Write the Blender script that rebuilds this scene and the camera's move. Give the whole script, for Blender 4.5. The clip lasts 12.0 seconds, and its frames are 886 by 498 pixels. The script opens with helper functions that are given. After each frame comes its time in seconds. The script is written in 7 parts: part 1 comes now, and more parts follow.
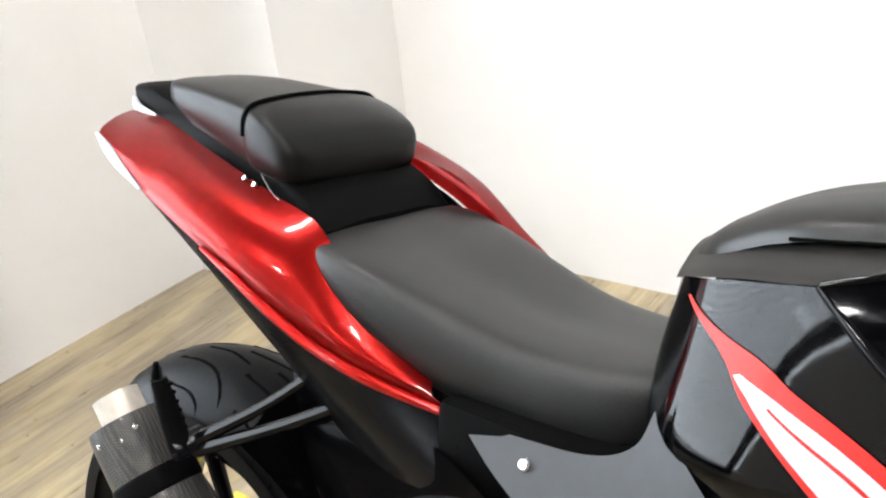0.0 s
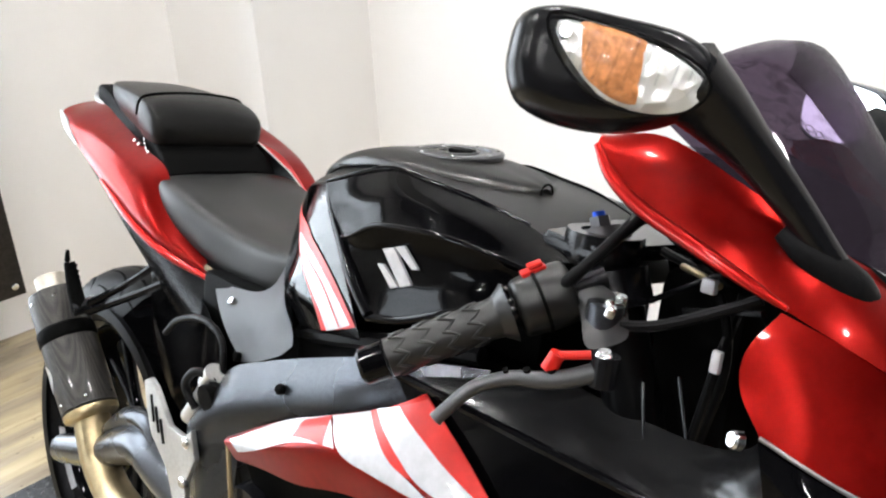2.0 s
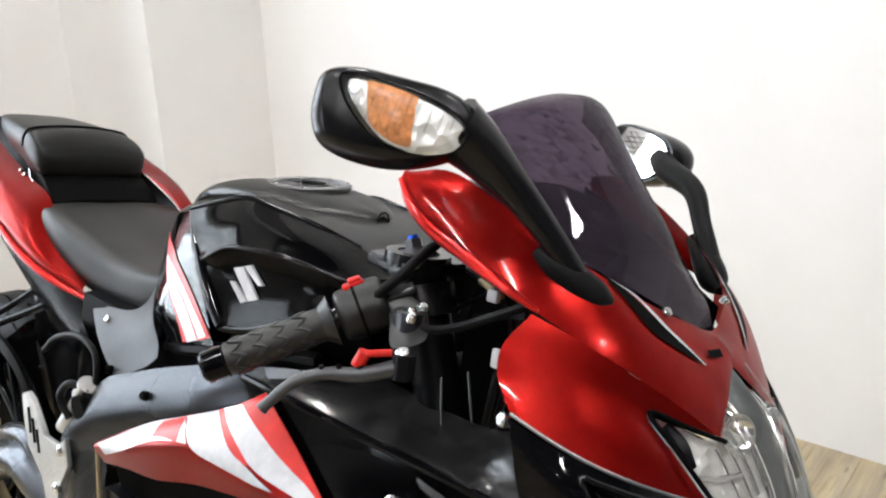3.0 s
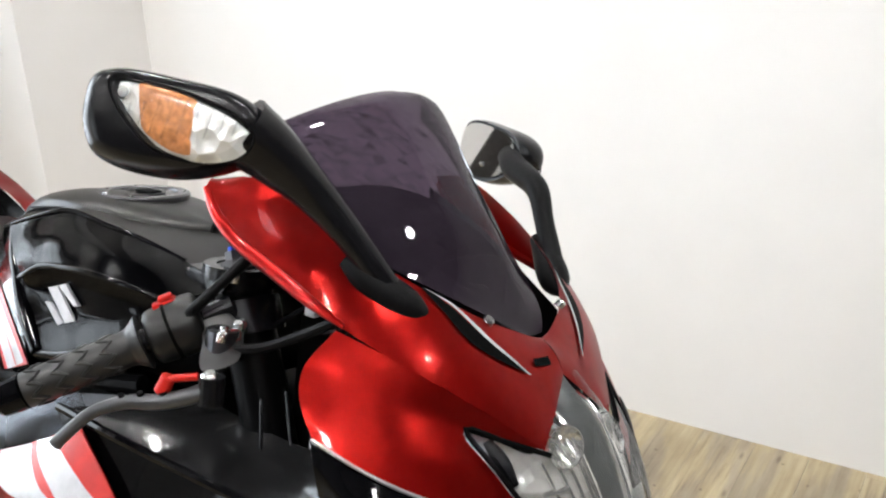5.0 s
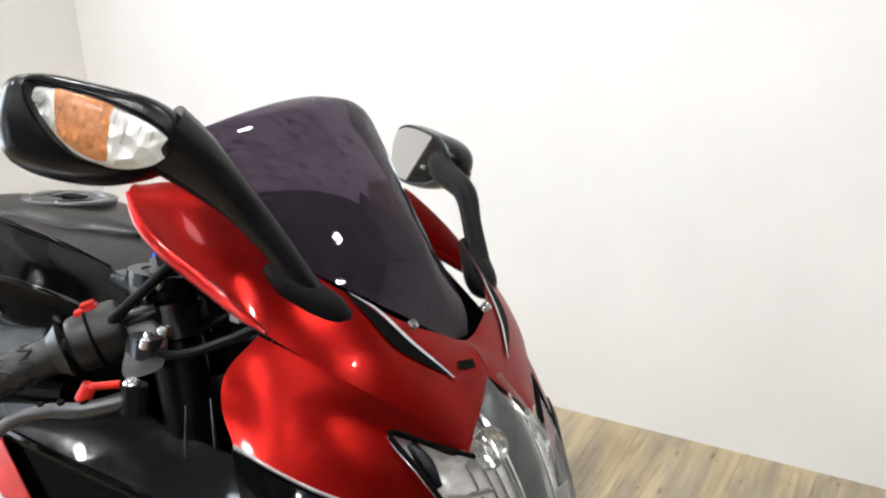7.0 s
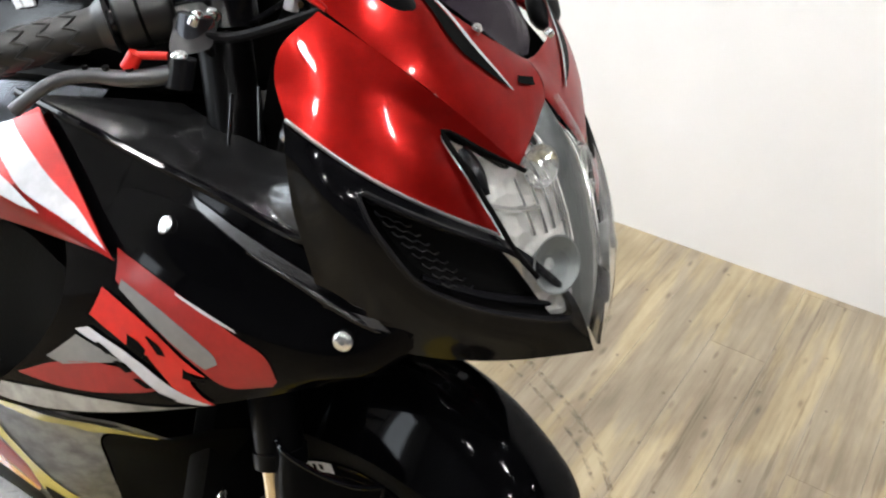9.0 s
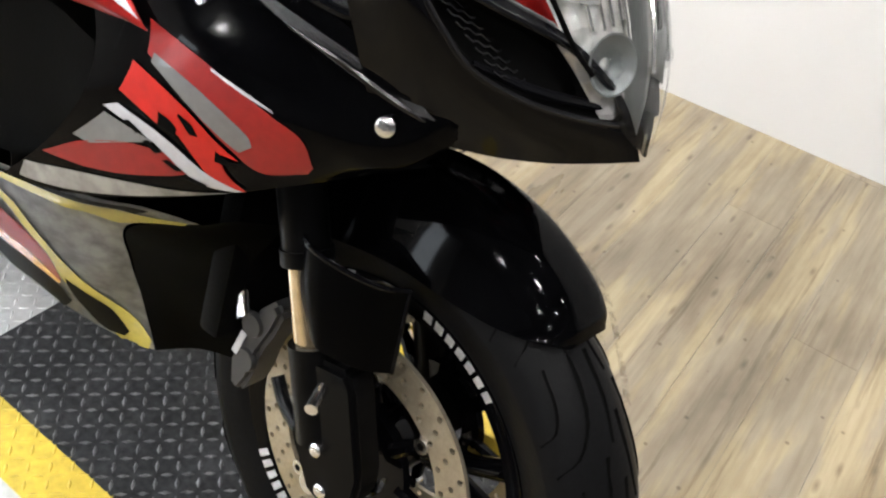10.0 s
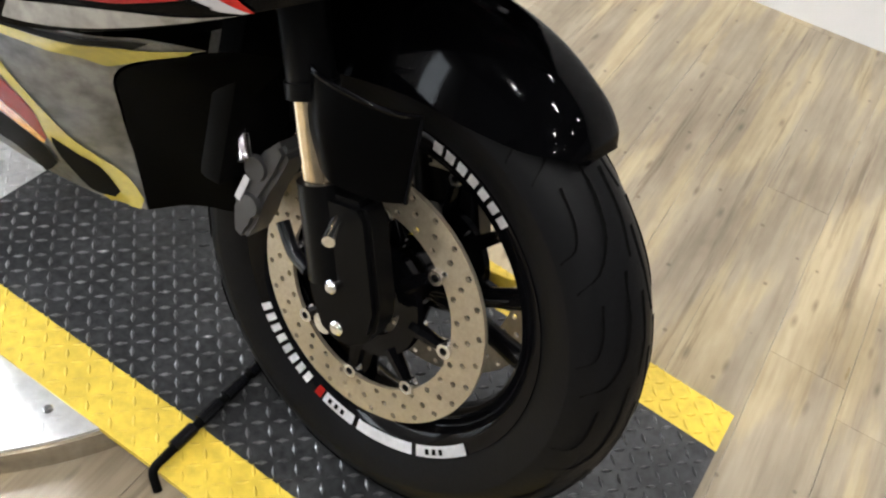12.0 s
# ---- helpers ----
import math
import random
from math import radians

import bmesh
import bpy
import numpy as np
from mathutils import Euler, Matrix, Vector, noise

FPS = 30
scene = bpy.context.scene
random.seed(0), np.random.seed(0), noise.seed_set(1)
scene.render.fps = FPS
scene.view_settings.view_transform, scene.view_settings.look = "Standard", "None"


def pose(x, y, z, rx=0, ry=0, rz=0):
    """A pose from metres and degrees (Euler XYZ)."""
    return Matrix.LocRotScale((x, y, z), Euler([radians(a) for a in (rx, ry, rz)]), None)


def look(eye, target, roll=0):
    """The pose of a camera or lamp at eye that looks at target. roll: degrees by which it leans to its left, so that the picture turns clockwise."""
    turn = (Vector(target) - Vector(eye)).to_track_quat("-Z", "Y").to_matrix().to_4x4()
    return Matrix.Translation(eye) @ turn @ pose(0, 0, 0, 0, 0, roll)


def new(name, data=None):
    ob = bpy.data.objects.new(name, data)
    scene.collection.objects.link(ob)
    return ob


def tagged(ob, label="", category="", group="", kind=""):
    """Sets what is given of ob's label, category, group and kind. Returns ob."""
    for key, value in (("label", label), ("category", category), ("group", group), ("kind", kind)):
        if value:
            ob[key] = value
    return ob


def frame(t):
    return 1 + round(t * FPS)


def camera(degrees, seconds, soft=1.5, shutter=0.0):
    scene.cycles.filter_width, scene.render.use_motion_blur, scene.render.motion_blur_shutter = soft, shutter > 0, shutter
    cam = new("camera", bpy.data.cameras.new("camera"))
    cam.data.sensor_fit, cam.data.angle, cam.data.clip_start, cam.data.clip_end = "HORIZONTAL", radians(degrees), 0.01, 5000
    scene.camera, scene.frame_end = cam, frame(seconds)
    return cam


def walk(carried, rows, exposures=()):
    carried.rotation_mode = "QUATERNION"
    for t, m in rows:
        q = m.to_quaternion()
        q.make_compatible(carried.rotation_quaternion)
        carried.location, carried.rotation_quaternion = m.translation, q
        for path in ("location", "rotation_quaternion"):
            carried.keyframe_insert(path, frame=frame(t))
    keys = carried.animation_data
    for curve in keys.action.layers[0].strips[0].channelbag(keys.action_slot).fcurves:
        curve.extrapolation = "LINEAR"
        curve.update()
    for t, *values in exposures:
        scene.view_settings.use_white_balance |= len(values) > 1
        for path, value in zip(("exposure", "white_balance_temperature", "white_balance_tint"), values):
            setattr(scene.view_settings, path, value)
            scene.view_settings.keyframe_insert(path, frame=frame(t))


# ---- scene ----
# ---- camera ----
cam = camera(51.81, 12.0, soft=2.2, shutter=0.0)
walk(cam, [
    (0, look((-0.4880, -0.3715, 1.2042), (-1.0522, 0.3110, 0.7396), -6.52)),
    (0.5, look((-0.3422, -0.4784, 1.2492), (-0.9912, 0.1727, 0.8557), -5.81)),
    (1, look((-0.1031, -0.4707, 1.2410), (-0.8400, 0.0804, 0.8496), -4.51)),
    (1.5, look((0.0937, -0.4433, 1.2257), (-0.6354, 0.0946, 0.8025), -3.02)),
    (2, look((0.1823, -0.4906, 1.2444), (-0.4740, 0.1547, 0.8534), -3.63)),
    (2.5, look((0.2688, -0.5718, 1.2624), (-0.3289, 0.1264, 0.8684), -0.80)),
    (3, look((0.3367, -0.5298, 1.2811), (-0.2597, 0.1867, 0.9192), -1.41)),
    (3.5, look((0.3676, -0.4639, 1.2821), (-0.2251, 0.2571, 0.9231), -2.60)),
    (3.7, look((0.3710, -0.4499, 1.2818), (-0.2143, 0.2771, 0.9226), -2.42)),
    (5.3, look((0.3906, -0.4264, 1.2702), (-0.1296, 0.3444, 0.9022), -1.60)),
    (5.5, look((0.3943, -0.4273, 1.2729), (-0.1150, 0.3523, 0.9084), -1.42)),
    (6, look((0.4014, -0.4234, 1.2742), (-0.0944, 0.3676, 0.9157), -1.54)),
    (6.5, look((0.4050, -0.4182, 1.2780), (-0.0801, 0.3855, 0.9335), -1.12)),
    (6.7, look((0.4055, -0.4190, 1.2772), (-0.0805, 0.3830, 0.9250), -1.00)),
    (8.3, look((0.4052, -0.4374, 1.2225), (-0.0651, 0.3128, 0.7579), 1.97)),
    (8.5, look((0.3984, -0.4413, 1.2070), (-0.0622, 0.3006, 0.7198), 3.12)),
    (9, look((0.3884, -0.4519, 1.1797), (-0.0572, 0.2608, 0.6380), 5.37)),
    (9.5, look((0.3822, -0.4643, 1.1518), (-0.0425, 0.2210, 0.5602), 7.85)),
    (10, look((0.3774, -0.4789, 1.1133), (-0.0109, 0.1707, 0.4596), 10.08)),
    (10.5, look((0.3715, -0.4920, 1.0843), (0.0240, 0.1389, 0.3906), 11.48)),
    (11, look((0.3649, -0.5194, 1.0599), (0.0532, 0.0942, 0.3344), 12.39)),
    (11.5, look((0.3614, -0.5467, 1.0338), (0.0870, 0.0649, 0.2918), 12.69)),
    (12, look((0.3586, -0.5463, 1.0528), (0.0697, 0.0811, 0.3296), 11.54)),
], exposures=[(0.0, 0.20), (1.3, 0.25), (2.2, -0.02), (3.5, -0.10), (6.5, -0.09), (9.0, 0.06), (12.0, 0.10)])

# ---- light ----
world = bpy.data.worlds.new("world")
scene.world = world
world.use_nodes = True
world.node_tree.nodes["Background"].inputs[0].default_value = (0.9, 0.95, 1.0, 1)
world.node_tree.nodes["Background"].inputs[1].default_value = 0.0


# the rows of ceiling spots
SPOTS = [(x, y) for y in (-2.9, -1.1, 0.55) for x in (-2.0, -0.7, 0.7, 2.0)]


# ---- materials ----
def material(name, colour, rough=0.5, metal=0.0, coat=0.0, vary=0.12, scale=8.0, fine=90.0, bump=0.05, spec=0.5, rough_vary=0.1):
    """A principled material with colour variation at two scales, uneven gloss and a fine bump."""
    m = bpy.data.materials.new(name)
    m.use_nodes = True
    nt = m.node_tree
    b = nt.nodes["Principled BSDF"]
    co = nt.nodes.new("ShaderNodeTexCoord")
    n1, n2 = nt.nodes.new("ShaderNodeTexNoise"), nt.nodes.new("ShaderNodeTexNoise")
    n1.inputs["Scale"].default_value, n1.inputs["Detail"].default_value = scale, 4
    n2.inputs["Scale"].default_value, n2.inputs["Detail"].default_value = fine, 3
    for n in (n1, n2):
        nt.links.new(co.outputs["Object"], n.inputs["Vector"])
    mix = nt.nodes.new("ShaderNodeMixRGB")
    mix.blend_type = "MIX"
    add = nt.nodes.new("ShaderNodeMath")
    add.operation = "MULTIPLY"
    nt.links.new(n1.outputs["Fac"], add.inputs[0])
    nt.links.new(n2.outputs["Fac"], add.inputs[1])
    mul = nt.nodes.new("ShaderNodeMath")
    mul.operation = "MULTIPLY_ADD"
    nt.links.new(add.outputs[0], mul.inputs[0])
    mul.inputs[1].default_value, mul.inputs[2].default_value = 4.0, -0.5
    mul.use_clamp = True
    nt.links.new(mul.outputs[0], mix.inputs[0])
    mix.inputs[1].default_value = (*[c * (1 - vary) for c in colour], 1)
    mix.inputs[2].default_value = (*[min(1, c * (1 + vary)) for c in colour], 1)
    nt.links.new(mix.outputs[0], b.inputs["Base Color"])
    rr = nt.nodes.new("ShaderNodeMapRange")
    rr.inputs[3].default_value, rr.inputs[4].default_value = max(0.02, rough * (1 - rough_vary)), min(1, rough * (1 + rough_vary))
    nt.links.new(n1.outputs["Fac"], rr.inputs[0])
    nt.links.new(rr.outputs[0], b.inputs["Roughness"])
    b.inputs["Metallic"].default_value = metal
    b.inputs["Coat Weight"].default_value = coat
    b.inputs["Coat Roughness"].default_value = 0.04
    b.inputs["Specular IOR Level"].default_value = spec
    if bump:
        bp = nt.nodes.new("ShaderNodeBump")
        bp.inputs["Strength"].default_value, bp.inputs["Distance"].default_value = bump, 0.001
        nt.links.new(n2.outputs["Fac"], bp.inputs["Height"])
        nt.links.new(bp.outputs[0], b.inputs["Normal"])
    return m


def glow(name, colour, strength):
    m = bpy.data.materials.new(name)
    m.use_nodes = True
    b = m.node_tree.nodes["Principled BSDF"]
    b.inputs["Base Color"].default_value = (*colour, 1)
    b.inputs["Emission Color"].default_value, b.inputs["Emission Strength"].default_value = (*colour, 1), strength
    return m


def glass(name, colour, rough=0.0, haze=None):
    """Thin clear or tinted plastic: see-through, with gloss that grows towards the edge, and a milky share where it is dyed in the mass."""
    m = bpy.data.materials.new(name)
    m.use_nodes = True
    nt = m.node_tree
    nt.nodes.remove(nt.nodes["Principled BSDF"])
    out = nt.nodes["Material Output"]
    tr, gl, mx, lw, pw, ma = (nt.nodes.new("ShaderNode" + k) for k in ("BsdfTransparent", "BsdfGlossy", "MixShader", "LayerWeight", "Math", "Math"))
    tr.inputs[0].default_value = (*colour, 1)
    gl.inputs["Roughness"].default_value = max(rough, 0.02)
    lw.inputs["Blend"].default_value = 0.5
    pw.operation, pw.inputs[1].default_value = "POWER", 4.0
    ma.operation, ma.inputs[1].default_value, ma.inputs[2].default_value = "MULTIPLY_ADD", 0.6, 0.035
    nt.links.new(lw.outputs["Facing"], pw.inputs[0])
    nt.links.new(pw.outputs[0], ma.inputs[0])
    nt.links.new(ma.outputs[0], mx.inputs[0])
    if haze:
        df, hz = nt.nodes.new("ShaderNodeBsdfDiffuse"), nt.nodes.new("ShaderNodeMixShader")
        df.inputs[0].default_value, hz.inputs[0].default_value = (*haze, 1), 0.12
        nt.links.new(tr.outputs[0], hz.inputs[1])
        nt.links.new(df.outputs[0], hz.inputs[2])
        nt.links.new(hz.outputs[0], mx.inputs[1])
    else:
        nt.links.new(tr.outputs[0], mx.inputs[1])
    nt.links.new(gl.outputs[0], mx.inputs[2])
    nt.links.new(mx.outputs[0], out.inputs[0])
    return m


RED = material("candy_red_paint", (0.36, 0.005, 0.003), 0.29, 0.82, 0.35, vary=0.1, bump=0.01, scale=4)
BRIGHT_RED = material("bright_red_vinyl", (0.46, 0.010, 0.006), 0.40, coat=0.12, bump=0.02, spec=0.3)
DULLRED = material("dark_red_vinyl", (0.24, 0.008, 0.007), 0.45, coat=0.1, bump=0.02, spec=0.3)
BLACK = material("gloss_black_paint", (0.002, 0.002, 0.0025), 0.12, coat=0.22, bump=0.0, scale=3, spec=0.03)
SATIN = material("satin_black_plastic", (0.004, 0.004, 0.005), 0.24, bump=0.05, spec=0.24)
FORKBLACK = material("black_cast_fork_paint", (0.002, 0.002, 0.0022), 0.3, bump=0.1, spec=0.08)
TAPE = material("white_rim_tape", (0.74, 0.74, 0.75), 0.4, bump=0.02)
MATTE = material("matte_black_plastic", (0.0025, 0.0025, 0.0025), 0.5, bump=0.3, fine=300, spec=0.02)
RUBBER = material("black_rubber", (0.0045, 0.0045, 0.005), 0.42, spec=0.07, bump=0.3, fine=200)
SEAT = material("black_seat_vinyl", (0.0095, 0.0094, 0.0092), 0.42, spec=0.36, bump=0.30, fine=420)
FRAME = material("anodised_grey_black_alloy", (0.075, 0.080, 0.090), 0.27, 0.88, bump=0.1, fine=250)
ALLOY = material("bare_cast_alloy", (0.55, 0.55, 0.54), 0.4, 0.9, bump=0.2, fine=200)
STEEL = material("bright_steel", (0.7, 0.7, 0.7), 0.22, 1.0, bump=0.03)
GOLD = material("champagne_gold_anodising", (0.46, 0.37, 0.22), 0.34, 0.9, bump=0.1)
DISC = material("brushed_brake_steel", (0.38, 0.33, 0.25), 0.42, 0.7, bump=0.15, fine=200)
WHITE = material("silver_white_vinyl", (0.44, 0.44, 0.465), 0.4, coat=0.5, bump=0.02)
SILVER = material("silver_vinyl", (0.50, 0.50, 0.52), 0.35, 0.3, coat=0.5, bump=0.02)
GREY = material("grey_vinyl", (0.13, 0.13, 0.13), 0.4, coat=0.5, bump=0.02)
YELLOW = material("yellow_paint", (0.64, 0.46, 0.05), 0.5, vary=0.2, bump=0.3, fine=60)
OLIVE = material("dusty_yellow_vinyl", (0.45, 0.38, 0.05), 0.4, coat=0.4)
AMBER = material("amber_plastic", (0.60, 0.24, 0.09), 0.25, coat=0.6, vary=0.35, scale=60, bump=0.3, fine=200)
CHROME = material("silvered_reflector", (0.86, 0.85, 0.83), 0.13, 0.92, vary=0.05, bump=0.02, fine=60, scale=20)
TROUGH = material("satin_black_inner_panel", (0.024, 0.024, 0.025), 0.24, bump=0.03, fine=250, spec=0.7, coat=0.5)
SWITCH = material("satin_black_switch_plastic", (0.007, 0.007, 0.007), 0.38, spec=0.4, bump=0.06)
GRIP = material("grey_black_grip_rubber", (0.008, 0.008, 0.008), 0.45, spec=0.5, bump=0.4, fine=160)
LAMPGREY = material("grey_lamp_plastic", (0.16, 0.17, 0.17), 0.4, 0.3, bump=0.03)
PADBLACK = material("black_pillion_vinyl", (0.0045, 0.0043, 0.0042), 0.34, spec=0.15, bump=0.25, fine=420)
CAPRING = material("dark_alloy_cap", (0.10, 0.10, 0.105), 0.35, 0.85, bump=0.05)
LEVER = material("dark_anodised_lever", (0.075, 0.077, 0.082), 0.3, 0.6, bump=0.05)
FORKGOLD = material("gold_nitride_tube", (0.62, 0.50, 0.34), 0.16, 1.0, bump=0.02)
BLUE = material("blue_anodised", (0.02, 0.08, 0.5), 0.3, 0.8)
CAGE = material("raw_steel_frame", (0.030, 0.027, 0.025), 0.5, 0.6, vary=0.35, scale=6, bump=0.2)
PAINT = material("white_wall_paint", (0.80, 0.79, 0.78), 0.75, vary=0.018, scale=0.7, fine=5, bump=0.0)
CEIL = material("white_ceiling_paint", (0.82, 0.82, 0.81), 0.8, vary=0.03)
LAMP = glow("lamp_glow", (1.0, 0.985, 0.97), 372.0)
TINT = glass("smoke_tinted_screen", (0.075, 0.055, 0.08), 0.03, (0.22, 0.17, 0.24))
CLEAR = glass("clear_lens", (0.93, 0.94, 0.94), 0.02)
MIRROR = material("mirror_glass", (0.9, 0.9, 0.9), 0.02, 1.0, bump=0, vary=0.0)


def wood_material():
    """Worn oak-look vinyl: long fibres, cross streaks, dark blotches, knots, scuffs and a little difference from plank to plank."""
    m = bpy.data.materials.new("oak_vinyl_plank")
    m.use_nodes = True
    nt = m.node_tree
    b = nt.nodes["Principled BSDF"]
    co, oi = nt.nodes.new("ShaderNodeTexCoord"), nt.nodes.new("ShaderNodeObjectInfo")
    sc = nt.nodes.new("ShaderNodeVectorMath")
    sc.operation = "SCALE"
    sc.inputs[0].default_value = (37.0, 19.0, 11.0)
    nt.links.new(oi.outputs["Random"], sc.inputs["Scale"])

    def noise(stretch, scale, detail, rough=0.6, local=True):
        mp, n = nt.nodes.new("ShaderNodeMapping"), nt.nodes.new("ShaderNodeTexNoise")
        if local:
            nt.links.new(co.outputs["Object"], mp.inputs["Vector"])
            nt.links.new(sc.outputs[0], mp.inputs["Location"])
        else:
            # runs on from board to board, along the boards
            geo, turn = nt.nodes.new("ShaderNodeNewGeometry"), nt.nodes.new("ShaderNodeVectorRotate")
            turn.rotation_type, turn.inputs["Angle"].default_value = "Z_AXIS", radians(88)
            nt.links.new(geo.outputs["Position"], turn.inputs["Vector"])
            nt.links.new(turn.outputs[0], mp.inputs["Vector"])
        mp.inputs["Scale"].default_value = stretch
        n.inputs["Scale"].default_value, n.inputs["Detail"].default_value, n.inputs["Roughness"].default_value = scale, detail, rough
        nt.links.new(mp.outputs[0], n.inputs["Vector"])
        return n

    def ramp(src, *stops):
        r = nt.nodes.new("ShaderNodeValToRGB")
        e = r.color_ramp.elements
        e[0].position, e[0].color = stops[0][0], (*stops[0][1], 1)
        e[1].position, e[1].color = stops[-1][0], (*stops[-1][1], 1)
        for p, c in stops[1:-1]:
            e.new(p).color = (*c, 1)
        nt.links.new(src, r.inputs[0])
        return r.outputs[0]

    def times(a, c, fac):
        mul = nt.nodes.new("ShaderNodeMixRGB")
        mul.blend_type = "MULTIPLY"
        mul.inputs[0].default_value = fac
        nt.links.new(a, mul.inputs[1])
        nt.links.new(c, mul.inputs[2])
        return mul.outputs[0]

    # tan boards with long grey-brown worn fields, fine fibres and dark streaks over both
    field = noise((0.85, 5.5, 6.0), 1.9, 9, 0.58, False)
    col = ramp(field.outputs["Fac"], (0.34, (0.255, 0.212, 0.152)), (0.475, (0.335, 0.282, 0.203)), (0.545, (0.420, 0.345, 0.215)), (0.70, (0.490, 0.415, 0.275)))
    grain = noise((1.0, 22.0, 6.0), 3.0, 8, 0.62)
    col = times(col, ramp(grain.outputs["Fac"], (0.30, (0.66, 0.62, 0.57)), (0.58, (1, 1, 1))), 0.7)
    blot = noise((1.4, 4.0, 6.0), 1.3, 5, 0.6, False)
    col = times(col, ramp(blot.outputs["Fac"], (0.36, (0.52, 0.47, 0.41)), (0.52, (1, 1, 1))), 0.6)
    streak = noise((0.8, 19.0, 6.0), 1.7, 7, 0.7)
    col = times(col, ramp(streak.outputs["Fac"], (0.34, (0.46, 0.40, 0.35)), (0.43, (1, 1, 1))), 0.7)
    speck = nt.nodes.new("ShaderNodeTexVoronoi")
    speck.inputs["Scale"].default_value = 17.0
    nt.links.new(co.outputs["Object"], speck.inputs["Vector"])
    col = times(col, ramp(speck.outputs["Distance"], (0.05, (0.30, 0.25, 0.21)), (0.085, (1, 1, 1))), 0.6)
    vor, mp = nt.nodes.new("ShaderNodeTexVoronoi"), nt.nodes.new("ShaderNodeMapping")
    nt.links.new(co.outputs["Object"], mp.inputs["Vector"])
    nt.links.new(sc.outputs[0], mp.inputs["Location"])
    mp.inputs["Scale"].default_value = (2.2, 7.0, 6.0)
    vor.inputs["Scale"].default_value = 3.4
    nt.links.new(mp.outputs[0], vor.inputs["Vector"])
    col = times(col, ramp(vor.outputs["Distance"], (0.03, (0.22, 0.18, 0.15)), (0.17, (1, 1, 1))), 0.6)
    hsv, mr = nt.nodes.new("ShaderNodeHueSaturation"), nt.nodes.new("ShaderNodeMapRange")
    mr.inputs[3].default_value, mr.inputs[4].default_value = 0.93, 1.08
    nt.links.new(oi.outputs["Random"], mr.inputs[0])
    nt.links.new(mr.outputs[0], hsv.inputs["Value"])
    nt.links.new(col, hsv.inputs["Color"])
    nt.links.new(hsv.outputs[0], b.inputs["Base Color"])
    rr = nt.nodes.new("ShaderNodeMapRange")
    rr.inputs[3].default_value, rr.inputs[4].default_value = 0.20, 0.44
    nt.links.new(blot.outputs["Fac"], rr.inputs[0])
    nt.links.new(rr.outputs[0], b.inputs["Roughness"])
    bp = nt.nodes.new("ShaderNodeBump")
    bp.inputs["Strength"].default_value, bp.inputs["Distance"].default_value = 0.2, 0.001
    nt.links.new(grain.outputs["Fac"], bp.inputs["Height"])
    nt.links.new(bp.outputs[0], b.inputs["Normal"])
    return m


def carbon_material():
    m = material("carbon_weave", (0.03, 0.03, 0.031), 0.42, coat=0.15, bump=0, spec=0.3)
    nt = m.node_tree
    b = nt.nodes["Principled BSDF"]
    ch, co = nt.nodes.new("ShaderNodeTexChecker"), nt.nodes.new("ShaderNodeTexCoord")
    ch.inputs["Scale"].default_value = 420
    ch.inputs["Color1"].default_value, ch.inputs["Color2"].default_value = (0.012, 0.012, 0.013, 1), (0.060, 0.056, 0.050, 1)
    nt.links.new(co.outputs["Object"], ch.inputs["Vector"])
    nt.links.new(ch.outputs[0], b.inputs["Base Color"])
    return m


def facet_material():
    """Silvered plastic pressed into small facets."""
    m = material("faceted_reflector", (0.90, 0.89, 0.87), 0.22, 0.35, vary=0.04, bump=0)
    nt = m.node_tree
    b = nt.nodes["Principled BSDF"]
    v, co, bp = nt.nodes.new("ShaderNodeTexVoronoi"), nt.nodes.new("ShaderNodeTexCoord"), nt.nodes.new("ShaderNodeBump")
    v.inputs["Scale"].default_value = 70
    bp.inputs["Strength"].default_value, bp.inputs["Distance"].default_value = 0.9, 0.006
    nt.links.new(co.outputs["Object"], v.inputs["Vector"])
    nt.links.new(v.outputs["Distance"], bp.inputs["Height"])
    nt.links.new(bp.outputs[0], b.inputs["Normal"])
    return m


FACET = facet_material()
WOOD = wood_material()
CARBON = carbon_material()
PLATE = material("black_diamond_plate_paint", (0.042, 0.043, 0.045), 0.36, 0.5, vary=0.5, scale=10, bump=0.3)
ALUPLATE = material("silver_diamond_plate", (0.62, 0.62, 0.62), 0.38, 0.6, vary=0.12, scale=10, bump=0.2)
DUSTGREY = material("scuffed_silver_grey_panel", (0.27, 0.27, 0.268), 0.40, 0.7, coat=0.1, vary=0.4, scale=10, fine=50)


# ---- mesh helpers ----
def mesh_ob(name, bm, mat, parent=None, label="", smooth=True, sharp=38):
    bmesh.ops.recalc_face_normals(bm, faces=bm.faces)
    me = bpy.data.meshes.new(name)
    bm.to_mesh(me)
    bm.free()
    for m in (mat if isinstance(mat, (list, tuple)) else [mat]):
        me.materials.append(m)
    if smooth:
        me.shade_smooth()
        me.set_sharp_from_angle(angle=radians(sharp))
    ob = new(name, me)
    if parent is not None:
        ob.parent = parent
    if label:
        ob["label"] = label
    return ob


part = mesh_ob


def empty(name, m, label, category, group=""):
    ob = new(name)
    ob.empty_display_size = 0.05
    ob.matrix_world = m
    return tagged(ob, label, category, group)


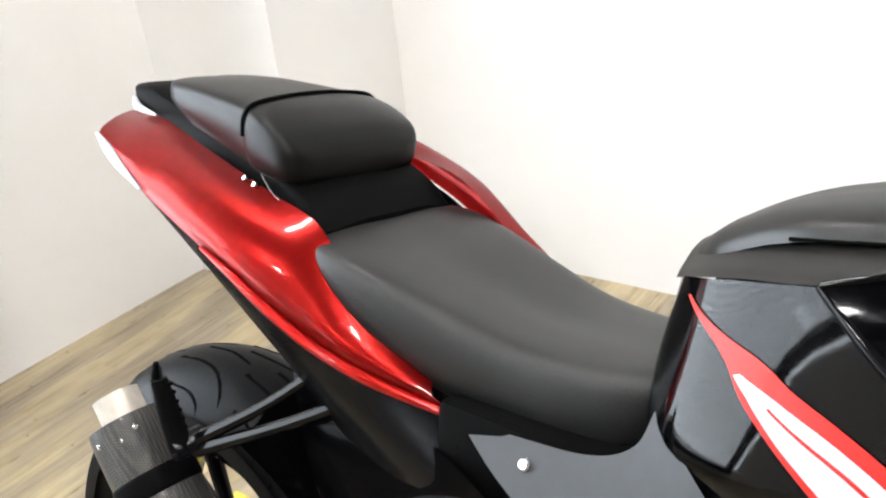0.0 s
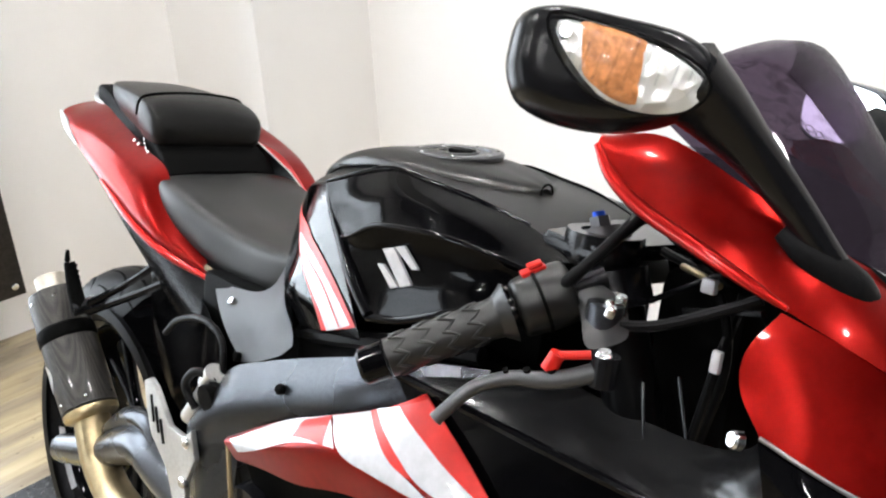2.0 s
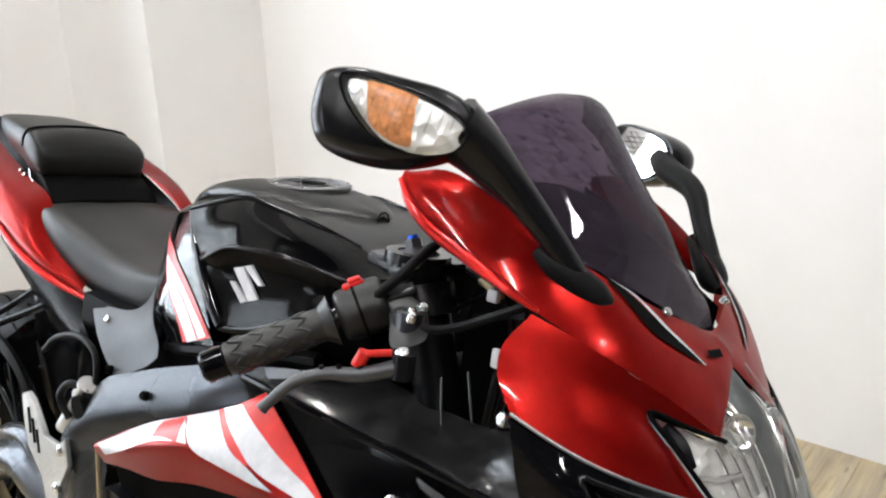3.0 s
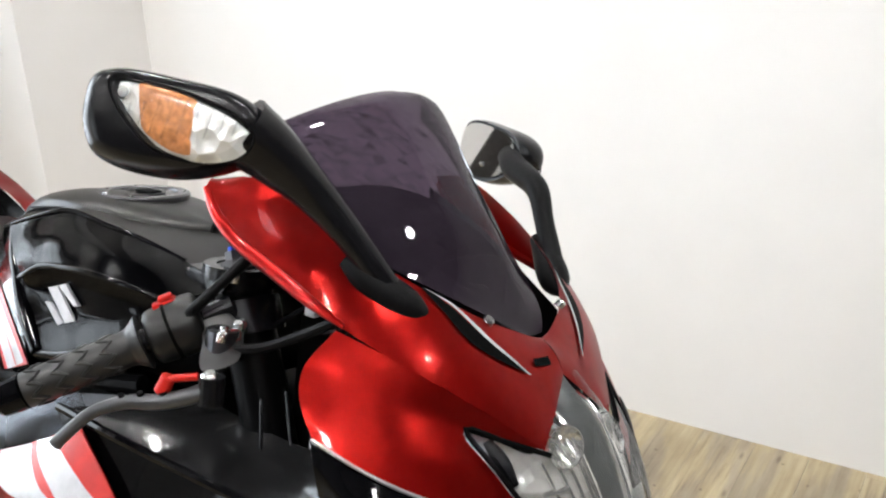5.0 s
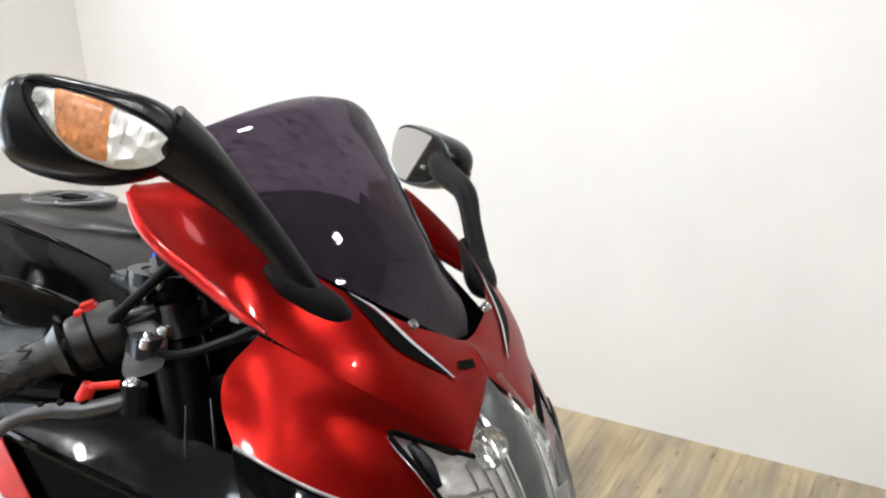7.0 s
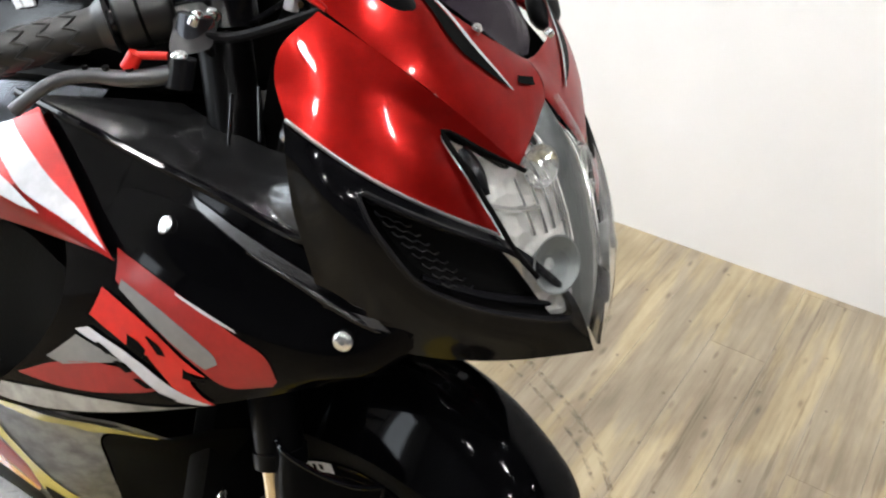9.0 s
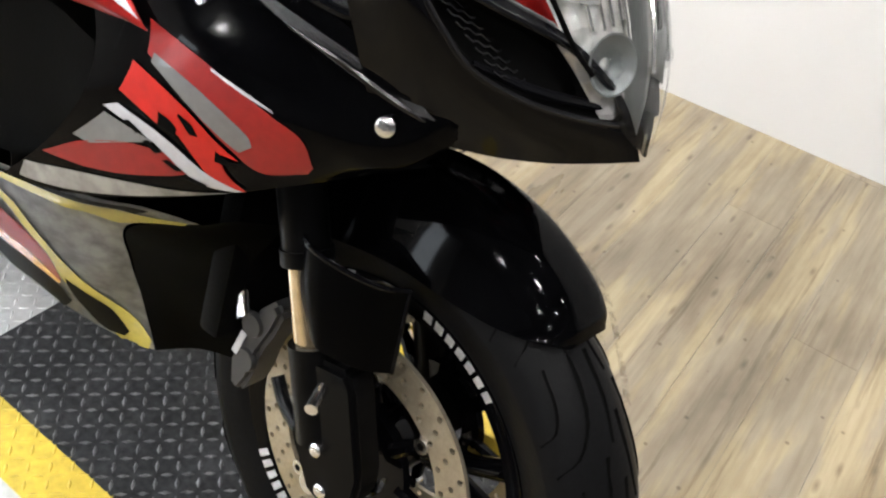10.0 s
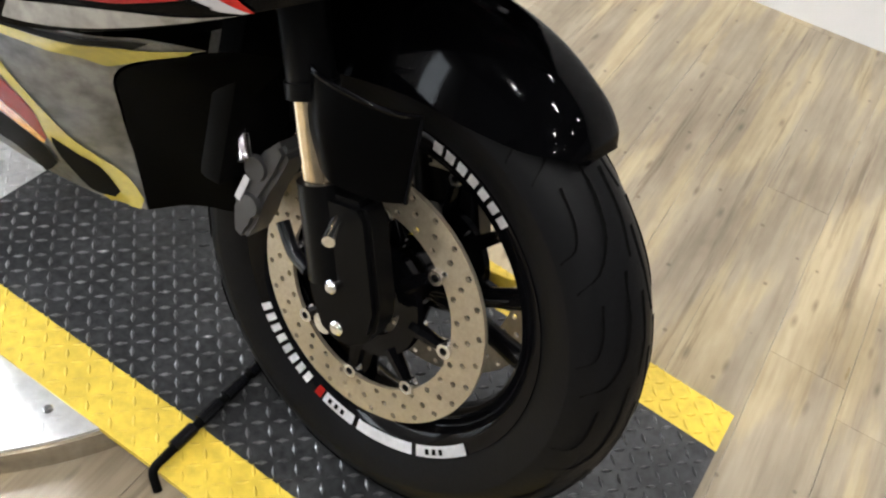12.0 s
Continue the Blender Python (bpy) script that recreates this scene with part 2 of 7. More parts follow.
def box(bm, lo, hi, bevel=0.0, m=None):
    c = [(a + b) / 2 for a, b in zip(lo, hi)]
    s = [abs(b - a) for a, b in zip(lo, hi)]
    r = bmesh.ops.create_cube(bm, size=1, matrix=(m or Matrix()) @ Matrix.Translation(c) @ Matrix.Diagonal((*s, 1)))
    if bevel:
        es = {e for v in r["verts"] for e in v.link_edges}
        bmesh.ops.bevel(bm, geom=list(es), offset=bevel, segments=2, affect="EDGES", profile=0.6)
    return bm


def cyl(bm, a, b, r0, r1=None, seg=20, cap=True):
    a, b = Vector(a), Vector(b)
    d = b - a
    q = d.to_track_quat("Z", "Y").to_matrix().to_4x4()
    bmesh.ops.create_cone(bm, cap_ends=cap, segments=seg, radius1=r0, radius2=r0 if r1 is None else r1, depth=d.length,
                          matrix=Matrix.Translation((a + b) / 2) @ q)
    return bm


def crom(p0, p1, p2, p3, t):
    return 0.5 * ((2 * p1) + (p2 - p0) * t + (2 * p0 - 5 * p1 + 4 * p2 - p3) * t * t + (3 * p1 - p0 - 3 * p2 + p3) * t ** 3)


def smooth_line(pts, n):
    """A curve through the points, n steps a span."""
    p = np.array(pts, float)
    q = np.vstack([2 * p[0] - p[1], p, 2 * p[-1] - p[-2]])
    out = [crom(q[i], q[i + 1], q[i + 2], q[i + 3], k / n) for i in range(len(p) - 1) for k in range(n)]
    return np.array(out + [p[-1]])


def closed_line(pts, n):
    p = np.array(pts, float)
    m = len(p)
    return np.array([crom(p[i - 1], p[i], p[(i + 1) % m], p[(i + 2) % m], k / n) for i in range(m) for k in range(n)])


def grid_bm(g, closed=False, bm=None):
    """Faces over a grid of points, rows by columns."""
    bm = bm or bmesh.new()
    vs = [[bm.verts.new(p) for p in row] for row in g]
    m = len(vs[0])
    for a, b in zip(vs, vs[1:]):
        for j in range(m if closed else m - 1):
            k = (j + 1) % m
            bm.faces.new((a[j], a[k], b[k], b[j]))
    return bm, vs


class Patch:
    """A smooth surface through rows of control points; at(u, v) gives a point of it, u along the rows and v across them, 0 to 1."""

    def __init__(self, rows, n=6, m=6, grid=None, fair=None):
        if grid is not None:
            self.g = grid
            return
        cols = [smooth_line(r, m) for r in rows]
        self.g = np.swapaxes(np.array([smooth_line(c, n) for c in np.swapaxes(np.array(cols), 0, 1)]), 0, 1)
        if fair:
            # even out the dents with a low polynomial in u and v
            h, w = self.g.shape[:2]
            u, v = np.meshgrid(np.linspace(-1, 1, w), np.linspace(-1, 1, h))
            basis = np.stack([u.ravel() ** i * v.ravel() ** j for i in range(fair[0] + 1) for j in range(fair[1] + 1)], 1)
            co = np.linalg.lstsq(basis, self.g.reshape(-1, 3), rcond=None)[0]
            self.g = (basis @ co).reshape(h, w, 3)

    def at(self, u, v):
        h, w = self.g.shape[:2]
        y, x = min(max(v, 0), 1) * (h - 1), min(max(u, 0), 1) * (w - 1)
        i, j = min(int(y), h - 2), min(int(x), w - 2)
        a, b = y - i, x - j
        g = self.g
        return (g[i, j] * (1 - a) * (1 - b) + g[i, j + 1] * (1 - a) * b + g[i + 1, j] * a * (1 - b) + g[i + 1, j + 1] * a * b)

    def normal(self, u, v):
        e = 0.01
        n = np.cross(self.at(u + e, v) - self.at(u - e, v), self.at(u, v + e) - self.at(u, v - e))
        return n / (np.linalg.norm(n) + 1e-9)

    def mirrored(self):
        return Patch([], grid=self.g * np.array([1, -1, 1]))

    def mesh(self, thick=0.003):
        bm, _ = grid_bm(self.g)
        bmesh.ops.solidify(bm, geom=bm.faces[:], thickness=thick)
        return bm

    def decal(self, left, right, side=1.0, lift=0.0015, n=14, across=4):
        """A thin strip on the surface between two lines of (u, v) points."""
        a, b = smooth_line([(*p, 0) for p in left], n), smooth_line([(*p, 0) for p in right], n)
        if len(a) != len(b):
            k = max(len(a), len(b))
            a, b = (np.array([[np.interp(s, np.linspace(0, 1, len(q)), q[:, c]) for c in range(3)] for s in np.linspace(0, 1, k)]) for q in (a, b))
        g = []
        for p, q in zip(a, b):
            row = []
            for s in np.linspace(0, 1, across + 1):
                u, v = (p + (q - p) * s)[:2]
                row.append(self.at(u, v) + self.normal(u, v) * lift * side)
            g.append(row)
        return grid_bm(g)[0]


def loft(rings, n=5, m=5, caps=True):
    """A smooth closed skin over rings of points."""
    rows = [closed_line(r, m) for r in rings]
    g = np.swapaxes(np.array([smooth_line(c, n) for c in np.swapaxes(np.array(rows), 0, 1)]), 0, 1)
    bm, vs = grid_bm(g, closed=True)
    if caps:
        for ring in (vs[0], vs[-1]):
            bm.faces.new(ring)
    return bm


def tube(pts, radius, seg=12, n=6, bm=None, caps=True):
    """A bent tube through points; radius a number or one for each point."""
    rad = radius if isinstance(radius, (list, tuple)) else [radius] * len(pts)
    c = smooth_line([(*p, r) for p, r in zip(pts, rad)], n)
    rows, up = [], Vector((0.13, 0.27, 1)).normalized()
    for i, q in enumerate(c):
        d = Vector(c[min(i + 1, len(c) - 1)][:3]) - Vector(c[max(i - 1, 0)][:3])
        d.normalize()
        s = d.cross(up)
        s = s.normalized() if s.length > 0.05 else d.orthogonal().normalized()
        w = d.cross(s)
        up = -w if w.dot(up) < 0 else w
        w = up
        rows.append([Vector(q[:3]) + (s * math.cos(k) + w * math.sin(k)) * q[3] for k in np.linspace(0, 2 * math.pi, seg, endpoint=False)])
    bm, vs = grid_bm(rows, closed=True, bm=bm)
    if caps:
        bm.faces.new(vs[0])
        bm.faces.new(vs[-1])
    return bm


def plate(poly, y0, y1, bevel=0.0015, m=None):
    """A flat plate cut to a polygon of (x, z), from y0 to y1."""
    bm = bmesh.new()
    f = bm.faces.new([bm.verts.new((x, y0, z)) for x, z in poly])
    r = bmesh.ops.extrude_face_region(bm, geom=[f])
    bmesh.ops.translate(bm, verts=[v for v in r["geom"] if isinstance(v, bmesh.types.BMVert)], vec=(0, y1 - y0, 0))
    if bevel:
        bmesh.ops.bevel(bm, geom=bm.edges[:], offset=bevel, segments=2, affect="EDGES", clamp_overlap=True)
    if m is not None:
        bm.transform(m)
    return bm


def lathe(profile, seg=64, m=None):
    """A body turned about the y axis from (radius, y) points, closed."""
    rows = [[(r * math.cos(a), y, r * math.sin(a)) for a in np.linspace(0, 2 * math.pi, seg, endpoint=False)] for r, y in profile]
    bm, vs = grid_bm(rows + [rows[0]], closed=True)
    bmesh.ops.remove_doubles(bm, verts=bm.verts[:], dist=1e-6)
    if m is not None:
        bm.transform(m)
    return bm


def bolt(name, place, axis, r, parent, mat=None, label="", h=0.004):
    """A button-head bolt with a socket."""
    bm = bmesh.new()
    a = Vector(axis).normalized()
    p = Vector(place)
    cyl(bm, p - a * 0.004, p + a * h * 0.5, r, r, 18)
    cyl(bm, p + a * h * 0.5, p + a * h, r, r * 0.7, 18)
    cyl(bm, p + a * h * 0.9, p + a * h * 1.15, r * 0.42, r * 0.34, 6)
    return part(name, bm, mat or STEEL, parent, label)


# ---- the room ----
FLOOR_Z = -0.05


def wall(name, a, b, z0, z1, thick, label, mat=None):
    """A wall whose face runs from a to b, thick to the right of that way."""
    a, b = Vector((*a, 0)), Vector((*b, 0))
    d = (b - a).normalized()
    n = Vector((d.y, -d.x, 0)) * thick
    bm = bmesh.new()
    lo = [bm.verts.new(p + Vector((0, 0, z0))) for p in (a, b, b + n, a + n)]
    hi = [bm.verts.new(p + Vector((0, 0, z1))) for p in (a, b, b + n, a + n)]
    bm.faces.new(lo)
    bm.faces.new(hi)
    for i in range(4):
        bm.faces.new((lo[i], lo[(i + 1) % 4], hi[(i + 1) % 4], hi[i]))
    ob = mesh_ob(name, bm, mat or PAINT, smooth=False)
    return tagged(ob, label, "wall", kind="structure")


TOP = 2.9
# for two added walls out of view; grey stands for the dim open showroom
DARKWALL = material("dim_room_grey", (0.16, 0.16, 0.165), 0.8, vary=0.05)
wall("wall_back", (4.4, 1.875), (-2.60, 1.455), FLOOR_Z, TOP, 0.12, "plain white painted wall behind the motorcycle")
wall("wall_column_side", (-2.10, 1.50), (-2.10, 1.045), FLOOR_Z, TOP, 0.08, "white painted side of a boxed-out column")
wall("wall_column_front", (-2.104, 1.05), (-2.60, 1.05), FLOOR_Z, TOP, 0.08, "white painted front of a boxed-out column")
wall("wall_rear", (-2.60, 1.10), (-2.66, -5.0), FLOOR_Z, TOP, 0.12, "white painted wall with a mesh gate on it")
wall("wall_camera_side", (-2.66, -5.0), (4.4, -5.0), FLOOR_Z, TOP, 0.12, "unseen added wall behind the camera, grey for the dim open room", DARKWALL)
wall("wall_front", (4.4, -5.0), (4.4, 1.88), FLOOR_Z, TOP, 0.12, "unseen added wall ahead of the motorcycle, grey for the dim open room", DARKWALL)

bm = bmesh.new()
box(bm, (-3.0, -5.2, TOP), (4.6, 2.1, TOP + 0.1))
tagged(mesh_ob("ceiling", bm, material("dark_ceiling_paint", (0.05, 0.05, 0.055), 0.8), smooth=False), "dark painted ceiling with round spot lamps", "ceiling", kind="structure")
bm = bmesh.new()
box(bm, (-3.0, -5.2, FLOOR_Z - 0.1), (4.6, 2.1, FLOOR_Z - 0.004))
floor = tagged(mesh_ob("floor", bm, material("dark_subfloor", (0.09, 0.07, 0.05), 0.8), smooth=False), "worn oak-look plank floor in the showroom", "floor", kind="structure")

for i, (x, y) in enumerate(SPOTS):
    lamp = empty("ceiling_spot", pose(x, y, TOP), "round white ceiling spot lamp, lit", "ceiling lamp", "ceiling spots")
    bm = lathe([(0.105, -0.0), (0.105, 0.02), (0.085, 0.03), (0.085, 0.0)], 24)
    bm.transform(Matrix.Rotation(radians(-90), 4, "X"))
    part("rim", bm, CEIL, lamp)
    bm = bmesh.new()
    cyl(bm, (0, 0, -0.012), (0, 0, -0.008), 0.083, seg=24)
    part("bulb", bm, LAMP, lamp, "glowing lamp disc")


# ---- the stand under the motorcycle ----
def diamond_bars(x0, x1, y0, y1, zf, pitch, size):
    """Raised bars of a tread plate, alternately turned, as one joined mesh."""
    verts, faces = [], []
    l, w, h = size
    i, x = 0, x0 + pitch / 2
    while x < x1:
        j, y = 0, y0 + pitch / 2
        while y < y1:
            a = radians(45 if (i + j) % 2 else -45)
            c, s = math.cos(a), math.sin(a)
            k = len(verts)
            for (px, py, pz) in ((-l, 0, 0), (0, -w, 0), (l, 0, 0), (0, w, 0), (-l * 0.5, 0, h), (l * 0.5, 0, h)):
                X, Y = x + px * c - py * s, y + px * s + py * c
                verts.append((X, Y, zf(X) + pz))
            faces += [(k, k + 1, k + 4), (k + 1, k + 2, k + 5), (k + 1, k + 5, k + 4), (k + 2, k + 3, k + 5), (k + 3, k, k + 4), (k + 3, k + 4, k + 5)]
            y += pitch
            j += 1
        x += pitch
        i += 1
    return verts, faces


def from_lists(name, verts, faces, mat, parent, label="", kind=""):
    me = bpy.data.meshes.new(name)
    me.from_pydata(verts, [], faces)
    me.materials.append(mat)
    ob = new(name, me)
    ob.parent = parent
    return tagged(ob, label, kind=kind)


MAT_X1, HINGE = 0.445, -0.135
PLATES = ((-0.645, MAT_X1), (-1.72, -1.28))
MAT_Y0, MAT_Y1, BAND = -0.182, 0.405, 0.078


def mat_z(x):
    return 0.0 if x < HINGE else -0.041 * (x - HINGE) / (MAT_X1 - HINGE)


WORN = material("worn_black_tread_bar", (0.13, 0.131, 0.134), 0.32, 0.6, vary=0.6, scale=16, bump=0.2)
stand = empty("display_ramp", Matrix(), "black tread-plate ramp with yellow painted edges, under the motorcycle", "ramp")


def slab(y0, y1, lift, mat, name, label, x0, x1):
    bm = bmesh.new()
    xs = [x0] + ([HINGE] if x0 < HINGE < x1 else []) + [x1]
    top = [[bm.verts.new((x, y, mat_z(x) + lift)) for x in xs] for y in (y0, y1)]
    low = [[bm.verts.new((x, y, mat_z(x) + lift - 0.009)) for x in xs] for y in (y0, y1)]
    n = len(xs)
    for i in range(n - 1):
        bm.faces.new((top[0][i], top[0][i + 1], top[1][i + 1], top[1][i]))
        bm.faces.new((low[0][i], low[0][i + 1], low[1][i + 1], low[1][i]))
        for r in (0, 1):
            bm.faces.new((low[r][i], low[r][i + 1], top[r][i + 1], top[r][i]))
    for i in (0, n - 1):
        bm.faces.new((low[0][i], low[1][i], top[1][i], top[0][i]))
    return part(name, bm, mat, stand, label, smooth=False)


for x0, x1 in PLATES:
    slab(MAT_Y0 + BAND, MAT_Y1 - BAND, 0.0, PLATE, "deck", "black tread plate", x0, x1)
    slab(MAT_Y0, MAT_Y0 + BAND, 0.0, YELLOW, "edge_band", "yellow painted edge", x0, x1)
    slab(MAT_Y1 - BAND, MAT_Y1, 0.0, YELLOW, "edge_band", "yellow painted edge", x0, x1)
    v, f = diamond_bars(x0, x1, MAT_Y0 + BAND, MAT_Y1 - BAND, mat_z, 0.0205, (0.0098, 0.0031, 0.0026))
    from_lists("tread_pattern", v, f, WORN, stand, "worn raised bars", kind="stuff")
    for y0 in (MAT_Y0, MAT_Y1 - BAND):
        v, f = diamond_bars(x0, x1, y0 + 0.002, y0 + BAND - 0.002, mat_z, 0.0205, (0.0098, 0.0031, 0.0016))
        from_lists("tread_pattern", v, f, YELLOW, stand, kind="stuff")
bm = tube([(HINGE, 0.42, 0.008), (HINGE, 0.1, 0.008), (HINGE + 0.002, -0.17, 0.009)], 0.0065, 10)
part("hinge_rod", bm, MATTE, stand, "black hinge rod with a bent end")
for k in range(11):
    y = -0.150 + 0.048 * k
    bm = bmesh.new()
    cyl(bm, (HINGE, y, 0.008), (HINGE, y + 0.036, 0.008), 0.0088, seg=12)
    part("hinge_knuckle", bm, SATIN, stand, "worn black hinge knuckle")
bm = tube([(HINGE + 0.002, -0.165, 0.009), (HINGE + 0.004, -0.188, 0.007), (HINGE + 0.018, -0.197, -0.015)], 0.006, 10)
part("hinge_rod", bm, MATTE, stand)

turn = empty("turntable", Matrix.Translation((-0.73, 0.11, 0)), "round silver tread-plate turntable with a wooden rim", "turntable")
bm = bmesh.new()
cyl(bm, (0, 0, FLOOR_Z + 0.012), (0, 0, -0.003), 0.578, seg=128)
part("disc", bm, ALUPLATE, turn, "silver tread plate", sharp=30)
bm = bmesh.new()
cyl(bm, (0, 0, FLOOR_Z), (0, 0, -0.008), 0.583, seg=128)
part("rim", bm, WOOD, turn, "wood-look rim band", sharp=30)
v, f = diamond_bars(-0.57, 0.57, -0.57, 0.57, lambda x: -0.003, 0.0205, (0.0098, 0.0031, 0.0016))
keep = [k for k in range(0, len(v), 6) if math.hypot(v[k][0] + 0.006, v[k][1]) < 0.56
        and not (v[k][0] - 0.73 > -0.66 and -0.20 < v[k][1] + 0.11 < 0.42)]
v2 = [p for k in keep for p in v[k:k + 6]]
f2 = [tuple(6 * n + q for q in t) for n in range(len(keep)) for t in ((0, 1, 4), (1, 2, 5), (1, 5, 4), (2, 3, 5), (3, 0, 4), (3, 4, 5))]
from_lists("tread_pattern", v2, f2, ALUPLATE, turn, kind="stuff")
for a in (-36, -60, -90, -120, -150):
    bolt("bolt", (0.53 * math.cos(radians(a)), 0.53 * math.sin(radians(a)), -0.003), (0, 0, 1), 0.007, turn)

# ---- the mesh gate on the rear wall ----
gate = empty("mesh_gate", Matrix.Translation((-2.44, 0.305, 0)), "steel-framed gate filled with expanded wire mesh, against the white wall", "gate")
GY0, GZ0, GZ1, GW = -1.55, 0.155, 2.2, 0.085
for name, lo, hi in (("post", (-0.02, -GW + 0.04, GZ0), (0.03, 0.04, GZ1)), ("post", (-0.02, GY0, GZ0), (0.03, GY0 + GW, GZ1)),
                     ("rail", (-0.018, GY0 + GW, GZ0), (0.028, -GW + 0.04, GZ0 + GW)), ("rail", (-0.018, GY0 + GW, GZ1 - GW), (0.028, -GW + 0.04, GZ1))):
    bm = bmesh.new()
    box(bm, lo, hi, 0.003)
    part(name, bm, CAGE, gate, "raw dark steel bar")
for z in np.arange(GZ0 + 0.03, GZ1, 0.232):
    bolt("bolt", (0.031, 0.012, z), (1, 0, 0), 0.010, gate, h=0.005)
for y in np.arange(-0.32, GY0, -0.3):
    bolt("bolt", (0.029, y, GZ0 + 0.03), (1, 0, 0), 0.010, gate, h=0.005)
verts, faces = [], []


def strand(p, q, w=0.0016):
    p, q = Vector(p), Vector(q)
    d = (q - p).normalized()
    s, k = Vector((0, -d.z, d.y)) * w, len(verts)
    for c in (p, q):
        verts.extend([tuple(c + s + Vector((w, 0, 0))), tuple(c - s + Vector((w, 0, 0))), tuple(c - s - Vector((w, 0, 0))), tuple(c + s - Vector((w, 0, 0)))])
    faces.extend([(k + i, k + (i + 1) % 4, k + 4 + (i + 1) % 4, k + 4 + i) for i in range(4)])


MW, MH = 0.040, 0.021
y = GY0 + GW
row = 0
for iz in range(int((1.35 - GZ0 - GW) / (MH / 2))):
    z = GZ0 + GW + iz * MH / 2
    n = int((-GW + 0.04 - GY0 - GW) / MW)
    for iy in range(n):
        ya = GY0 + GW + iy * MW
        up = iz % 2 == 0
        strand((0, ya, z + (0 if up else MH / 2)), (0, ya + MW / 2, z + (MH / 2 if up else 0)))
        strand((0, ya + MW / 2, z + (MH / 2 if up else 0)), (0, ya + MW, z + (0 if up else MH / 2)))
from_lists("wire_mesh", verts, faces, CAGE, gate, "expanded steel mesh", "stuff")


# ---- the motorcycle ----
BIKE = Matrix.Rotation(radians(-14.55), 4, "X") @ Matrix.Translation((0, -0.027, 0)) @ Matrix.Rotation(radians(-2.1), 4, "Z")
bike = empty("motorcycle", BIKE, "glossy red and black sport motorcycle leaning on its ramp", "motorcycle")

# the front wheel's own frame, turned a little at the bars
AX = Vector((0.079, 0.996, 0.045)).normalized()
FW = AX.cross(Vector((0, 0, 1))).normalized()
UP = FW.cross(AX)
WHEEL = Matrix.Translation(Vector((0.033, -0.0446, 0.2845)) + AX * 0.062) @ Matrix((FW, AX, UP)).transposed().to_4x4()
REAR = Matrix.Translation((-1.295, 0.035, 0.300))


def tyre_profile(R, W, rim):
    """(radius, y) points of a tyre's section, tread and bead."""
    out = [(rim, -W * 0.36), (rim + 0.012, -W * 0.42), (rim + (R - rim) * 0.45, -W * 0.5)]
    for a in np.linspace(-78, 78, 21):
        out.append((R - W * 0.52 + W * 0.52 * math.cos(radians(a)) * 1.0, W * 0.5 * math.sin(radians(a)) / math.sin(radians(78))))
    return out + [(rim + (R - rim) * 0.45, W * 0.5), (rim + 0.012, W * 0.42), (rim, W * 0.36)]


def tyre_surface(R, W, s, a):
    """A place on the tread: s across, -1 to 1, a round the wheel in degrees."""
    e = radians(78) * s
    r = R - W * 0.52 + W * 0.52 * math.cos(e) + 0.0004
    return Vector((r * math.cos(radians(a)), W * 0.5 * math.sin(e) / math.sin(radians(78)), r * math.sin(radians(a))))


GROOVE = material("groove_shade_rubber", (0.0015, 0.0015, 0.0015), 0.95, spec=0.05)


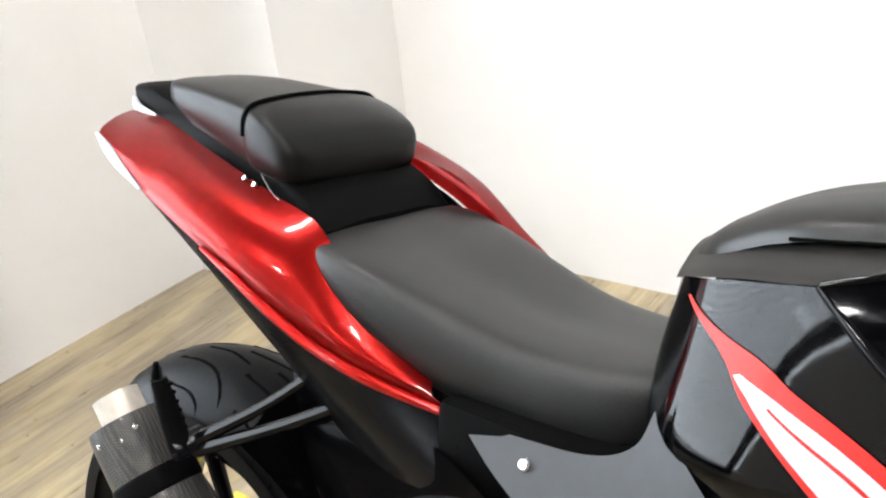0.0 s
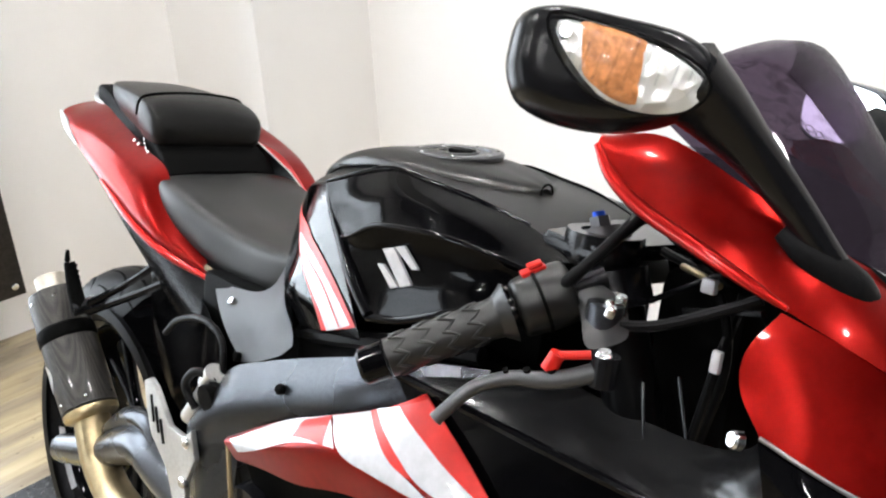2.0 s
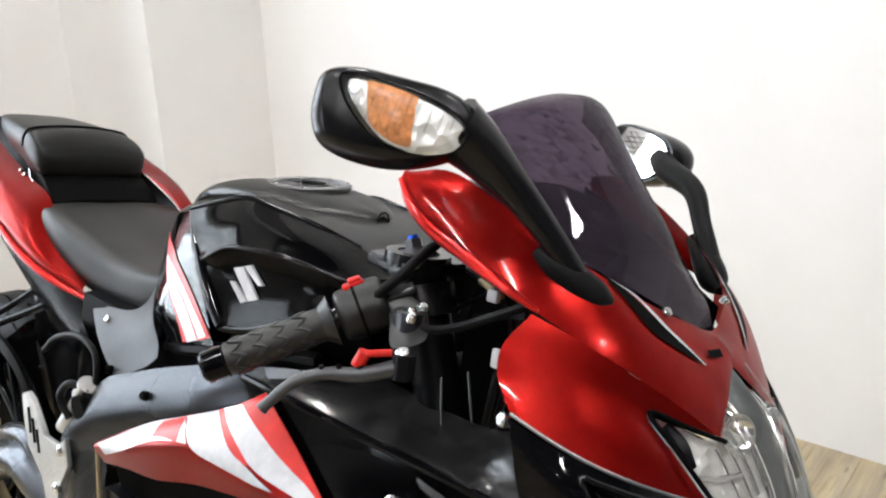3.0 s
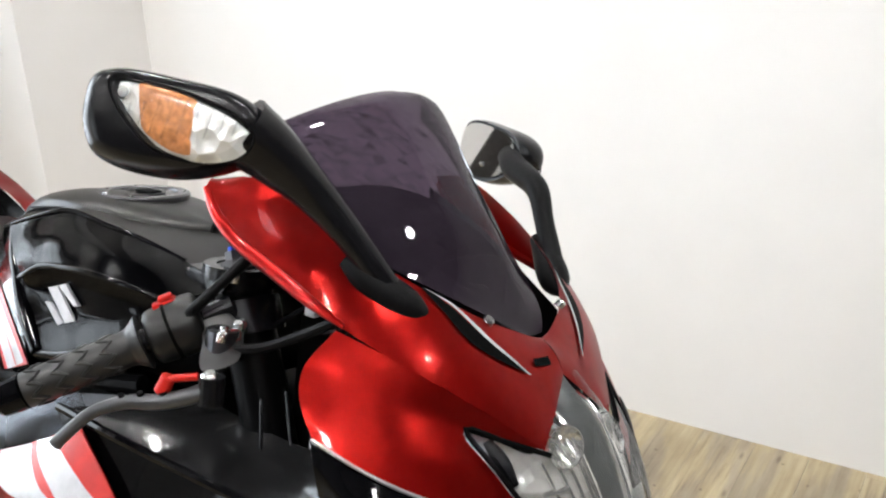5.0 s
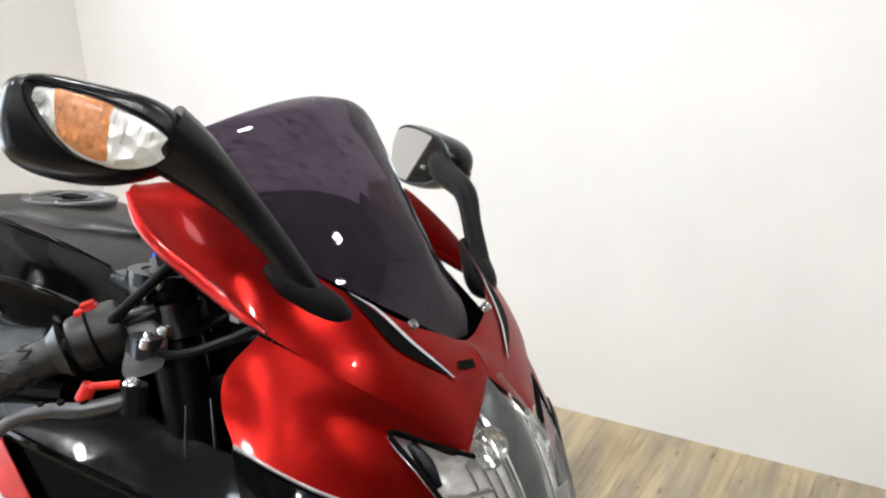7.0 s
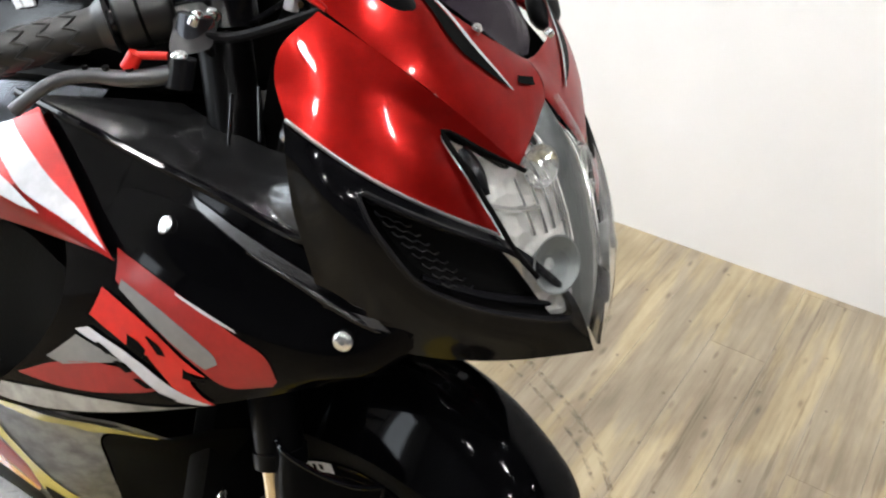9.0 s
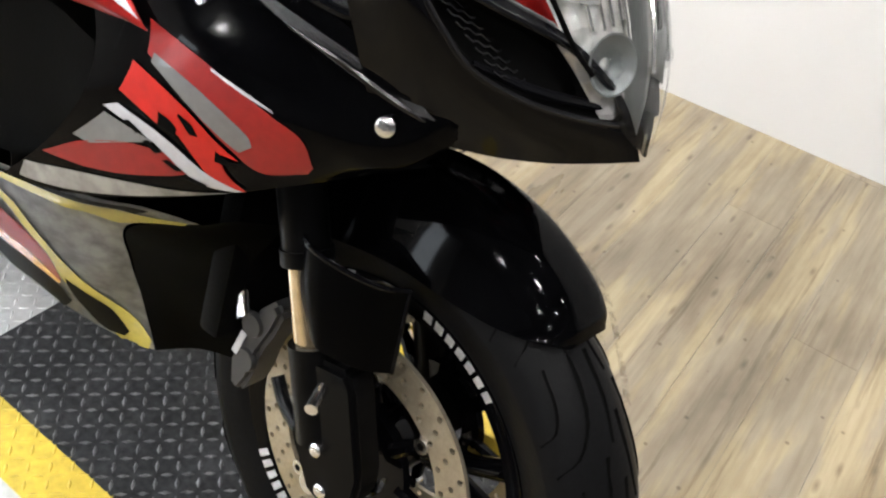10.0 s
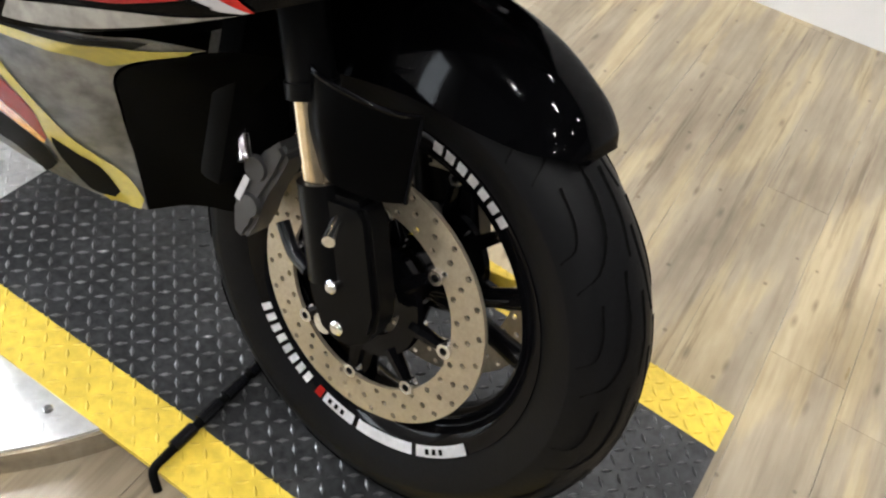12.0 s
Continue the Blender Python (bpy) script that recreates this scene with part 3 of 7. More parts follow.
def wheel(name, m, R, W, rim, spokes, parent, sticker):
    hub = part(name, lathe(tyre_profile(R, W, rim), 96, m), RUBBER, parent, "worn black road tyre")
    # tread grooves: bent strips from middle to shoulder, near-black for the cuts' shade
    for a0 in range(0, 360, 24):
        for side in (-1, 1):
            a1 = a0 + (12 if side > 0 else 0)
            for pts in ([(0.26, 13), (0.30, 4), (0.38, -4), (0.58, -10), (0.86, -13)], [(0.60, 8), (0.64, 1), (0.74, -4), (0.95, -6)], [(0.05, 8), (0.07, -1), (0.14, -9)]):
                line = [tyre_surface(R, W, side * s, a1 + b) for s, b in pts]
                c = smooth_line([tuple(p) for p in line], 3)
                g = []
                for i, p in enumerate(c):
                    d = Vector(c[min(i + 1, len(c) - 1)]) - Vector(c[max(i - 1, 0)])
                    nrm = Vector((p[0], p[1] * 1.5, p[2])).normalized()
                    w = d.normalized().cross(nrm) * (0.0030 * (1 - 0.4 * i / len(c)))
                    g.append([Vector(p) + w + nrm * 0.0002, Vector(p) - w + nrm * 0.0002])
                bm, _ = grid_bm(g)
                bm.transform(m)
                part("tread_groove", bm, GROOVE, hub)
    r = rim
    prof = [(r + 0.004, -W * 0.40), (r + 0.006, -W * 0.36), (r - 0.012, -W * 0.31), (r - 0.022, -W * 0.15), (r - 0.022, W * 0.15), (r - 0.012, W * 0.31),
            (r + 0.006, W * 0.36), (r + 0.004, W * 0.40), (r - 0.008, W * 0.37), (r - 0.024, W * 0.30), (r - 0.034, W * 0.12), (r - 0.034, -W * 0.12), (r - 0.024, -W * 0.30), (r - 0.008, -W * 0.37)]
    rimo = part("rim", lathe(prof, 96, m), BLACK, parent, "gloss black cast rim")
    bm = lathe([(0.012, -0.05), (0.034, -0.05), (0.040, -0.02), (0.040, 0.02), (0.034, 0.05), (0.012, 0.05)], 32, m)
    part("hub", bm, BLACK, parent)
    for k in range(spokes):
        a = 360 / spokes * k + 12
        t = m @ Matrix.Rotation(radians(-a), 4, "Y")
        for s in (-1, 1):
            bm = tube([(0.03, 0, 0), (0.09, 0.0, s * 0.012), (r - 0.028, 0.0, s * 0.042)], [0.014, 0.011, 0.013], 10, 5)
            bm.transform(t)
            part("spoke", bm, BLACK, parent)
    # tape on the rim flange
    for a0, a1, mat in sticker:
        g = []
        for a in np.linspace(a0, a1, max(2, int(abs(a1 - a0) / 3) + 2)):
            c, s = math.cos(radians(a)), math.sin(radians(a))
            g.append([(q * c, -y - 0.0016, q * s) for q, y in ((r - 0.009, W * 0.366), (r + 0.004, W * 0.400))])
        if mat is MATTE:
            # dark letter bars sit on the tape
            g = [[Vector(p).lerp(Vector(q), 0.25) + Vector((0, -0.0006, 0)), Vector(p).lerp(Vector(q), 0.75) + Vector((0, -0.0006, 0))] for p, q in g]
        bm, _ = grid_bm(g)
        bmesh.ops.solidify(bm, geom=bm.faces[:], thickness=0.0006)
        bm.transform(m)
        part("rim_tape", bm, mat, rimo, "white lettered tape")


tape = [(a, a + 3.2, TAPE) for a in np.arange(54, 86, 4.6)] + [(a, a + 2.6, TAPE) for a in np.arange(220, 252, 4.2)] + [(112, 134, TAPE)]
tape += [(256, 259, BRIGHT_RED), (260, 274, TAPE), (276, 300, TAPE), (302, 324, TAPE)]
tape += [(a, a + 1.6, MATTE) for a in (262, 265, 268, 306, 309, 312, 116, 119, 122)]
wheel("front_tyre", WHEEL, 0.295, 0.118, 0.202, 3, bike, tape)
wheel("rear_tyre", REAR, 0.316, 0.185, 0.216, 3, bike, [(196, 230, WHITE)])


def brake_disc(m, side, y):
    """A drilled floating disc: ring with round holes, carrier, arms and bobbins."""
    R, r, th = 0.153, 0.112, 0.005
    bands, cells, seg = 3, 28, 12
    bm = bmesh.new()
    for b in range(bands):
        q0, q1 = r + (R - r) * b / bands, r + (R - r) * (b + 1) / bands
        for k in range(cells):
            a0 = 2 * math.pi * (k + b / 3) / cells
            da = 2 * math.pi / cells
            qc, ac = (q0 + q1) / 2, a0 + da / 2
            rings = []
            for s in (-1, 1):
                outer, inner = [], []
                for j in range(seg):
                    t = 2 * math.pi * (j + 0.5) / seg
                    c, n = math.cos(t), math.sin(t)
                    k2 = 1 / max(abs(c), abs(n))
                    q, a = qc + c * k2 * (q1 - q0) / 2, ac + n * k2 * da / 2
                    outer.append(bm.verts.new((q * math.cos(a), y + s * th / 2, q * math.sin(a))))
                    q, a = qc + c * 0.0036, ac + n * 0.0036 / qc
                    inner.append(bm.verts.new((q * math.cos(a), y + s * th / 2, q * math.sin(a))))
                for j in range(seg):
                    i = (j + 1) % seg
                    bm.faces.new((outer[j], outer[i], inner[i], inner[j]))
                rings.append(inner)
            for j in range(seg):
                i = (j + 1) % seg
                bm.faces.new((rings[0][j], rings[0][i], rings[1][i], rings[1][j]))
    for q in (r, R):
        vs = [[bm.verts.new((q * math.cos(a), y + s * th / 2, q * math.sin(a))) for a in np.linspace(0, 2 * math.pi, 112, endpoint=False)] for s in (-1, 1)]
        for j in range(112):
            i = (j + 1) % 112
            bm.faces.new((vs[0][j], vs[0][i], vs[1][i], vs[1][j]))
    bm.transform(m)
    ring = part("brake_disc", bm, DISC, bike, "drilled steel brake disc with bronze tint")
    bm = lathe([(0.045, y - 0.004), (0.070, y - 0.004), (0.072, y + 0.004), (0.045, y + 0.004)], 48, m)
    part("carrier", bm, BLACK, ring, "black disc carrier")
    for k in range(8):
        a = radians(45 * k + 45)
        c, s = math.cos(a), math.sin(a)
        arm = tube([(0.062 * c, y, 0.062 * s), (0.100 * c, y, 0.100 * s)], [0.010, 0.007], 8, 3)
        arm.transform(m)
        part("carrier_arm", arm, BLACK, ring)
        at = m @ Matrix.Translation((0.108 * c, 0, 0.108 * s))
        bm = lathe([(0.0045, y - 0.0065), (0.0085, y - 0.0065), (0.0092, y - 0.0045), (0.0092, y + 0.0045), (0.0085, y + 0.0065), (0.0045, y + 0.0065)], 20, at)
        bob = part("bobbin", bm, STEEL, ring, "bright steel bobbin")
        part("bobbin_core", lathe([(0.0003, y - 0.0052), (0.0045, y - 0.0052), (0.0045, y + 0.0052), (0.0003, y + 0.0052)], 14, at), MATTE, bob)


# the bobbins are phased to the wheel
PH = WHEEL @ Matrix.Rotation(radians(-2), 4, "Y")
brake_disc(PH, -1, -0.062)
brake_disc(PH, 1, 0.062)
# yellow pads of tape seen on the far side of the hub
for a in (20, 140, 260):
    t = WHEEL @ Matrix.Rotation(radians(-a), 4, "Y")
    bm = plate([(0.05, -0.03), (0.10, -0.045), (0.105, -0.01), (0.06, -0.005)], 0.07, 0.074, 0.001, t)
    part("carrier_pad", bm, YELLOW, bike, "yellow disc carrier seen through the spokes")


CALIPER = material("dark_grey_caliper_paint", (0.036, 0.036, 0.037), 0.42, 0.3, bump=0.15)


# fork
def fork_at(z, y=0.0):
    return Vector((0.030 - 0.42 * (z - 0.30), y, z))


for s in (-1, 1):
    y = s * 0.100
    bm = bmesh.new()
    cyl(bm, fork_at(0.405, y), fork_at(0.50, y), 0.0205, seg=28)
    part("fork_tube", bm, FORKGOLD, bike, "gold-coated fork tube")
    bm = bmesh.new()
    cyl(bm, fork_at(0.50, y), fork_at(0.515, y), 0.0265, 0.0265, 28)
    cyl(bm, fork_at(0.515, y), fork_at(0.90, y), 0.0240, 0.0250, 28)
    cyl(bm, fork_at(0.90, y), fork_at(0.935, y), 0.026, 0.025, 28)
    part("fork_upper", bm, FORKBLACK, bike, "black outer fork tube")
    foot = [fork_at(z, y) + Vector((dx, 0, 0)) for z, dx in ((0.415, -0.026), (0.432, 0.060), (0.420, 0.068), (0.330, 0.068), (0.300, 0.056), (0.276, 0.030), (0.268, 0.006), (0.275, -0.016), (0.310, -0.026), (0.360, -0.026))]
    bm = plate([(p.x, p.z) for p in foot], y - 0.019, y + 0.019, 0.006)
    cyl(bm, fork_at(0.330, y), fork_at(0.425, y), 0.0265, 0.0265, 28)
    part("fork_foot", bm, FORKBLACK, bike, "black fork foot with axle clamp")
    bm = bmesh.new()
    cyl(bm, fork_at(0.932, y), fork_at(0.944, y), 0.0190, 0.0175, 24)
    cyl(bm, fork_at(0.944, y), fork_at(0.953, y), 0.010, 0.0095, 6)
    cap = part("fork_cap", bm, CAPRING, bike, "dark alloy fork cap")
    bm = bmesh.new()
    cyl(bm, fork_at(0.951, y), fork_at(0.957, y), 0.0062, 0.0055, 16)
    part("adjuster", bm, BLUE, cap, "blue anodised damping adjuster")
    bolt("axle_bolt", fork_at(0.29, y * 1.0) + Vector((0.012, s * 0.020, 0)), (0, s, 0), 0.008, bike)
    bolt("axle_bolt", fork_at(0.335, y) + Vector((0.015, s * 0.024, 0)), (0, s, 0.1), 0.007, bike)
    # guard plate ahead of the tube, part of the fender mount
    g = Patch([[(x, s * (yy - 0.004 * 0), z) for x, yy, z in row] for row in (
        [(-0.060, 0.112, 0.535), (-0.035, 0.125, 0.535), (0.0, 0.122, 0.532), (0.035, 0.106, 0.528), (0.052, 0.080, 0.525)],
        [(-0.045, 0.118, 0.490), (-0.018, 0.130, 0.490), (0.012, 0.124, 0.487), (0.042, 0.108, 0.484), (0.058, 0.084, 0.482)],
        [(-0.015, 0.122, 0.448), (0.004, 0.130, 0.446), (0.022, 0.124, 0.444), (0.048, 0.110, 0.442), (0.064, 0.088, 0.440)])])
    gd = part("fork_guard", g.mesh(0.003), FORKBLACK, bike, "gloss black fork guard")
    part("guard_edge", tube([g.at(u, 0.0) for u in (0.0, 0.25, 0.5, 0.75, 1.0)], 0.003, 8, 4), BLACK, gd)
    part("guard_edge", tube([g.at(1.0, v) for v in (0.0, 0.35, 0.7, 1.0)], 0.0025, 8, 4), BLACK, gd)
    # caliper behind the leg
    c = fork_at(0.360, s * 0.072) + Vector((-0.112, 0, 0.0))
    out = [(0.026, 0.066), (0.004, 0.074), (-0.018, 0.040), (-0.026, 0.004), (-0.024, -0.034), (-0.004, -0.064), (0.020, -0.066), (0.026, -0.040), (0.020, 0.0), (0.026, 0.036)]
    bm = plate([(x * 0.72, z) for x, z in out], s * -0.022, s * 0.022, 0.006, Matrix.Translation(c) @ Matrix.Rotation(radians(14), 4, "Y"))
    cal = part("brake_caliper", bm, CALIPER, bike, "black four-piston brake caliper")
    for dz in (0.028, -0.018):
        bm = bmesh.new()
        cyl(bm, c + Vector((0.0, s * 0.020, dz)), c + Vector((0.0, s * 0.026, dz)), 0.015, 0.013, 22)
        part("piston_cap", bm, CALIPER, cal)
    bm = bmesh.new()
    box(bm, (-0.004, -0.0006, -0.016), (0.004, 0.0006, 0.016), 0.0, Matrix.Translation(c + Vector((-0.010, s * 0.0265, 0.0))) @ Matrix.Rotation(0.25, 4, "Y"))
    part("badge_bar", bm, WHITE, cal, "white lettering bar")
    bm = bmesh.new()
    cyl(bm, c + Vector((-0.028, s * 0.02, 0.052)), c + Vector((-0.010, s * 0.028, 0.034)), 0.009, 0.009, 14)
    part("banjo", bm, STEEL, cal, "bright steel banjo fitting")
    bm = tube([c + Vector((0.030, 0, -0.03)), c + Vector((0.055, s * 0.006, -0.052)), c + Vector((0.085, s * 0.015, -0.055))], 0.008, 10, 4)
    part("mount_arm", bm, SATIN, cal)
    bm = tube([c + Vector((-0.026, s * 0.022, 0.055)), c + Vector((-0.034, s * 0.020, 0.12)), c + Vector((-0.05, s * 0.02, 0.20)), c + Vector((-0.02, s * 0.03, 0.36))], 0.0042, 8)
    part("brake_hose", bm, RUBBER, bike, "black brake hose")
bm = bmesh.new()
cyl(bm, WHEEL @ Vector((0, -0.135, 0)), WHEEL @ Vector((0, 0.135, 0)), 0.012, seg=20)
part("axle", bm, STEEL, bike, "steel front axle")
bm = bmesh.new()
p = fork_at(0.43, -0.128)
cyl(bm, p + Vector((0.045, -0.0, -0.02)), p + Vector((0.058, -0.028, -0.024)), 0.0065, seg=16)
part("reflector_stud", bm, STEEL, bike, "bright steel stud")

# front fender: a saddle over the tyre
rows = []
for a, R, hw, drop in ((57, 0.306, 0.030, 0.004), (60, 0.318, 0.050, 0.022), (66, 0.328, 0.062, 0.055), (78, 0.336, 0.068, 0.085), (92, 0.339, 0.070, 0.095), (108, 0.337, 0.070, 0.095), (124, 0.332, 0.066, 0.080), (140, 0.326, 0.058, 0.05)):
    row = []
    for k in np.linspace(-1, 1, 7):
        rr = R - drop * abs(k) ** 2.4
        row.append(tuple(WHEEL @ Vector((rr * math.cos(radians(a)), hw * math.copysign(abs(k) ** 0.75, k), rr * math.sin(radians(a))))))
    rows.append(row)
fender = Patch(rows)
part("front_fender", fender.mesh(0.0035), BLACK, bike, "gloss black front fender")


# ---- bodywork ----
def both(name, p, thick, mat, label="", left=True):
    """A panel and its twin on the other side."""
    a = part(name, p.mesh(thick), mat, bike, label)
    if left:
        part(name, p.mirrored().mesh(thick), mat, bike, label)
    return a


def stripe(panel, p, left, right, mat, name="stripe", label="", side=1.0, lift=0.0015, n=14):
    bm = p.decal(left, right, side, lift, n)
    return part(name, bm, mat, panel, label)


# rider's seat
def mid(x):
    """The line that the seat and the tail are centred on."""
    return 0.005 - 0.03 * x


def seat_ring(x, w, top, edge, low, crown=0.0, soft=0.012):
    """A section of padding: nearly flat top, round shoulders, walls that draw in."""
    right = [(w * 0.99, edge), (w * 0.97, (edge + top) / 2 + soft * 0.3), (w * 0.84, top - soft * 0.35), (w * 0.45, top + crown * 0.6)]
    low_side = [(w * 0.94, low + (edge - low) * 0.35), (w * 0.80, low)]
    ring = [(-y, z) for y, z in right] + [(0, top + crown)] + [(y, z) for y, z in right[::-1]] + low_side + [(0, low - 0.004)] + [(-y, z) for y, z in low_side[::-1]]
    return [(x, mid(x) + y, z) for y, z in ring]


bm = loft([seat_ring(-1.108, 0.080, 0.830, 0.822, 0.800), seat_ring(-1.094, 0.110, 0.837, 0.814, 0.785), seat_ring(-1.055, 0.126, 0.837, 0.802, 0.766, -0.003),
           seat_ring(-1.00, 0.126, 0.826, 0.784, 0.748, -0.006), seat_ring(-0.93, 0.116, 0.808, 0.762, 0.728, -0.008), seat_ring(-0.86, 0.105, 0.793, 0.748, 0.718, -0.004),
           seat_ring(-0.79, 0.097, 0.790, 0.744, 0.716), seat_ring(-0.74, 0.086, 0.796, 0.750, 0.726), seat_ring(-0.705, 0.066, 0.803, 0.764, 0.745)], 5, 4)
part("rider_seat", bm, SEAT, bike, "worn black vinyl rider seat")
# pillion pad on its black base
bm = loft([seat_ring(-1.392, 0.040, 0.946, 0.938, 0.922, 0, 0.004), seat_ring(-1.378, 0.062, 0.952, 0.936, 0.914, 0, 0.006), seat_ring(-1.32, 0.078, 0.954, 0.930, 0.902, 0.002, 0.008),
           seat_ring(-1.25, 0.090, 0.951, 0.922, 0.890, 0.003, 0.008), seat_ring(-1.196, 0.098, 0.947, 0.914, 0.880, 0.004, 0.008)], 5, 4)
pil = part("pillion_seat", bm, PADBLACK, bike, "black vinyl pillion pad")
bm = loft([seat_ring(-1.199, 0.097, 0.944, 0.914, 0.882, 0.004, 0.008), seat_ring(-1.190, 0.101, 0.947, 0.913, 0.878, 0.004, 0.010), seat_ring(-1.162, 0.103, 0.940, 0.908, 0.874, 0.004, 0.012),
           seat_ring(-1.136, 0.101, 0.926, 0.899, 0.872, 0.003, 0.012), seat_ring(-1.123, 0.090, 0.911, 0.893, 0.875, 0.002, 0.008), seat_ring(-1.119, 0.070, 0.901, 0.891, 0.881, 0, 0.004)], 4, 4)
part("pad_roll", bm, PADBLACK, pil, "stitched front roll of the pad")
seam = seat_ring(-1.1965, 0.1005, 0.9485, 0.914, 0.880, 0.0042, 0.008)
part("piping", tube(seam[:9], 0.0022, 8, 4), MATTE, pil, "sewn seam piping")
# the black tail hump behind and below the pad
bm = loft([seat_ring(-1.492, 0.030, 0.928, 0.922, 0.910, 0, 0.003), seat_ring(-1.475, 0.048, 0.936, 0.924, 0.904, 0, 0.004), seat_ring(-1.42, 0.062, 0.938, 0.920, 0.895, 0, 0.006),
           seat_ring(-1.32, 0.072, 0.918, 0.904, 0.872), seat_ring(-1.22, 0.086, 0.896, 0.880, 0.845), seat_ring(-1.15, 0.094, 0.884, 0.866, 0.82), seat_ring(-1.105, 0.098, 0.868, 0.845, 0.80),
           seat_ring(-1.075, 0.098, 0.842, 0.825, 0.79)], 4, 4)
part("tail_base", bm, MATTE, bike, "matt black plastic tail base between the seats")
bolt("seat_latch", (-1.186, -0.062, 0.872), (0, -1, 0.5), 0.003, bike)
bolt("seat_latch", (-1.170, -0.063, 0.868), (0, -1, 0.5), 0.003, bike)
part("latch_wire", tube([(-1.165, -0.060, 0.880), (-1.145, -0.066, 0.868), (-1.128, -0.069, 0.861)], 0.001, 6), STEEL, bike, "bright latch wire under the pad")

# red tail cowls
def flip(p):
    """The twin of a panel on the other side of the tail."""
    g = p.g.copy()
    g[..., 1] = 2 * mid(g[..., 0]) - g[..., 1]
    # it shows a little fuller and higher than its twin
    lift = np.clip((g[..., 1] - mid(g[..., 0]) - 0.06) / 0.08, 0, 1)
    g[..., 2] += 0.040 * lift
    g[..., 1] += 0.012 * lift
    return Patch([], grid=g)


def tail_pair(name, p, thick, mat, label):
    a = part(name, p.mesh(thick), mat, bike, label)
    part(name, flip(p).mesh(thick), mat, bike, label)
    return a


tail = Patch([[(-1.468, -0.008, 0.904), (-1.38, -0.024, 0.906), (-1.30, -0.038, 0.892), (-1.22, -0.050, 0.877), (-1.15, -0.058, 0.862), (-1.07, -0.066, 0.843), (-1.00, -0.080, 0.780), (-0.92, -0.076, 0.738)],
              [(-1.450, -0.038, 0.902), (-1.37, -0.062, 0.896), (-1.29, -0.080, 0.880), (-1.21, -0.090, 0.862), (-1.14, -0.096, 0.843), (-1.07, -0.099, 0.818), (-1.00, -0.103, 0.768), (-0.91, -0.088, 0.733)],
              [(-1.425, -0.074, 0.896), (-1.35, -0.098, 0.876), (-1.28, -0.108, 0.856), (-1.20, -0.116, 0.834), (-1.13, -0.119, 0.812), (-1.06, -0.118, 0.786), (-0.99, -0.109, 0.754), (-0.90, -0.087, 0.727)],
              [(-1.406, -0.093, 0.890), (-1.345, -0.104, 0.862), (-1.28, -0.110, 0.838), (-1.20, -0.115, 0.811), (-1.13, -0.117, 0.787), (-1.06, -0.114, 0.757), (-0.98, -0.104, 0.734), (-0.895, -0.082, 0.718)]])
cowl = tail_pair("tail_cowl", tail, 0.004, RED, "candy red tail cowl")
under = Patch([[(-1.402, -0.090, 0.888), (-1.345, -0.102, 0.860), (-1.28, -0.108, 0.836), (-1.20, -0.113, 0.809), (-1.13, -0.115, 0.785), (-1.06, -0.112, 0.755), (-0.98, -0.102, 0.732), (-0.89, -0.085, 0.716)],
               [(-1.38, -0.070, 0.862), (-1.33, -0.082, 0.838), (-1.27, -0.090, 0.808), (-1.20, -0.096, 0.775), (-1.13, -0.100, 0.742), (-1.06, -0.100, 0.71), (-0.98, -0.098, 0.68), (-0.87, -0.098, 0.655)],
               [(-1.36, -0.03, 0.855), (-1.31, -0.04, 0.828), (-1.26, -0.05, 0.790), (-1.19, -0.06, 0.745), (-1.12, -0.07, 0.70), (-1.05, -0.075, 0.66), (-0.97, -0.08, 0.625), (-0.87, -0.09, 0.595)]])
tail_pair("tail_lower", under, 0.004, SATIN, "black lower tail panel")
# the cowl's bright red lower lip, running forward under the seat
part("cowl_lip", tube([tail.at(u, 0.985) + np.array([0, -0.002, 0]) for u in (0.45, 0.55, 0.66, 0.77, 0.88, 1.0)], [0.002, 0.0045, 0.006, 0.0065, 0.006, 0.004], 10, 5), RED, cowl)
# white light strips along the rear edges
for k, p in ((0, tail), (1, flip(tail))):
    line = [p.at(u, v) + np.array([0, 0.002 if k else -0.002, 0.001]) for u, v in ((0.0, 0.99), (0.07, 0.96), (0.14, 0.96), (0.24, 0.99))]
    part("light_strip", tube(line, [0.002, 0.0055, 0.005, 0.0015], 8, 5), WHITE, bike, "clear white tail lamp strip")
    e = 1 if k else -1
    line = [(-1.478, mid(-1.478) + e * 0.047, 0.918), (-1.45, mid(-1.45) + e * 0.060, 0.910), (-1.40, mid(-1.40) + e * 0.068, 0.906)]
    part("light_strip", tube(line, [0.003, 0.005, 0.002], 8, 5), WHITE, bike)

# subframe side panel below the seat
COVER = material("blue_black_satin_cover", (0.040, 0.042, 0.047), 0.42, vary=0.06, scale=3, spec=0.6, bump=0.02)
side = Patch([[(-0.880, -0.088, 0.722), (-0.805, -0.096, 0.732), (-0.745, -0.104, 0.745), (-0.713, -0.103, 0.764), (-0.705, -0.092, 0.792)],
              [(-0.828, -0.110, 0.700), (-0.766, -0.118, 0.709), (-0.712, -0.126, 0.722), (-0.672, -0.130, 0.742), (-0.648, -0.133, 0.765)],
              [(-0.765, -0.133, 0.684), (-0.716, -0.138, 0.692), (-0.668, -0.145, 0.706), (-0.628, -0.149, 0.724), (-0.604, -0.151, 0.745)],
              [(-0.703, -0.150, 0.671), (-0.668, -0.156, 0.683), (-0.632, -0.162, 0.700), (-0.602, -0.165, 0.716), (-0.580, -0.166, 0.734)]])
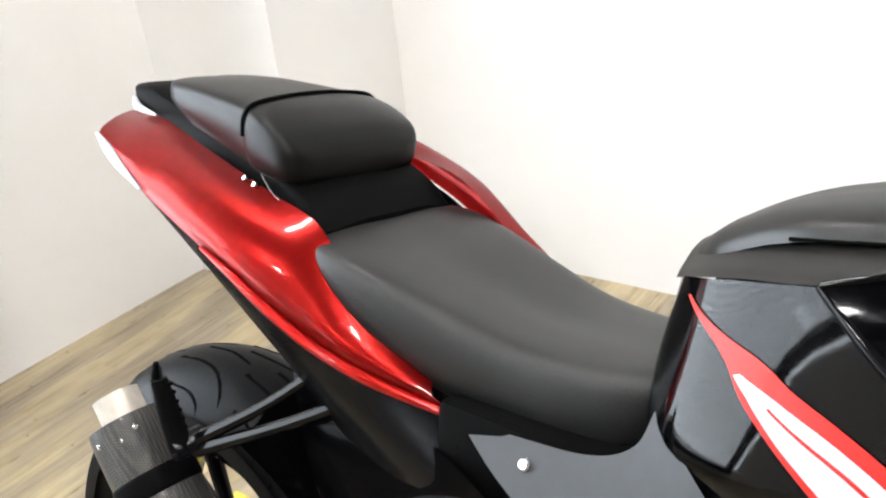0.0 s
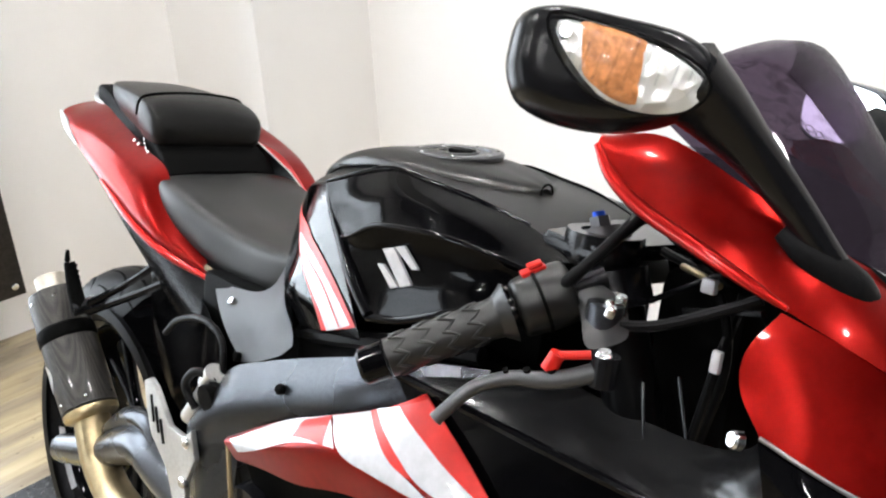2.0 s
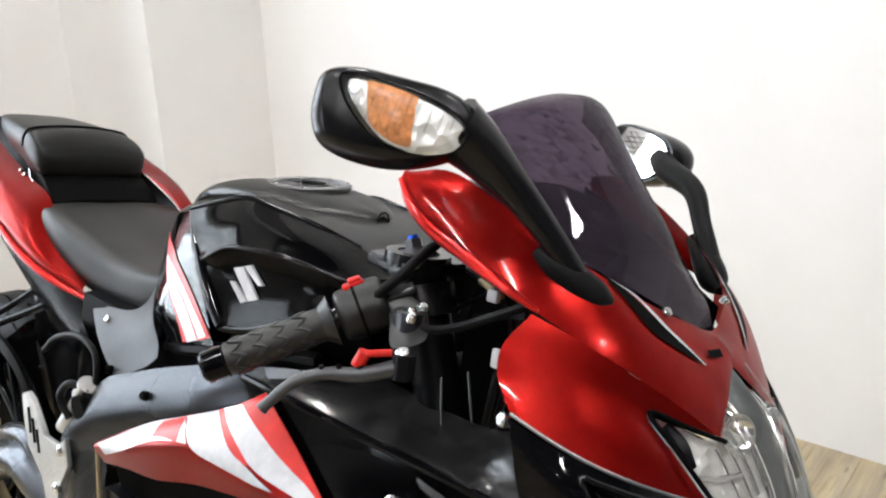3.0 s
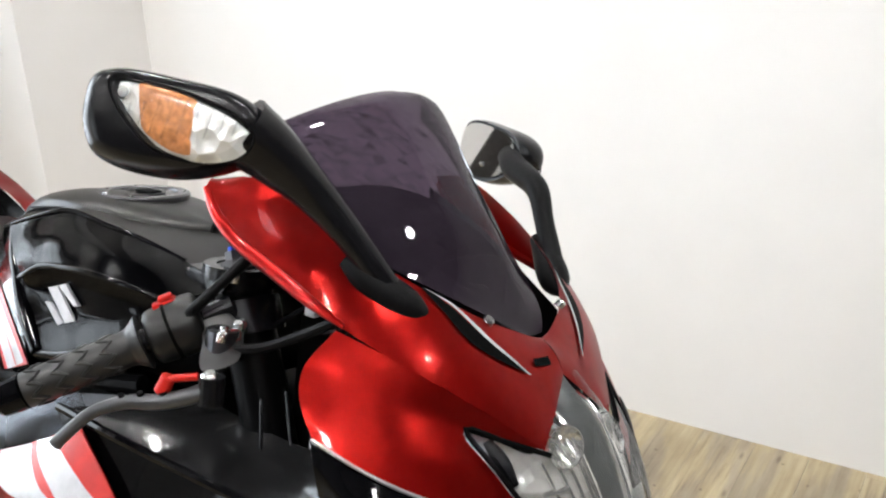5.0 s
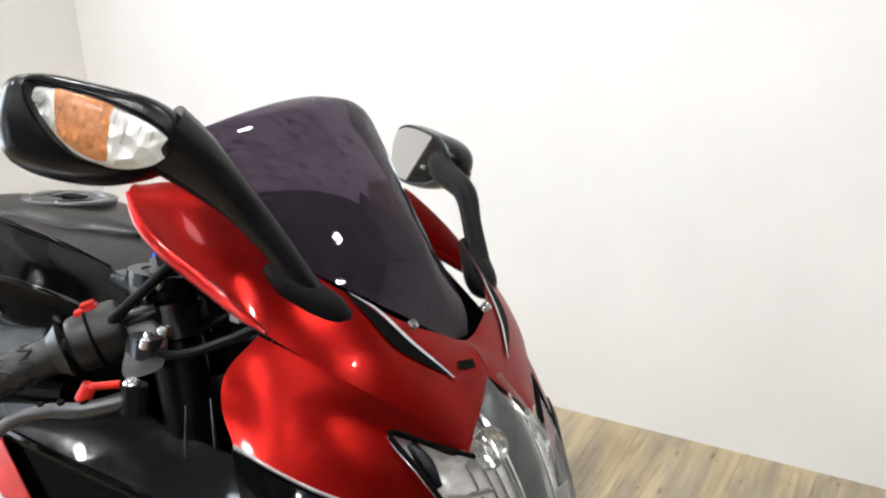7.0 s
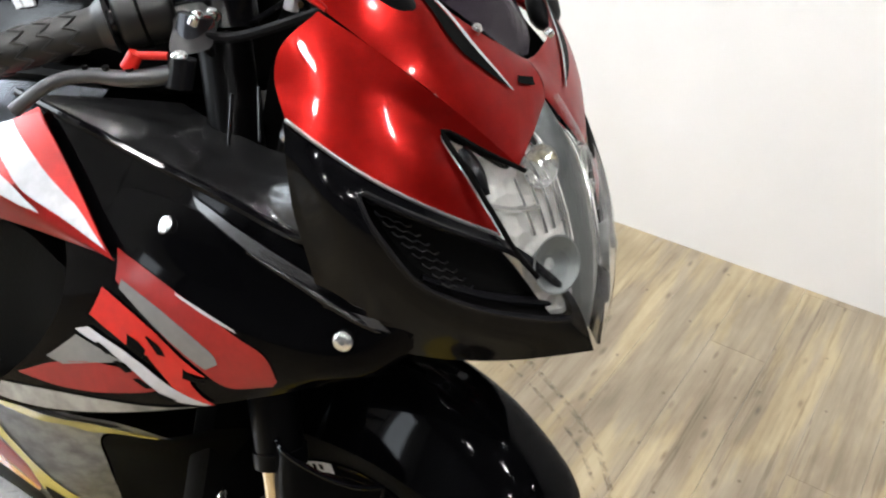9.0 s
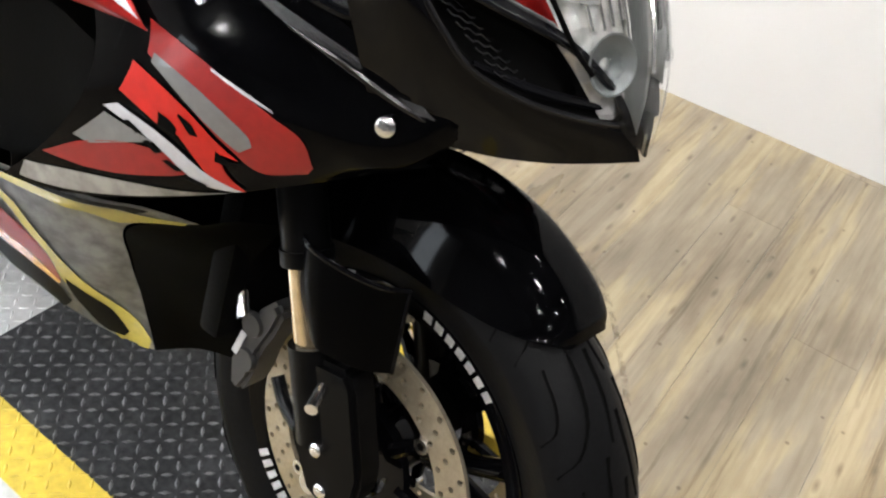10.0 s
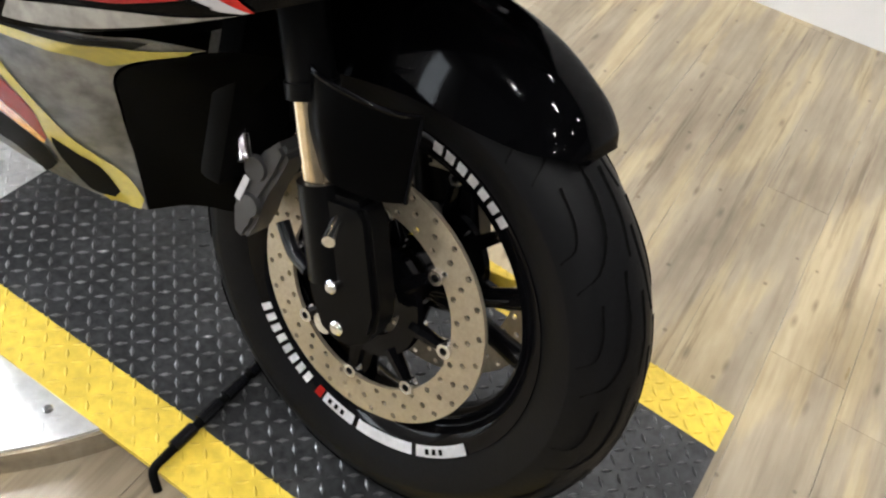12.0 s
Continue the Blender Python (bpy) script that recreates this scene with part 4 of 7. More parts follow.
both("seat_side_cover", side, 0.004, COVER, "dark grey satin side cover below the seat")
bolt("cover_bolt", (-0.799, -0.107, 0.717), (-0.2, -1, 0.5), 0.0055, bike, STEEL, "bright steel bolt")
bolt("cover_bolt", (-0.712, -0.152, 0.675), (0, -1, 0.2), 0.006, bike, MATTE)
# inner mudguard and subframe behind it
inner = Patch([[(-1.12, -0.060, 0.70), (-1.02, -0.075, 0.68), (-0.90, -0.095, 0.69), (-0.77, -0.140, 0.672)],
               [(-1.09, -0.07, 0.62), (-1.00, -0.085, 0.59), (-0.88, -0.105, 0.59), (-0.75, -0.150, 0.60)],
               [(-1.05, -0.07, 0.53), (-0.97, -0.085, 0.50), (-0.86, -0.105, 0.49), (-0.74, -0.14, 0.50)]])
both("inner_mudguard", inner, 0.004, BLACK, "gloss black inner mudguard")
g = []
for a in np.linspace(18, 72, 9):
    r = 0.335
    g.append([tuple(REAR @ Vector((r * math.cos(radians(a)) * 1.0, y * 0.105, (r - 0.05 * abs(y) ** 2) * math.sin(radians(a)) ))) for y in np.linspace(-1, 1, 7)])
bm, _ = grid_bm(g)
bmesh.ops.solidify(bm, geom=bm.faces[:], thickness=0.004)
part("rear_hugger", bm, BLACK, bike, "gloss black rear hugger")

# frame spar
spar = Patch([[(-0.755, -0.165, 0.600), (-0.70, -0.168, 0.665), (-0.62, -0.170, 0.703), (-0.52, -0.175, 0.742), (-0.42, -0.175, 0.775), (-0.30, -0.150, 0.800)],
              [(-0.76, -0.185, 0.575), (-0.69, -0.190, 0.635), (-0.61, -0.192, 0.672), (-0.51, -0.195, 0.712), (-0.42, -0.195, 0.745), (-0.30, -0.165, 0.775)],
              [(-0.755, -0.185, 0.535), (-0.68, -0.190, 0.595), (-0.60, -0.192, 0.635), (-0.50, -0.195, 0.675), (-0.42, -0.195, 0.705), (-0.30, -0.165, 0.735)],
              [(-0.75, -0.165, 0.48), (-0.67, -0.172, 0.545), (-0.59, -0.175, 0.60), (-0.50, -0.178, 0.64), (-0.42, -0.178, 0.67), (-0.30, -0.15, 0.70)]])
both("frame_spar", spar, 0.006, FRAME, "dark anodised alloy frame spar")
pivot = Patch([[(-0.755, -0.165, 0.600), (-0.70, -0.185, 0.60), (-0.65, -0.180, 0.59)], [(-0.775, -0.170, 0.50), (-0.71, -0.188, 0.50), (-0.655, -0.180, 0.50)],
               [(-0.78, -0.165, 0.40), (-0.715, -0.182, 0.39), (-0.66, -0.175, 0.39)], [(-0.77, -0.155, 0.29), (-0.71, -0.170, 0.28), (-0.655, -0.165, 0.28)]])
both("frame_pivot_plate", pivot, 0.006, FRAME, "dark alloy swingarm pivot plate")
bolt("frame_bolt", (-0.553, -0.198, 0.698), (0, -1, 0.2), 0.006, bike, MATTE)
bm = bmesh.new()
cyl(bm, (-0.715, -0.192, 0.625), (-0.715, -0.176, 0.627), 0.017, seg=24)
part("frame_plug", bm, MATTE, bike, "round black frame plug")
# engine and airbox mass under the tank
bm = bmesh.new()
box(bm, (-0.70, -0.13, 0.42), (-0.30, 0.13, 0.60), 0.03)
box(bm, (-0.68, -0.085, 0.27), (-0.34, 0.085, 0.44), 0.02)
eng = part("engine", bm, MATTE, bike, "dark engine block behind the fairing")
for z in (0.47, 0.36):
    bm = bmesh.new()
    cyl(bm, (-0.58, -0.185, z), (-0.58, -0.12, z), 0.075 if z < 0.4 else 0.05, seg=32)
    part("engine_cover", bm, MATTE, eng, "round dark engine cover")
bm = bmesh.new()
box(bm, (-0.16, -0.12, 0.36), (-0.13, 0.12, 0.60), 0.008)
part("radiator", bm, MATTE, bike, "dark radiator behind the front wheel")
bm = bmesh.new()
box(bm, (-0.62, -0.135, 0.58), (-0.20, 0.135, 0.78), 0.02)
# added filler block that darkens the slit behind the side cover
box(bm, (-0.90, -0.095, 0.60), (-0.60, 0.095, 0.735), 0.01)
part("airbox", bm, MATTE, bike, "dark airbox under the tank, with an added filler block behind it")


# ---- tank ----
def mirrored_rows(rows):
    """Rows from the near edge to the middle, carried on to the far edge."""
    return rows + [[(x, -y, z) for x, y, z in r] for r in rows[-2::-1]]


EDGE = [(-0.722, -0.046, 0.876), (-0.690, -0.078, 0.891), (-0.650, -0.104, 0.905), (-0.602, -0.122, 0.917), (-0.550, -0.117, 0.936), (-0.506, -0.108, 0.9485), (-0.450, -0.105, 0.944), (-0.390, -0.099, 0.938), (-0.330, -0.087, 0.925), (-0.281, -0.078, 0.900), (-0.262, -0.070, 0.872)]
CREST = (0.898, 0.918, 0.934, 0.944, 0.949, 0.950, 0.947, 0.942, 0.928, 0.902, 0.874)
top = Patch(mirrored_rows([EDGE, [(x, y * 0.86, z * 0.72 + c * 0.28) for (x, y, z), c in zip(EDGE, CREST)], [(x, y * 0.45, z * 0.2 + c * 0.8) for (x, y, z), c in zip(EDGE, CREST)], [(x, 0.0, c) for (x, y, z), c in zip(EDGE, CREST)]]))
PAD = material("semi_gloss_black_tank_pad", (0.018, 0.017, 0.016), 0.33, bump=0.08, spec=0.8)
tank = part("fuel_tank", top.mesh(0.004), PAD, bike, "black fuel tank, satin above and glossy on its sides")
FOLD = [(-0.530, -0.154, 0.871), (-0.497, -0.166, 0.882), (-0.460, -0.169, 0.900), (-0.415, -0.169, 0.907), (-0.370, -0.167, 0.910), (-0.320, -0.160, 0.907), (-0.275, -0.145, 0.899)]
shoulder = Patch([[(-0.602, -0.122, 0.917), (-0.550, -0.117, 0.936), (-0.506, -0.108, 0.9485), (-0.450, -0.105, 0.944), (-0.390, -0.099, 0.938), (-0.330, -0.087, 0.925), (-0.281, -0.078, 0.900)],
                  [(-0.566, -0.141, 0.893), (-0.525, -0.143, 0.912), (-0.482, -0.143, 0.927), (-0.430, -0.141, 0.929), (-0.377, -0.137, 0.928), (-0.325, -0.128, 0.920), (-0.278, -0.114, 0.903)], FOLD])
flank = Patch([FOLD, [(-0.507, -0.162, 0.856), (-0.478, -0.160, 0.865), (-0.447, -0.162, 0.876), (-0.405, -0.162, 0.884), (-0.362, -0.160, 0.889), (-0.316, -0.153, 0.893), (-0.272, -0.138, 0.892)],
               [(-0.480, -0.168, 0.836), (-0.456, -0.164, 0.840), (-0.430, -0.161, 0.848), (-0.392, -0.161, 0.858), (-0.352, -0.159, 0.868), (-0.311, -0.152, 0.877), (-0.270, -0.134, 0.882)],
               [(-0.442, -0.179, 0.812), (-0.425, -0.178, 0.814), (-0.400, -0.176, 0.823), (-0.370, -0.174, 0.835), (-0.340, -0.171, 0.848), (-0.302, -0.163, 0.864), (-0.268, -0.148, 0.874)]])
sh = part("tank_shoulder", shoulder.mesh(0.004), BLACK, tank, "gloss black upper tank side")
part("tank_shoulder", shoulder.mirrored().mesh(0.004), BLACK, tank, "gloss black upper tank side")
fl = part("tank_flank", flank.mesh(0.004), BLACK, tank, "gloss black hollowed tank flank")
part("tank_flank", flank.mirrored().mesh(0.004), BLACK, tank, "gloss black hollowed tank flank")
for s in (1, -1):
    def edge(name, pts, r, mat=BLACK):
        part(name, tube([(x, y * s, z) for x, y, z in pts], r, 10, 5), mat, tank)

    edge("rounded_edge", EDGE[3:9], [0.002, 0.003, 0.0032, 0.0032, 0.003, 0.002])
    edge("rounded_edge", FOLD, [0.002, 0.003, 0.0034, 0.0034, 0.0034, 0.003, 0.002])
    edge("rear_fold", [(-0.603, -0.119, 0.915), (-0.566, -0.138, 0.891), (-0.525, -0.154, 0.868), (-0.486, -0.167, 0.839), (-0.444, -0.178, 0.813)], [0.003, 0.005, 0.007, 0.008, 0.006])
    edge("lower_edge", [(-0.446, -0.176, 0.810), (-0.40, -0.173, 0.820), (-0.34, -0.168, 0.845), (-0.27, -0.146, 0.872)], 0.005)
bm = bmesh.new()
box(bm, (-0.66, -0.095, 0.79), (-0.29, 0.095, 0.868), 0.02)
part("tank_core", bm, MATTE, tank, "dark inside of the tank shell")
# three flat slanted pieces make the emblem
for poly in (((-0.446, 0.865), (-0.437, 0.866), (-0.416, 0.849), (-0.426, 0.844)), ((-0.439, 0.882), (-0.423, 0.887), (-0.397, 0.855), (-0.413, 0.849)), ((-0.421, 0.888), (-0.409, 0.892), (-0.389, 0.873), (-0.397, 0.871), (-0.413, 0.882))):
    bm = plate([(x - 0.006, z - 0.002) for x, z in poly], 0, -0.003, 0.0)
    bm.transform(Matrix.Translation((0, -0.1625, 0)) @ Matrix(((1, 0, 0, 0), (0.04, 1, -0.10, 0.04 * 0.418 + 0.10 * 0.868), (0, 0, 1, 0), (0, 0, 0, 1))))
    part("emblem", bm, SILVER, fl, "silver angular tank emblem", smooth=False)
# raised satin cover over the tank top, ending in a rounded tongue, with the filler on it
SPINE = ((-0.712, 0.040, 0.905), (-0.690, 0.058, 0.923), (-0.650, 0.074, 0.944), (-0.60, 0.084, 0.958), (-0.55, 0.087, 0.963), (-0.50, 0.084, 0.963), (-0.45, 0.072, 0.960), (-0.415, 0.053, 0.955), (-0.395, 0.032, 0.951), (-0.386, 0.012, 0.947))
spine = Patch([[(x, y * w, z - d) for x, w, z in SPINE] for y, d in ((-1.0, 0.022), (-0.93, 0.011), (-0.70, 0.003), (-0.35, 0.0), (0, 0), (0.35, 0.0), (0.70, 0.003), (0.93, 0.011), (1.0, 0.022))])
part("tank_spine", spine.mesh(0.004), PAD, bike, "satin black tank cover round the filler")
part("spine_seam", tube([spine.at(u, 0.0) + np.array([0.001, -0.001, 0.003]) for u in (0.25, 0.45, 0.6, 0.75, 0.86, 0.94, 1.0)] + [spine.at(1.0, v) + np.array([0.002, 0, 0.004]) for v in (0.3, 0.7)] + [spine.at(u, 1.0) + np.array([0.001, 0.001, 0.004]) for u in (1.0, 0.94, 0.86, 0.75)], 0.0013, 8, 4), MATTE, tank, "dark seam round the cover")
CAP = Matrix.Translation((-0.520, -0.002, 0.9625)) @ Matrix.Rotation(radians(-2), 4, "Y") @ Matrix.Rotation(radians(4), 4, "X") @ Matrix.Rotation(radians(90), 4, "X")
cap = part("filler_cap", lathe([(0.040, -0.004), (0.054, -0.004), (0.055, 0.002), (0.053, 0.004), (0.042, 0.004), (0.040, 0.001)], 48, CAP), CAPRING, bike, "dark alloy ring of the filler cap")
part("lid", lathe([(0.0005, -0.003), (0.040, -0.003), (0.040, 0.0015), (0.036, 0.0022), (0.0005, 0.0022)], 40, CAP), SATIN, cap, "black filler lid")
part("lid_ring", lathe([(0.022, 0.002), (0.026, 0.002), (0.026, 0.0036), (0.022, 0.0036)], 32, CAP), CAPRING, cap)
bm = bmesh.new()
box(bm, (-0.016, -0.008, 0.0), (0.016, 0.008, 0.004), 0.002, CAP @ Matrix.Rotation(radians(-90), 4, "X") @ Matrix.Translation((0.004, 0.004, 0.002)))
part("key_flap", bm, MATTE, cap)
for a in range(0, 360, 51):
    bolt("cap_bolt", CAP @ Vector((0.048 * math.cos(radians(a)), 0.003, 0.048 * math.sin(radians(a)))), CAP.to_3x3() @ Vector((0, 1, 0)), 0.003, cap, h=0.002)
# the red and white graphic on the tank's lower rear
graf = Patch([[(-0.722, -0.036, 0.877), (-0.703, -0.071, 0.887), (-0.655, -0.101, 0.902), (-0.602, -0.120, 0.915)],
              [(-0.728, -0.04, 0.812), (-0.712, -0.08, 0.82), (-0.655, -0.116, 0.842), (-0.552, -0.145, 0.880)],
              [(-0.724, -0.052, 0.764), (-0.704, -0.096, 0.768), (-0.632, -0.135, 0.788), (-0.506, -0.164, 0.840)],
              [(-0.716, -0.066, 0.724), (-0.692, -0.100, 0.728), (-0.600, -0.140, 0.748), (-0.455, -0.176, 0.782)]])
GLOSS = material("polished_black_tank_paint", (0.002, 0.002, 0.0025), 0.10, coat=1.0, bump=0.0, scale=3, spec=0.03)
tg = both("tank_side_panel", graf, 0.003, GLOSS, "black lower tank panel with red and white graphic")
for left, right, mat, lift in (
        ([(0.113, 0.062), (0.475, 0.238), (0.588, 0.425), (0.70, 0.725), (0.715, 0.99)], [(0.14, 0.062), (0.60, 0.238), (0.75, 0.388), (0.875, 0.588), (1.0, 0.938)], BRIGHT_RED, 0.0014),
        ([(0.565, 0.33), (0.62, 0.44), (0.728, 0.738), (0.765, 0.985)], [(0.59, 0.325), (0.705, 0.425), (0.83, 0.60), (0.965, 0.93)], WHITE, 0.0020),
        ([(0.663, 0.44), (0.812, 0.69), (0.872, 0.95)], [(0.67, 0.435), (0.822, 0.683), (0.885, 0.95)], BRIGHT_RED, 0.0026)):
    stripe(tg, graf, [((1 + 2 * u) / 3, v) for u, v in left], [((1 + 2 * u) / 3, v) for u, v in right], mat, side=-1, lift=lift)
# black tube that paints the shade of the gap under the tank
bm = tube([(-0.64, -0.108, 0.725), (-0.59, -0.130, 0.740), (-0.50, -0.145, 0.765), (-0.42, -0.145, 0.785), (-0.33, -0.13, 0.80)], 0.010, 8)
part("tank_gap_shade", bm, RUBBER, bike, "black tube standing in for the shaded gap under the tank")


# ---- front fairing ----
def ruled(top, low, bulge, straight=0, n=18, m=6):
    """A panel spanned between two edge lines, bulged outwards; the last few spans of the lower edge run straight."""
    a = smooth_line(top, m)
    if straight:
        k = len(low) - straight
        b = np.vstack([smooth_line(low[:k], m)] + [np.linspace(low[i], low[i + 1], m + 1)[1:] for i in range(k - 1, len(low) - 1)])
    else:
        b = smooth_line(low, m)
    across = b - a
    along = np.gradient((a + b) / 2, axis=0)
    out = np.cross(across, along)
    out = out / (np.linalg.norm(out, axis=1)[:, None] + 1e-9)
    out = np.where((out @ np.array([1.0, -0.6, 1.0]) < 0)[:, None], -out, out)
    g = [a + across * v + out * bulge * 4 * v * (1 - v) for v in np.linspace(0, 1, n + 1)]
    return Patch([], grid=np.array(g))


nose = ruled([(-0.211, -0.158, 1.028), (-0.16, -0.153, 1.035), (-0.10, -0.144, 1.012), (-0.045, -0.127, 0.984), (0.0, -0.095, 0.960), (0.025, -0.062, 0.943), (0.036, -0.036, 0.934), (0.042, -0.015, 0.927), (0.044, 0.0, 0.924)],
             [(-0.208, -0.170, 1.021), (-0.176, -0.172, 0.988), (-0.11, -0.173, 0.963), (-0.034, -0.174, 0.938), (0.02, -0.146, 0.912), (0.06, -0.104, 0.883), (0.094, -0.062, 0.852), (0.083, -0.030, 0.876), (0.070, 0.0, 0.898)], 0.004, 2)
nz = both("nose_cowl", nose, 0.003, RED, "candy red upper nose cowl")
# rolled lower lip of the cowl arm
for s in (1, -1):
    part("arm_lip", tube([nose.at(u, 0.98) * np.array([1, s, 1]) for u in (0.0, 0.08, 0.16, 0.24, 0.32, 0.375)], [0.003, 0.0055, 0.006, 0.006, 0.005, 0.002], 10, 5), RED, nz)
cheek = Patch([[(-0.034, -0.182, 0.938), (0.0, -0.159, 0.9225), (0.034, -0.132, 0.902), (0.064, -0.098, 0.880), (0.093, -0.0635, 0.853)],
               [(-0.043, -0.203, 0.912), (-0.010, -0.183, 0.905), (0.018, -0.161, 0.892), (0.038, -0.139, 0.880), (0.053, -0.120, 0.8705)],
               [(-0.038, -0.211, 0.888), (0.000, -0.195, 0.876), (0.032, -0.173, 0.862), (0.059, -0.143, 0.850), (0.078, -0.109, 0.840)],
               [(-0.017, -0.216, 0.864), (0.022, -0.199, 0.847), (0.055, -0.172, 0.831), (0.085, -0.130, 0.815), (0.108, -0.089, 0.802)]])
ck = both("cheek_cowl", cheek, 0.003, RED, "candy red headlight cheek panel")
# headlight
lens = Patch([[(0.054, -0.121, 0.872), (0.08, -0.09, 0.86), (0.1, -0.062, 0.85), (0.082, -0.034, 0.872), (0.079, 0.0, 0.905), (0.082, 0.034, 0.872), (0.1, 0.062, 0.85), (0.08, 0.09, 0.86), (0.054, 0.121, 0.872)],
              [(0.08, -0.112, 0.846), (0.102, -0.09, 0.836), (0.118, -0.06, 0.828), (0.116, -0.034, 0.852), (0.112, 0.0, 0.874), (0.116, 0.034, 0.852), (0.118, 0.06, 0.828), (0.102, 0.09, 0.836), (0.08, 0.112, 0.846)],
              [(0.104, -0.102, 0.82), (0.125, -0.084, 0.806), (0.142, -0.056, 0.794), (0.152, -0.03, 0.796), (0.148, 0.0, 0.815), (0.152, 0.03, 0.796), (0.142, 0.056, 0.794), (0.125, 0.084, 0.806), (0.104, 0.102, 0.82)],
              [(0.124, -0.088, 0.794), (0.14, -0.074, 0.78), (0.156, -0.05, 0.765), (0.168, -0.026, 0.755), (0.174, 0.0, 0.745), (0.168, 0.026, 0.755), (0.156, 0.05, 0.765), (0.14, 0.074, 0.78), (0.124, 0.088, 0.794)],
              [(0.14, -0.072, 0.776), (0.152, -0.06, 0.76), (0.164, -0.04, 0.74), (0.174, -0.022, 0.725), (0.18, 0.0, 0.716), (0.174, 0.022, 0.725), (0.164, 0.04, 0.74), (0.152, 0.06, 0.76), (0.14, 0.072, 0.776)]])
hl = part("headlight", lens.mesh(0.002), CLEAR, bike, "clear headlight lens with chrome reflectors")
hl.visible_shadow = False
for side in (1, -1):
    seal = [lens.at(0.0, v) * np.array([1, side, 1]) for v in (1.0, 0.75, 0.5, 0.25, 0.0)] + [lens.at(u, 0.0) * np.array([1, side, 1]) for u in (0.12, 0.25)]
    part("lamp_seal", tube(seal, 0.0022, 8, 4), MATTE, hl, "black seal round the lens")
back = Patch([], grid=lens.g * np.array([1, 0.97, 1]) + np.array([-0.016, 0, -0.004]))
wide = back.g.shape[1]
# the grey middle strip paints the reflection that the lens shows edge-on
for name, a, b, mat, lab in (("reflector", 0.0, 0.40, FACET, "silvered reflector bowl"), ("reflector", 0.60, 1.0, FACET, "silvered reflector bowl"), ("centre_sheen", 0.40, 0.60, LAMPGREY, "grey strip between the lamps, painted for the glancing reflection on the lens")):
    piece = Patch([], grid=back.g[:, int(a * (wide - 1)):int(b * (wide - 1)) + 1])
    part(name, piece.mesh(0.003), mat, hl, lab)
for s in (-1, 1):
    def on(u, v, lift=0.0):
        p = back.at(u if s < 0 else 1 - u, v)
        return Vector(p) + Vector((0.8, s * 0.5, 0.3)).normalized() * lift

    # round dipped lamp low down, upright main lamp above it
    for u, v, r, mat in ((0.29, 0.56, 0.023, LAMPGREY), (0.355, 0.20, 0.017, CHROME)):
        face = Matrix.Translation(on(u, v, 0.004)) @ Vector((0.86, s * 0.40, 0.30)).to_track_quat("Y", "Z").to_matrix().to_4x4()
        bowl = part("lamp_bowl", lathe([(r * 0.2, -0.004), (r * 0.75, 0.001), (r, 0.007), (r * 1.07, 0.007), (r * 0.8, -0.002), (r * 0.2, -0.007)], 28, face), mat, hl, "round lamp bowl")
        bm = bmesh.new()
        bmesh.ops.create_uvsphere(bm, u_segments=14, v_segments=8, radius=r * 0.55, matrix=face @ Matrix.Translation((0, 0.002, 0)))
        part("bulb", bm, CLEAR, bowl, "clear bulb")
    # stepped ribs of the reflector and a dark shade by its corner
    for u in (0.25, 0.305, 0.345, 0.385):
        part("reflector_step", tube([on(u, v, 0.002) for v in (0.08, 0.20, 0.32, 0.42)], 0.0024, 6, 4), CHROME, hl)
    part("reflector_step", tube([on(u, v, 0.003) for u, v in ((0.10, 0.36), (0.20, 0.30), (0.30, 0.32))], 0.003, 6, 4), CHROME, hl)
    part("lamp_shade", tube([on(u, v, 0.003) for u, v in ((0.085, 0.02), (0.095, 0.16), (0.10, 0.30))], [0.004, 0.007, 0.003], 8, 4), SATIN, hl, "dark corner shade")
    part("lamp_edge", tube([on(0.405, v, 0.004) for v in (0.02, 0.2, 0.4, 0.55, 0.62)], 0.0026, 8, 4), CHROME, hl, "bright edge of the lamp")
# windscreen
# crest x and z, half widths on the two sides, edge x and z, roundness of the two sides, tilt
STATIONS = ((-0.166, 1.119, 0.135, 0.119, -0.205, 1.080, 1.70, 2.31, 0.110), (-0.135, 1.116, 0.135, 0.118, -0.178, 1.062, 1.80, 2.63, 0.104), (-0.096, 1.084, 0.132, 0.111, -0.143, 1.036, 1.90, 2.11, 0.081), (-0.058, 1.044, 0.126, 0.103, -0.100, 1.008, 2.00, 1.66, 0.048), (-0.023, 1.010, 0.112, 0.081, -0.055, 0.984, 2.00, 1.45, 0.025), (0.005, 0.970, 0.085, 0.051, -0.008, 0.962, 2.00, 1.45, 0.001), (0.028, 0.940, 0.050, 0.028, 0.024, 0.942, 2.00, 1.69, -0.010), (0.035, 0.924, 0.018, 0.011, 0.038, 0.927, 2.00, 1.79, -0.008))


def screen_row(x, z, wide, slim, ex, ez, q, p, tilt):
    row = []
    for k in (-1, -0.85, -0.6, -0.3, 0, 0.3, 0.6, 0.85, 1):
        y, f = (wide if k < 0 else slim) * k, 1 - abs(k) ** (q if k < 0 else p)
        row.append((ex + (x - ex) * f, y, ez + (z - ez) * f + tilt * y))
    return row


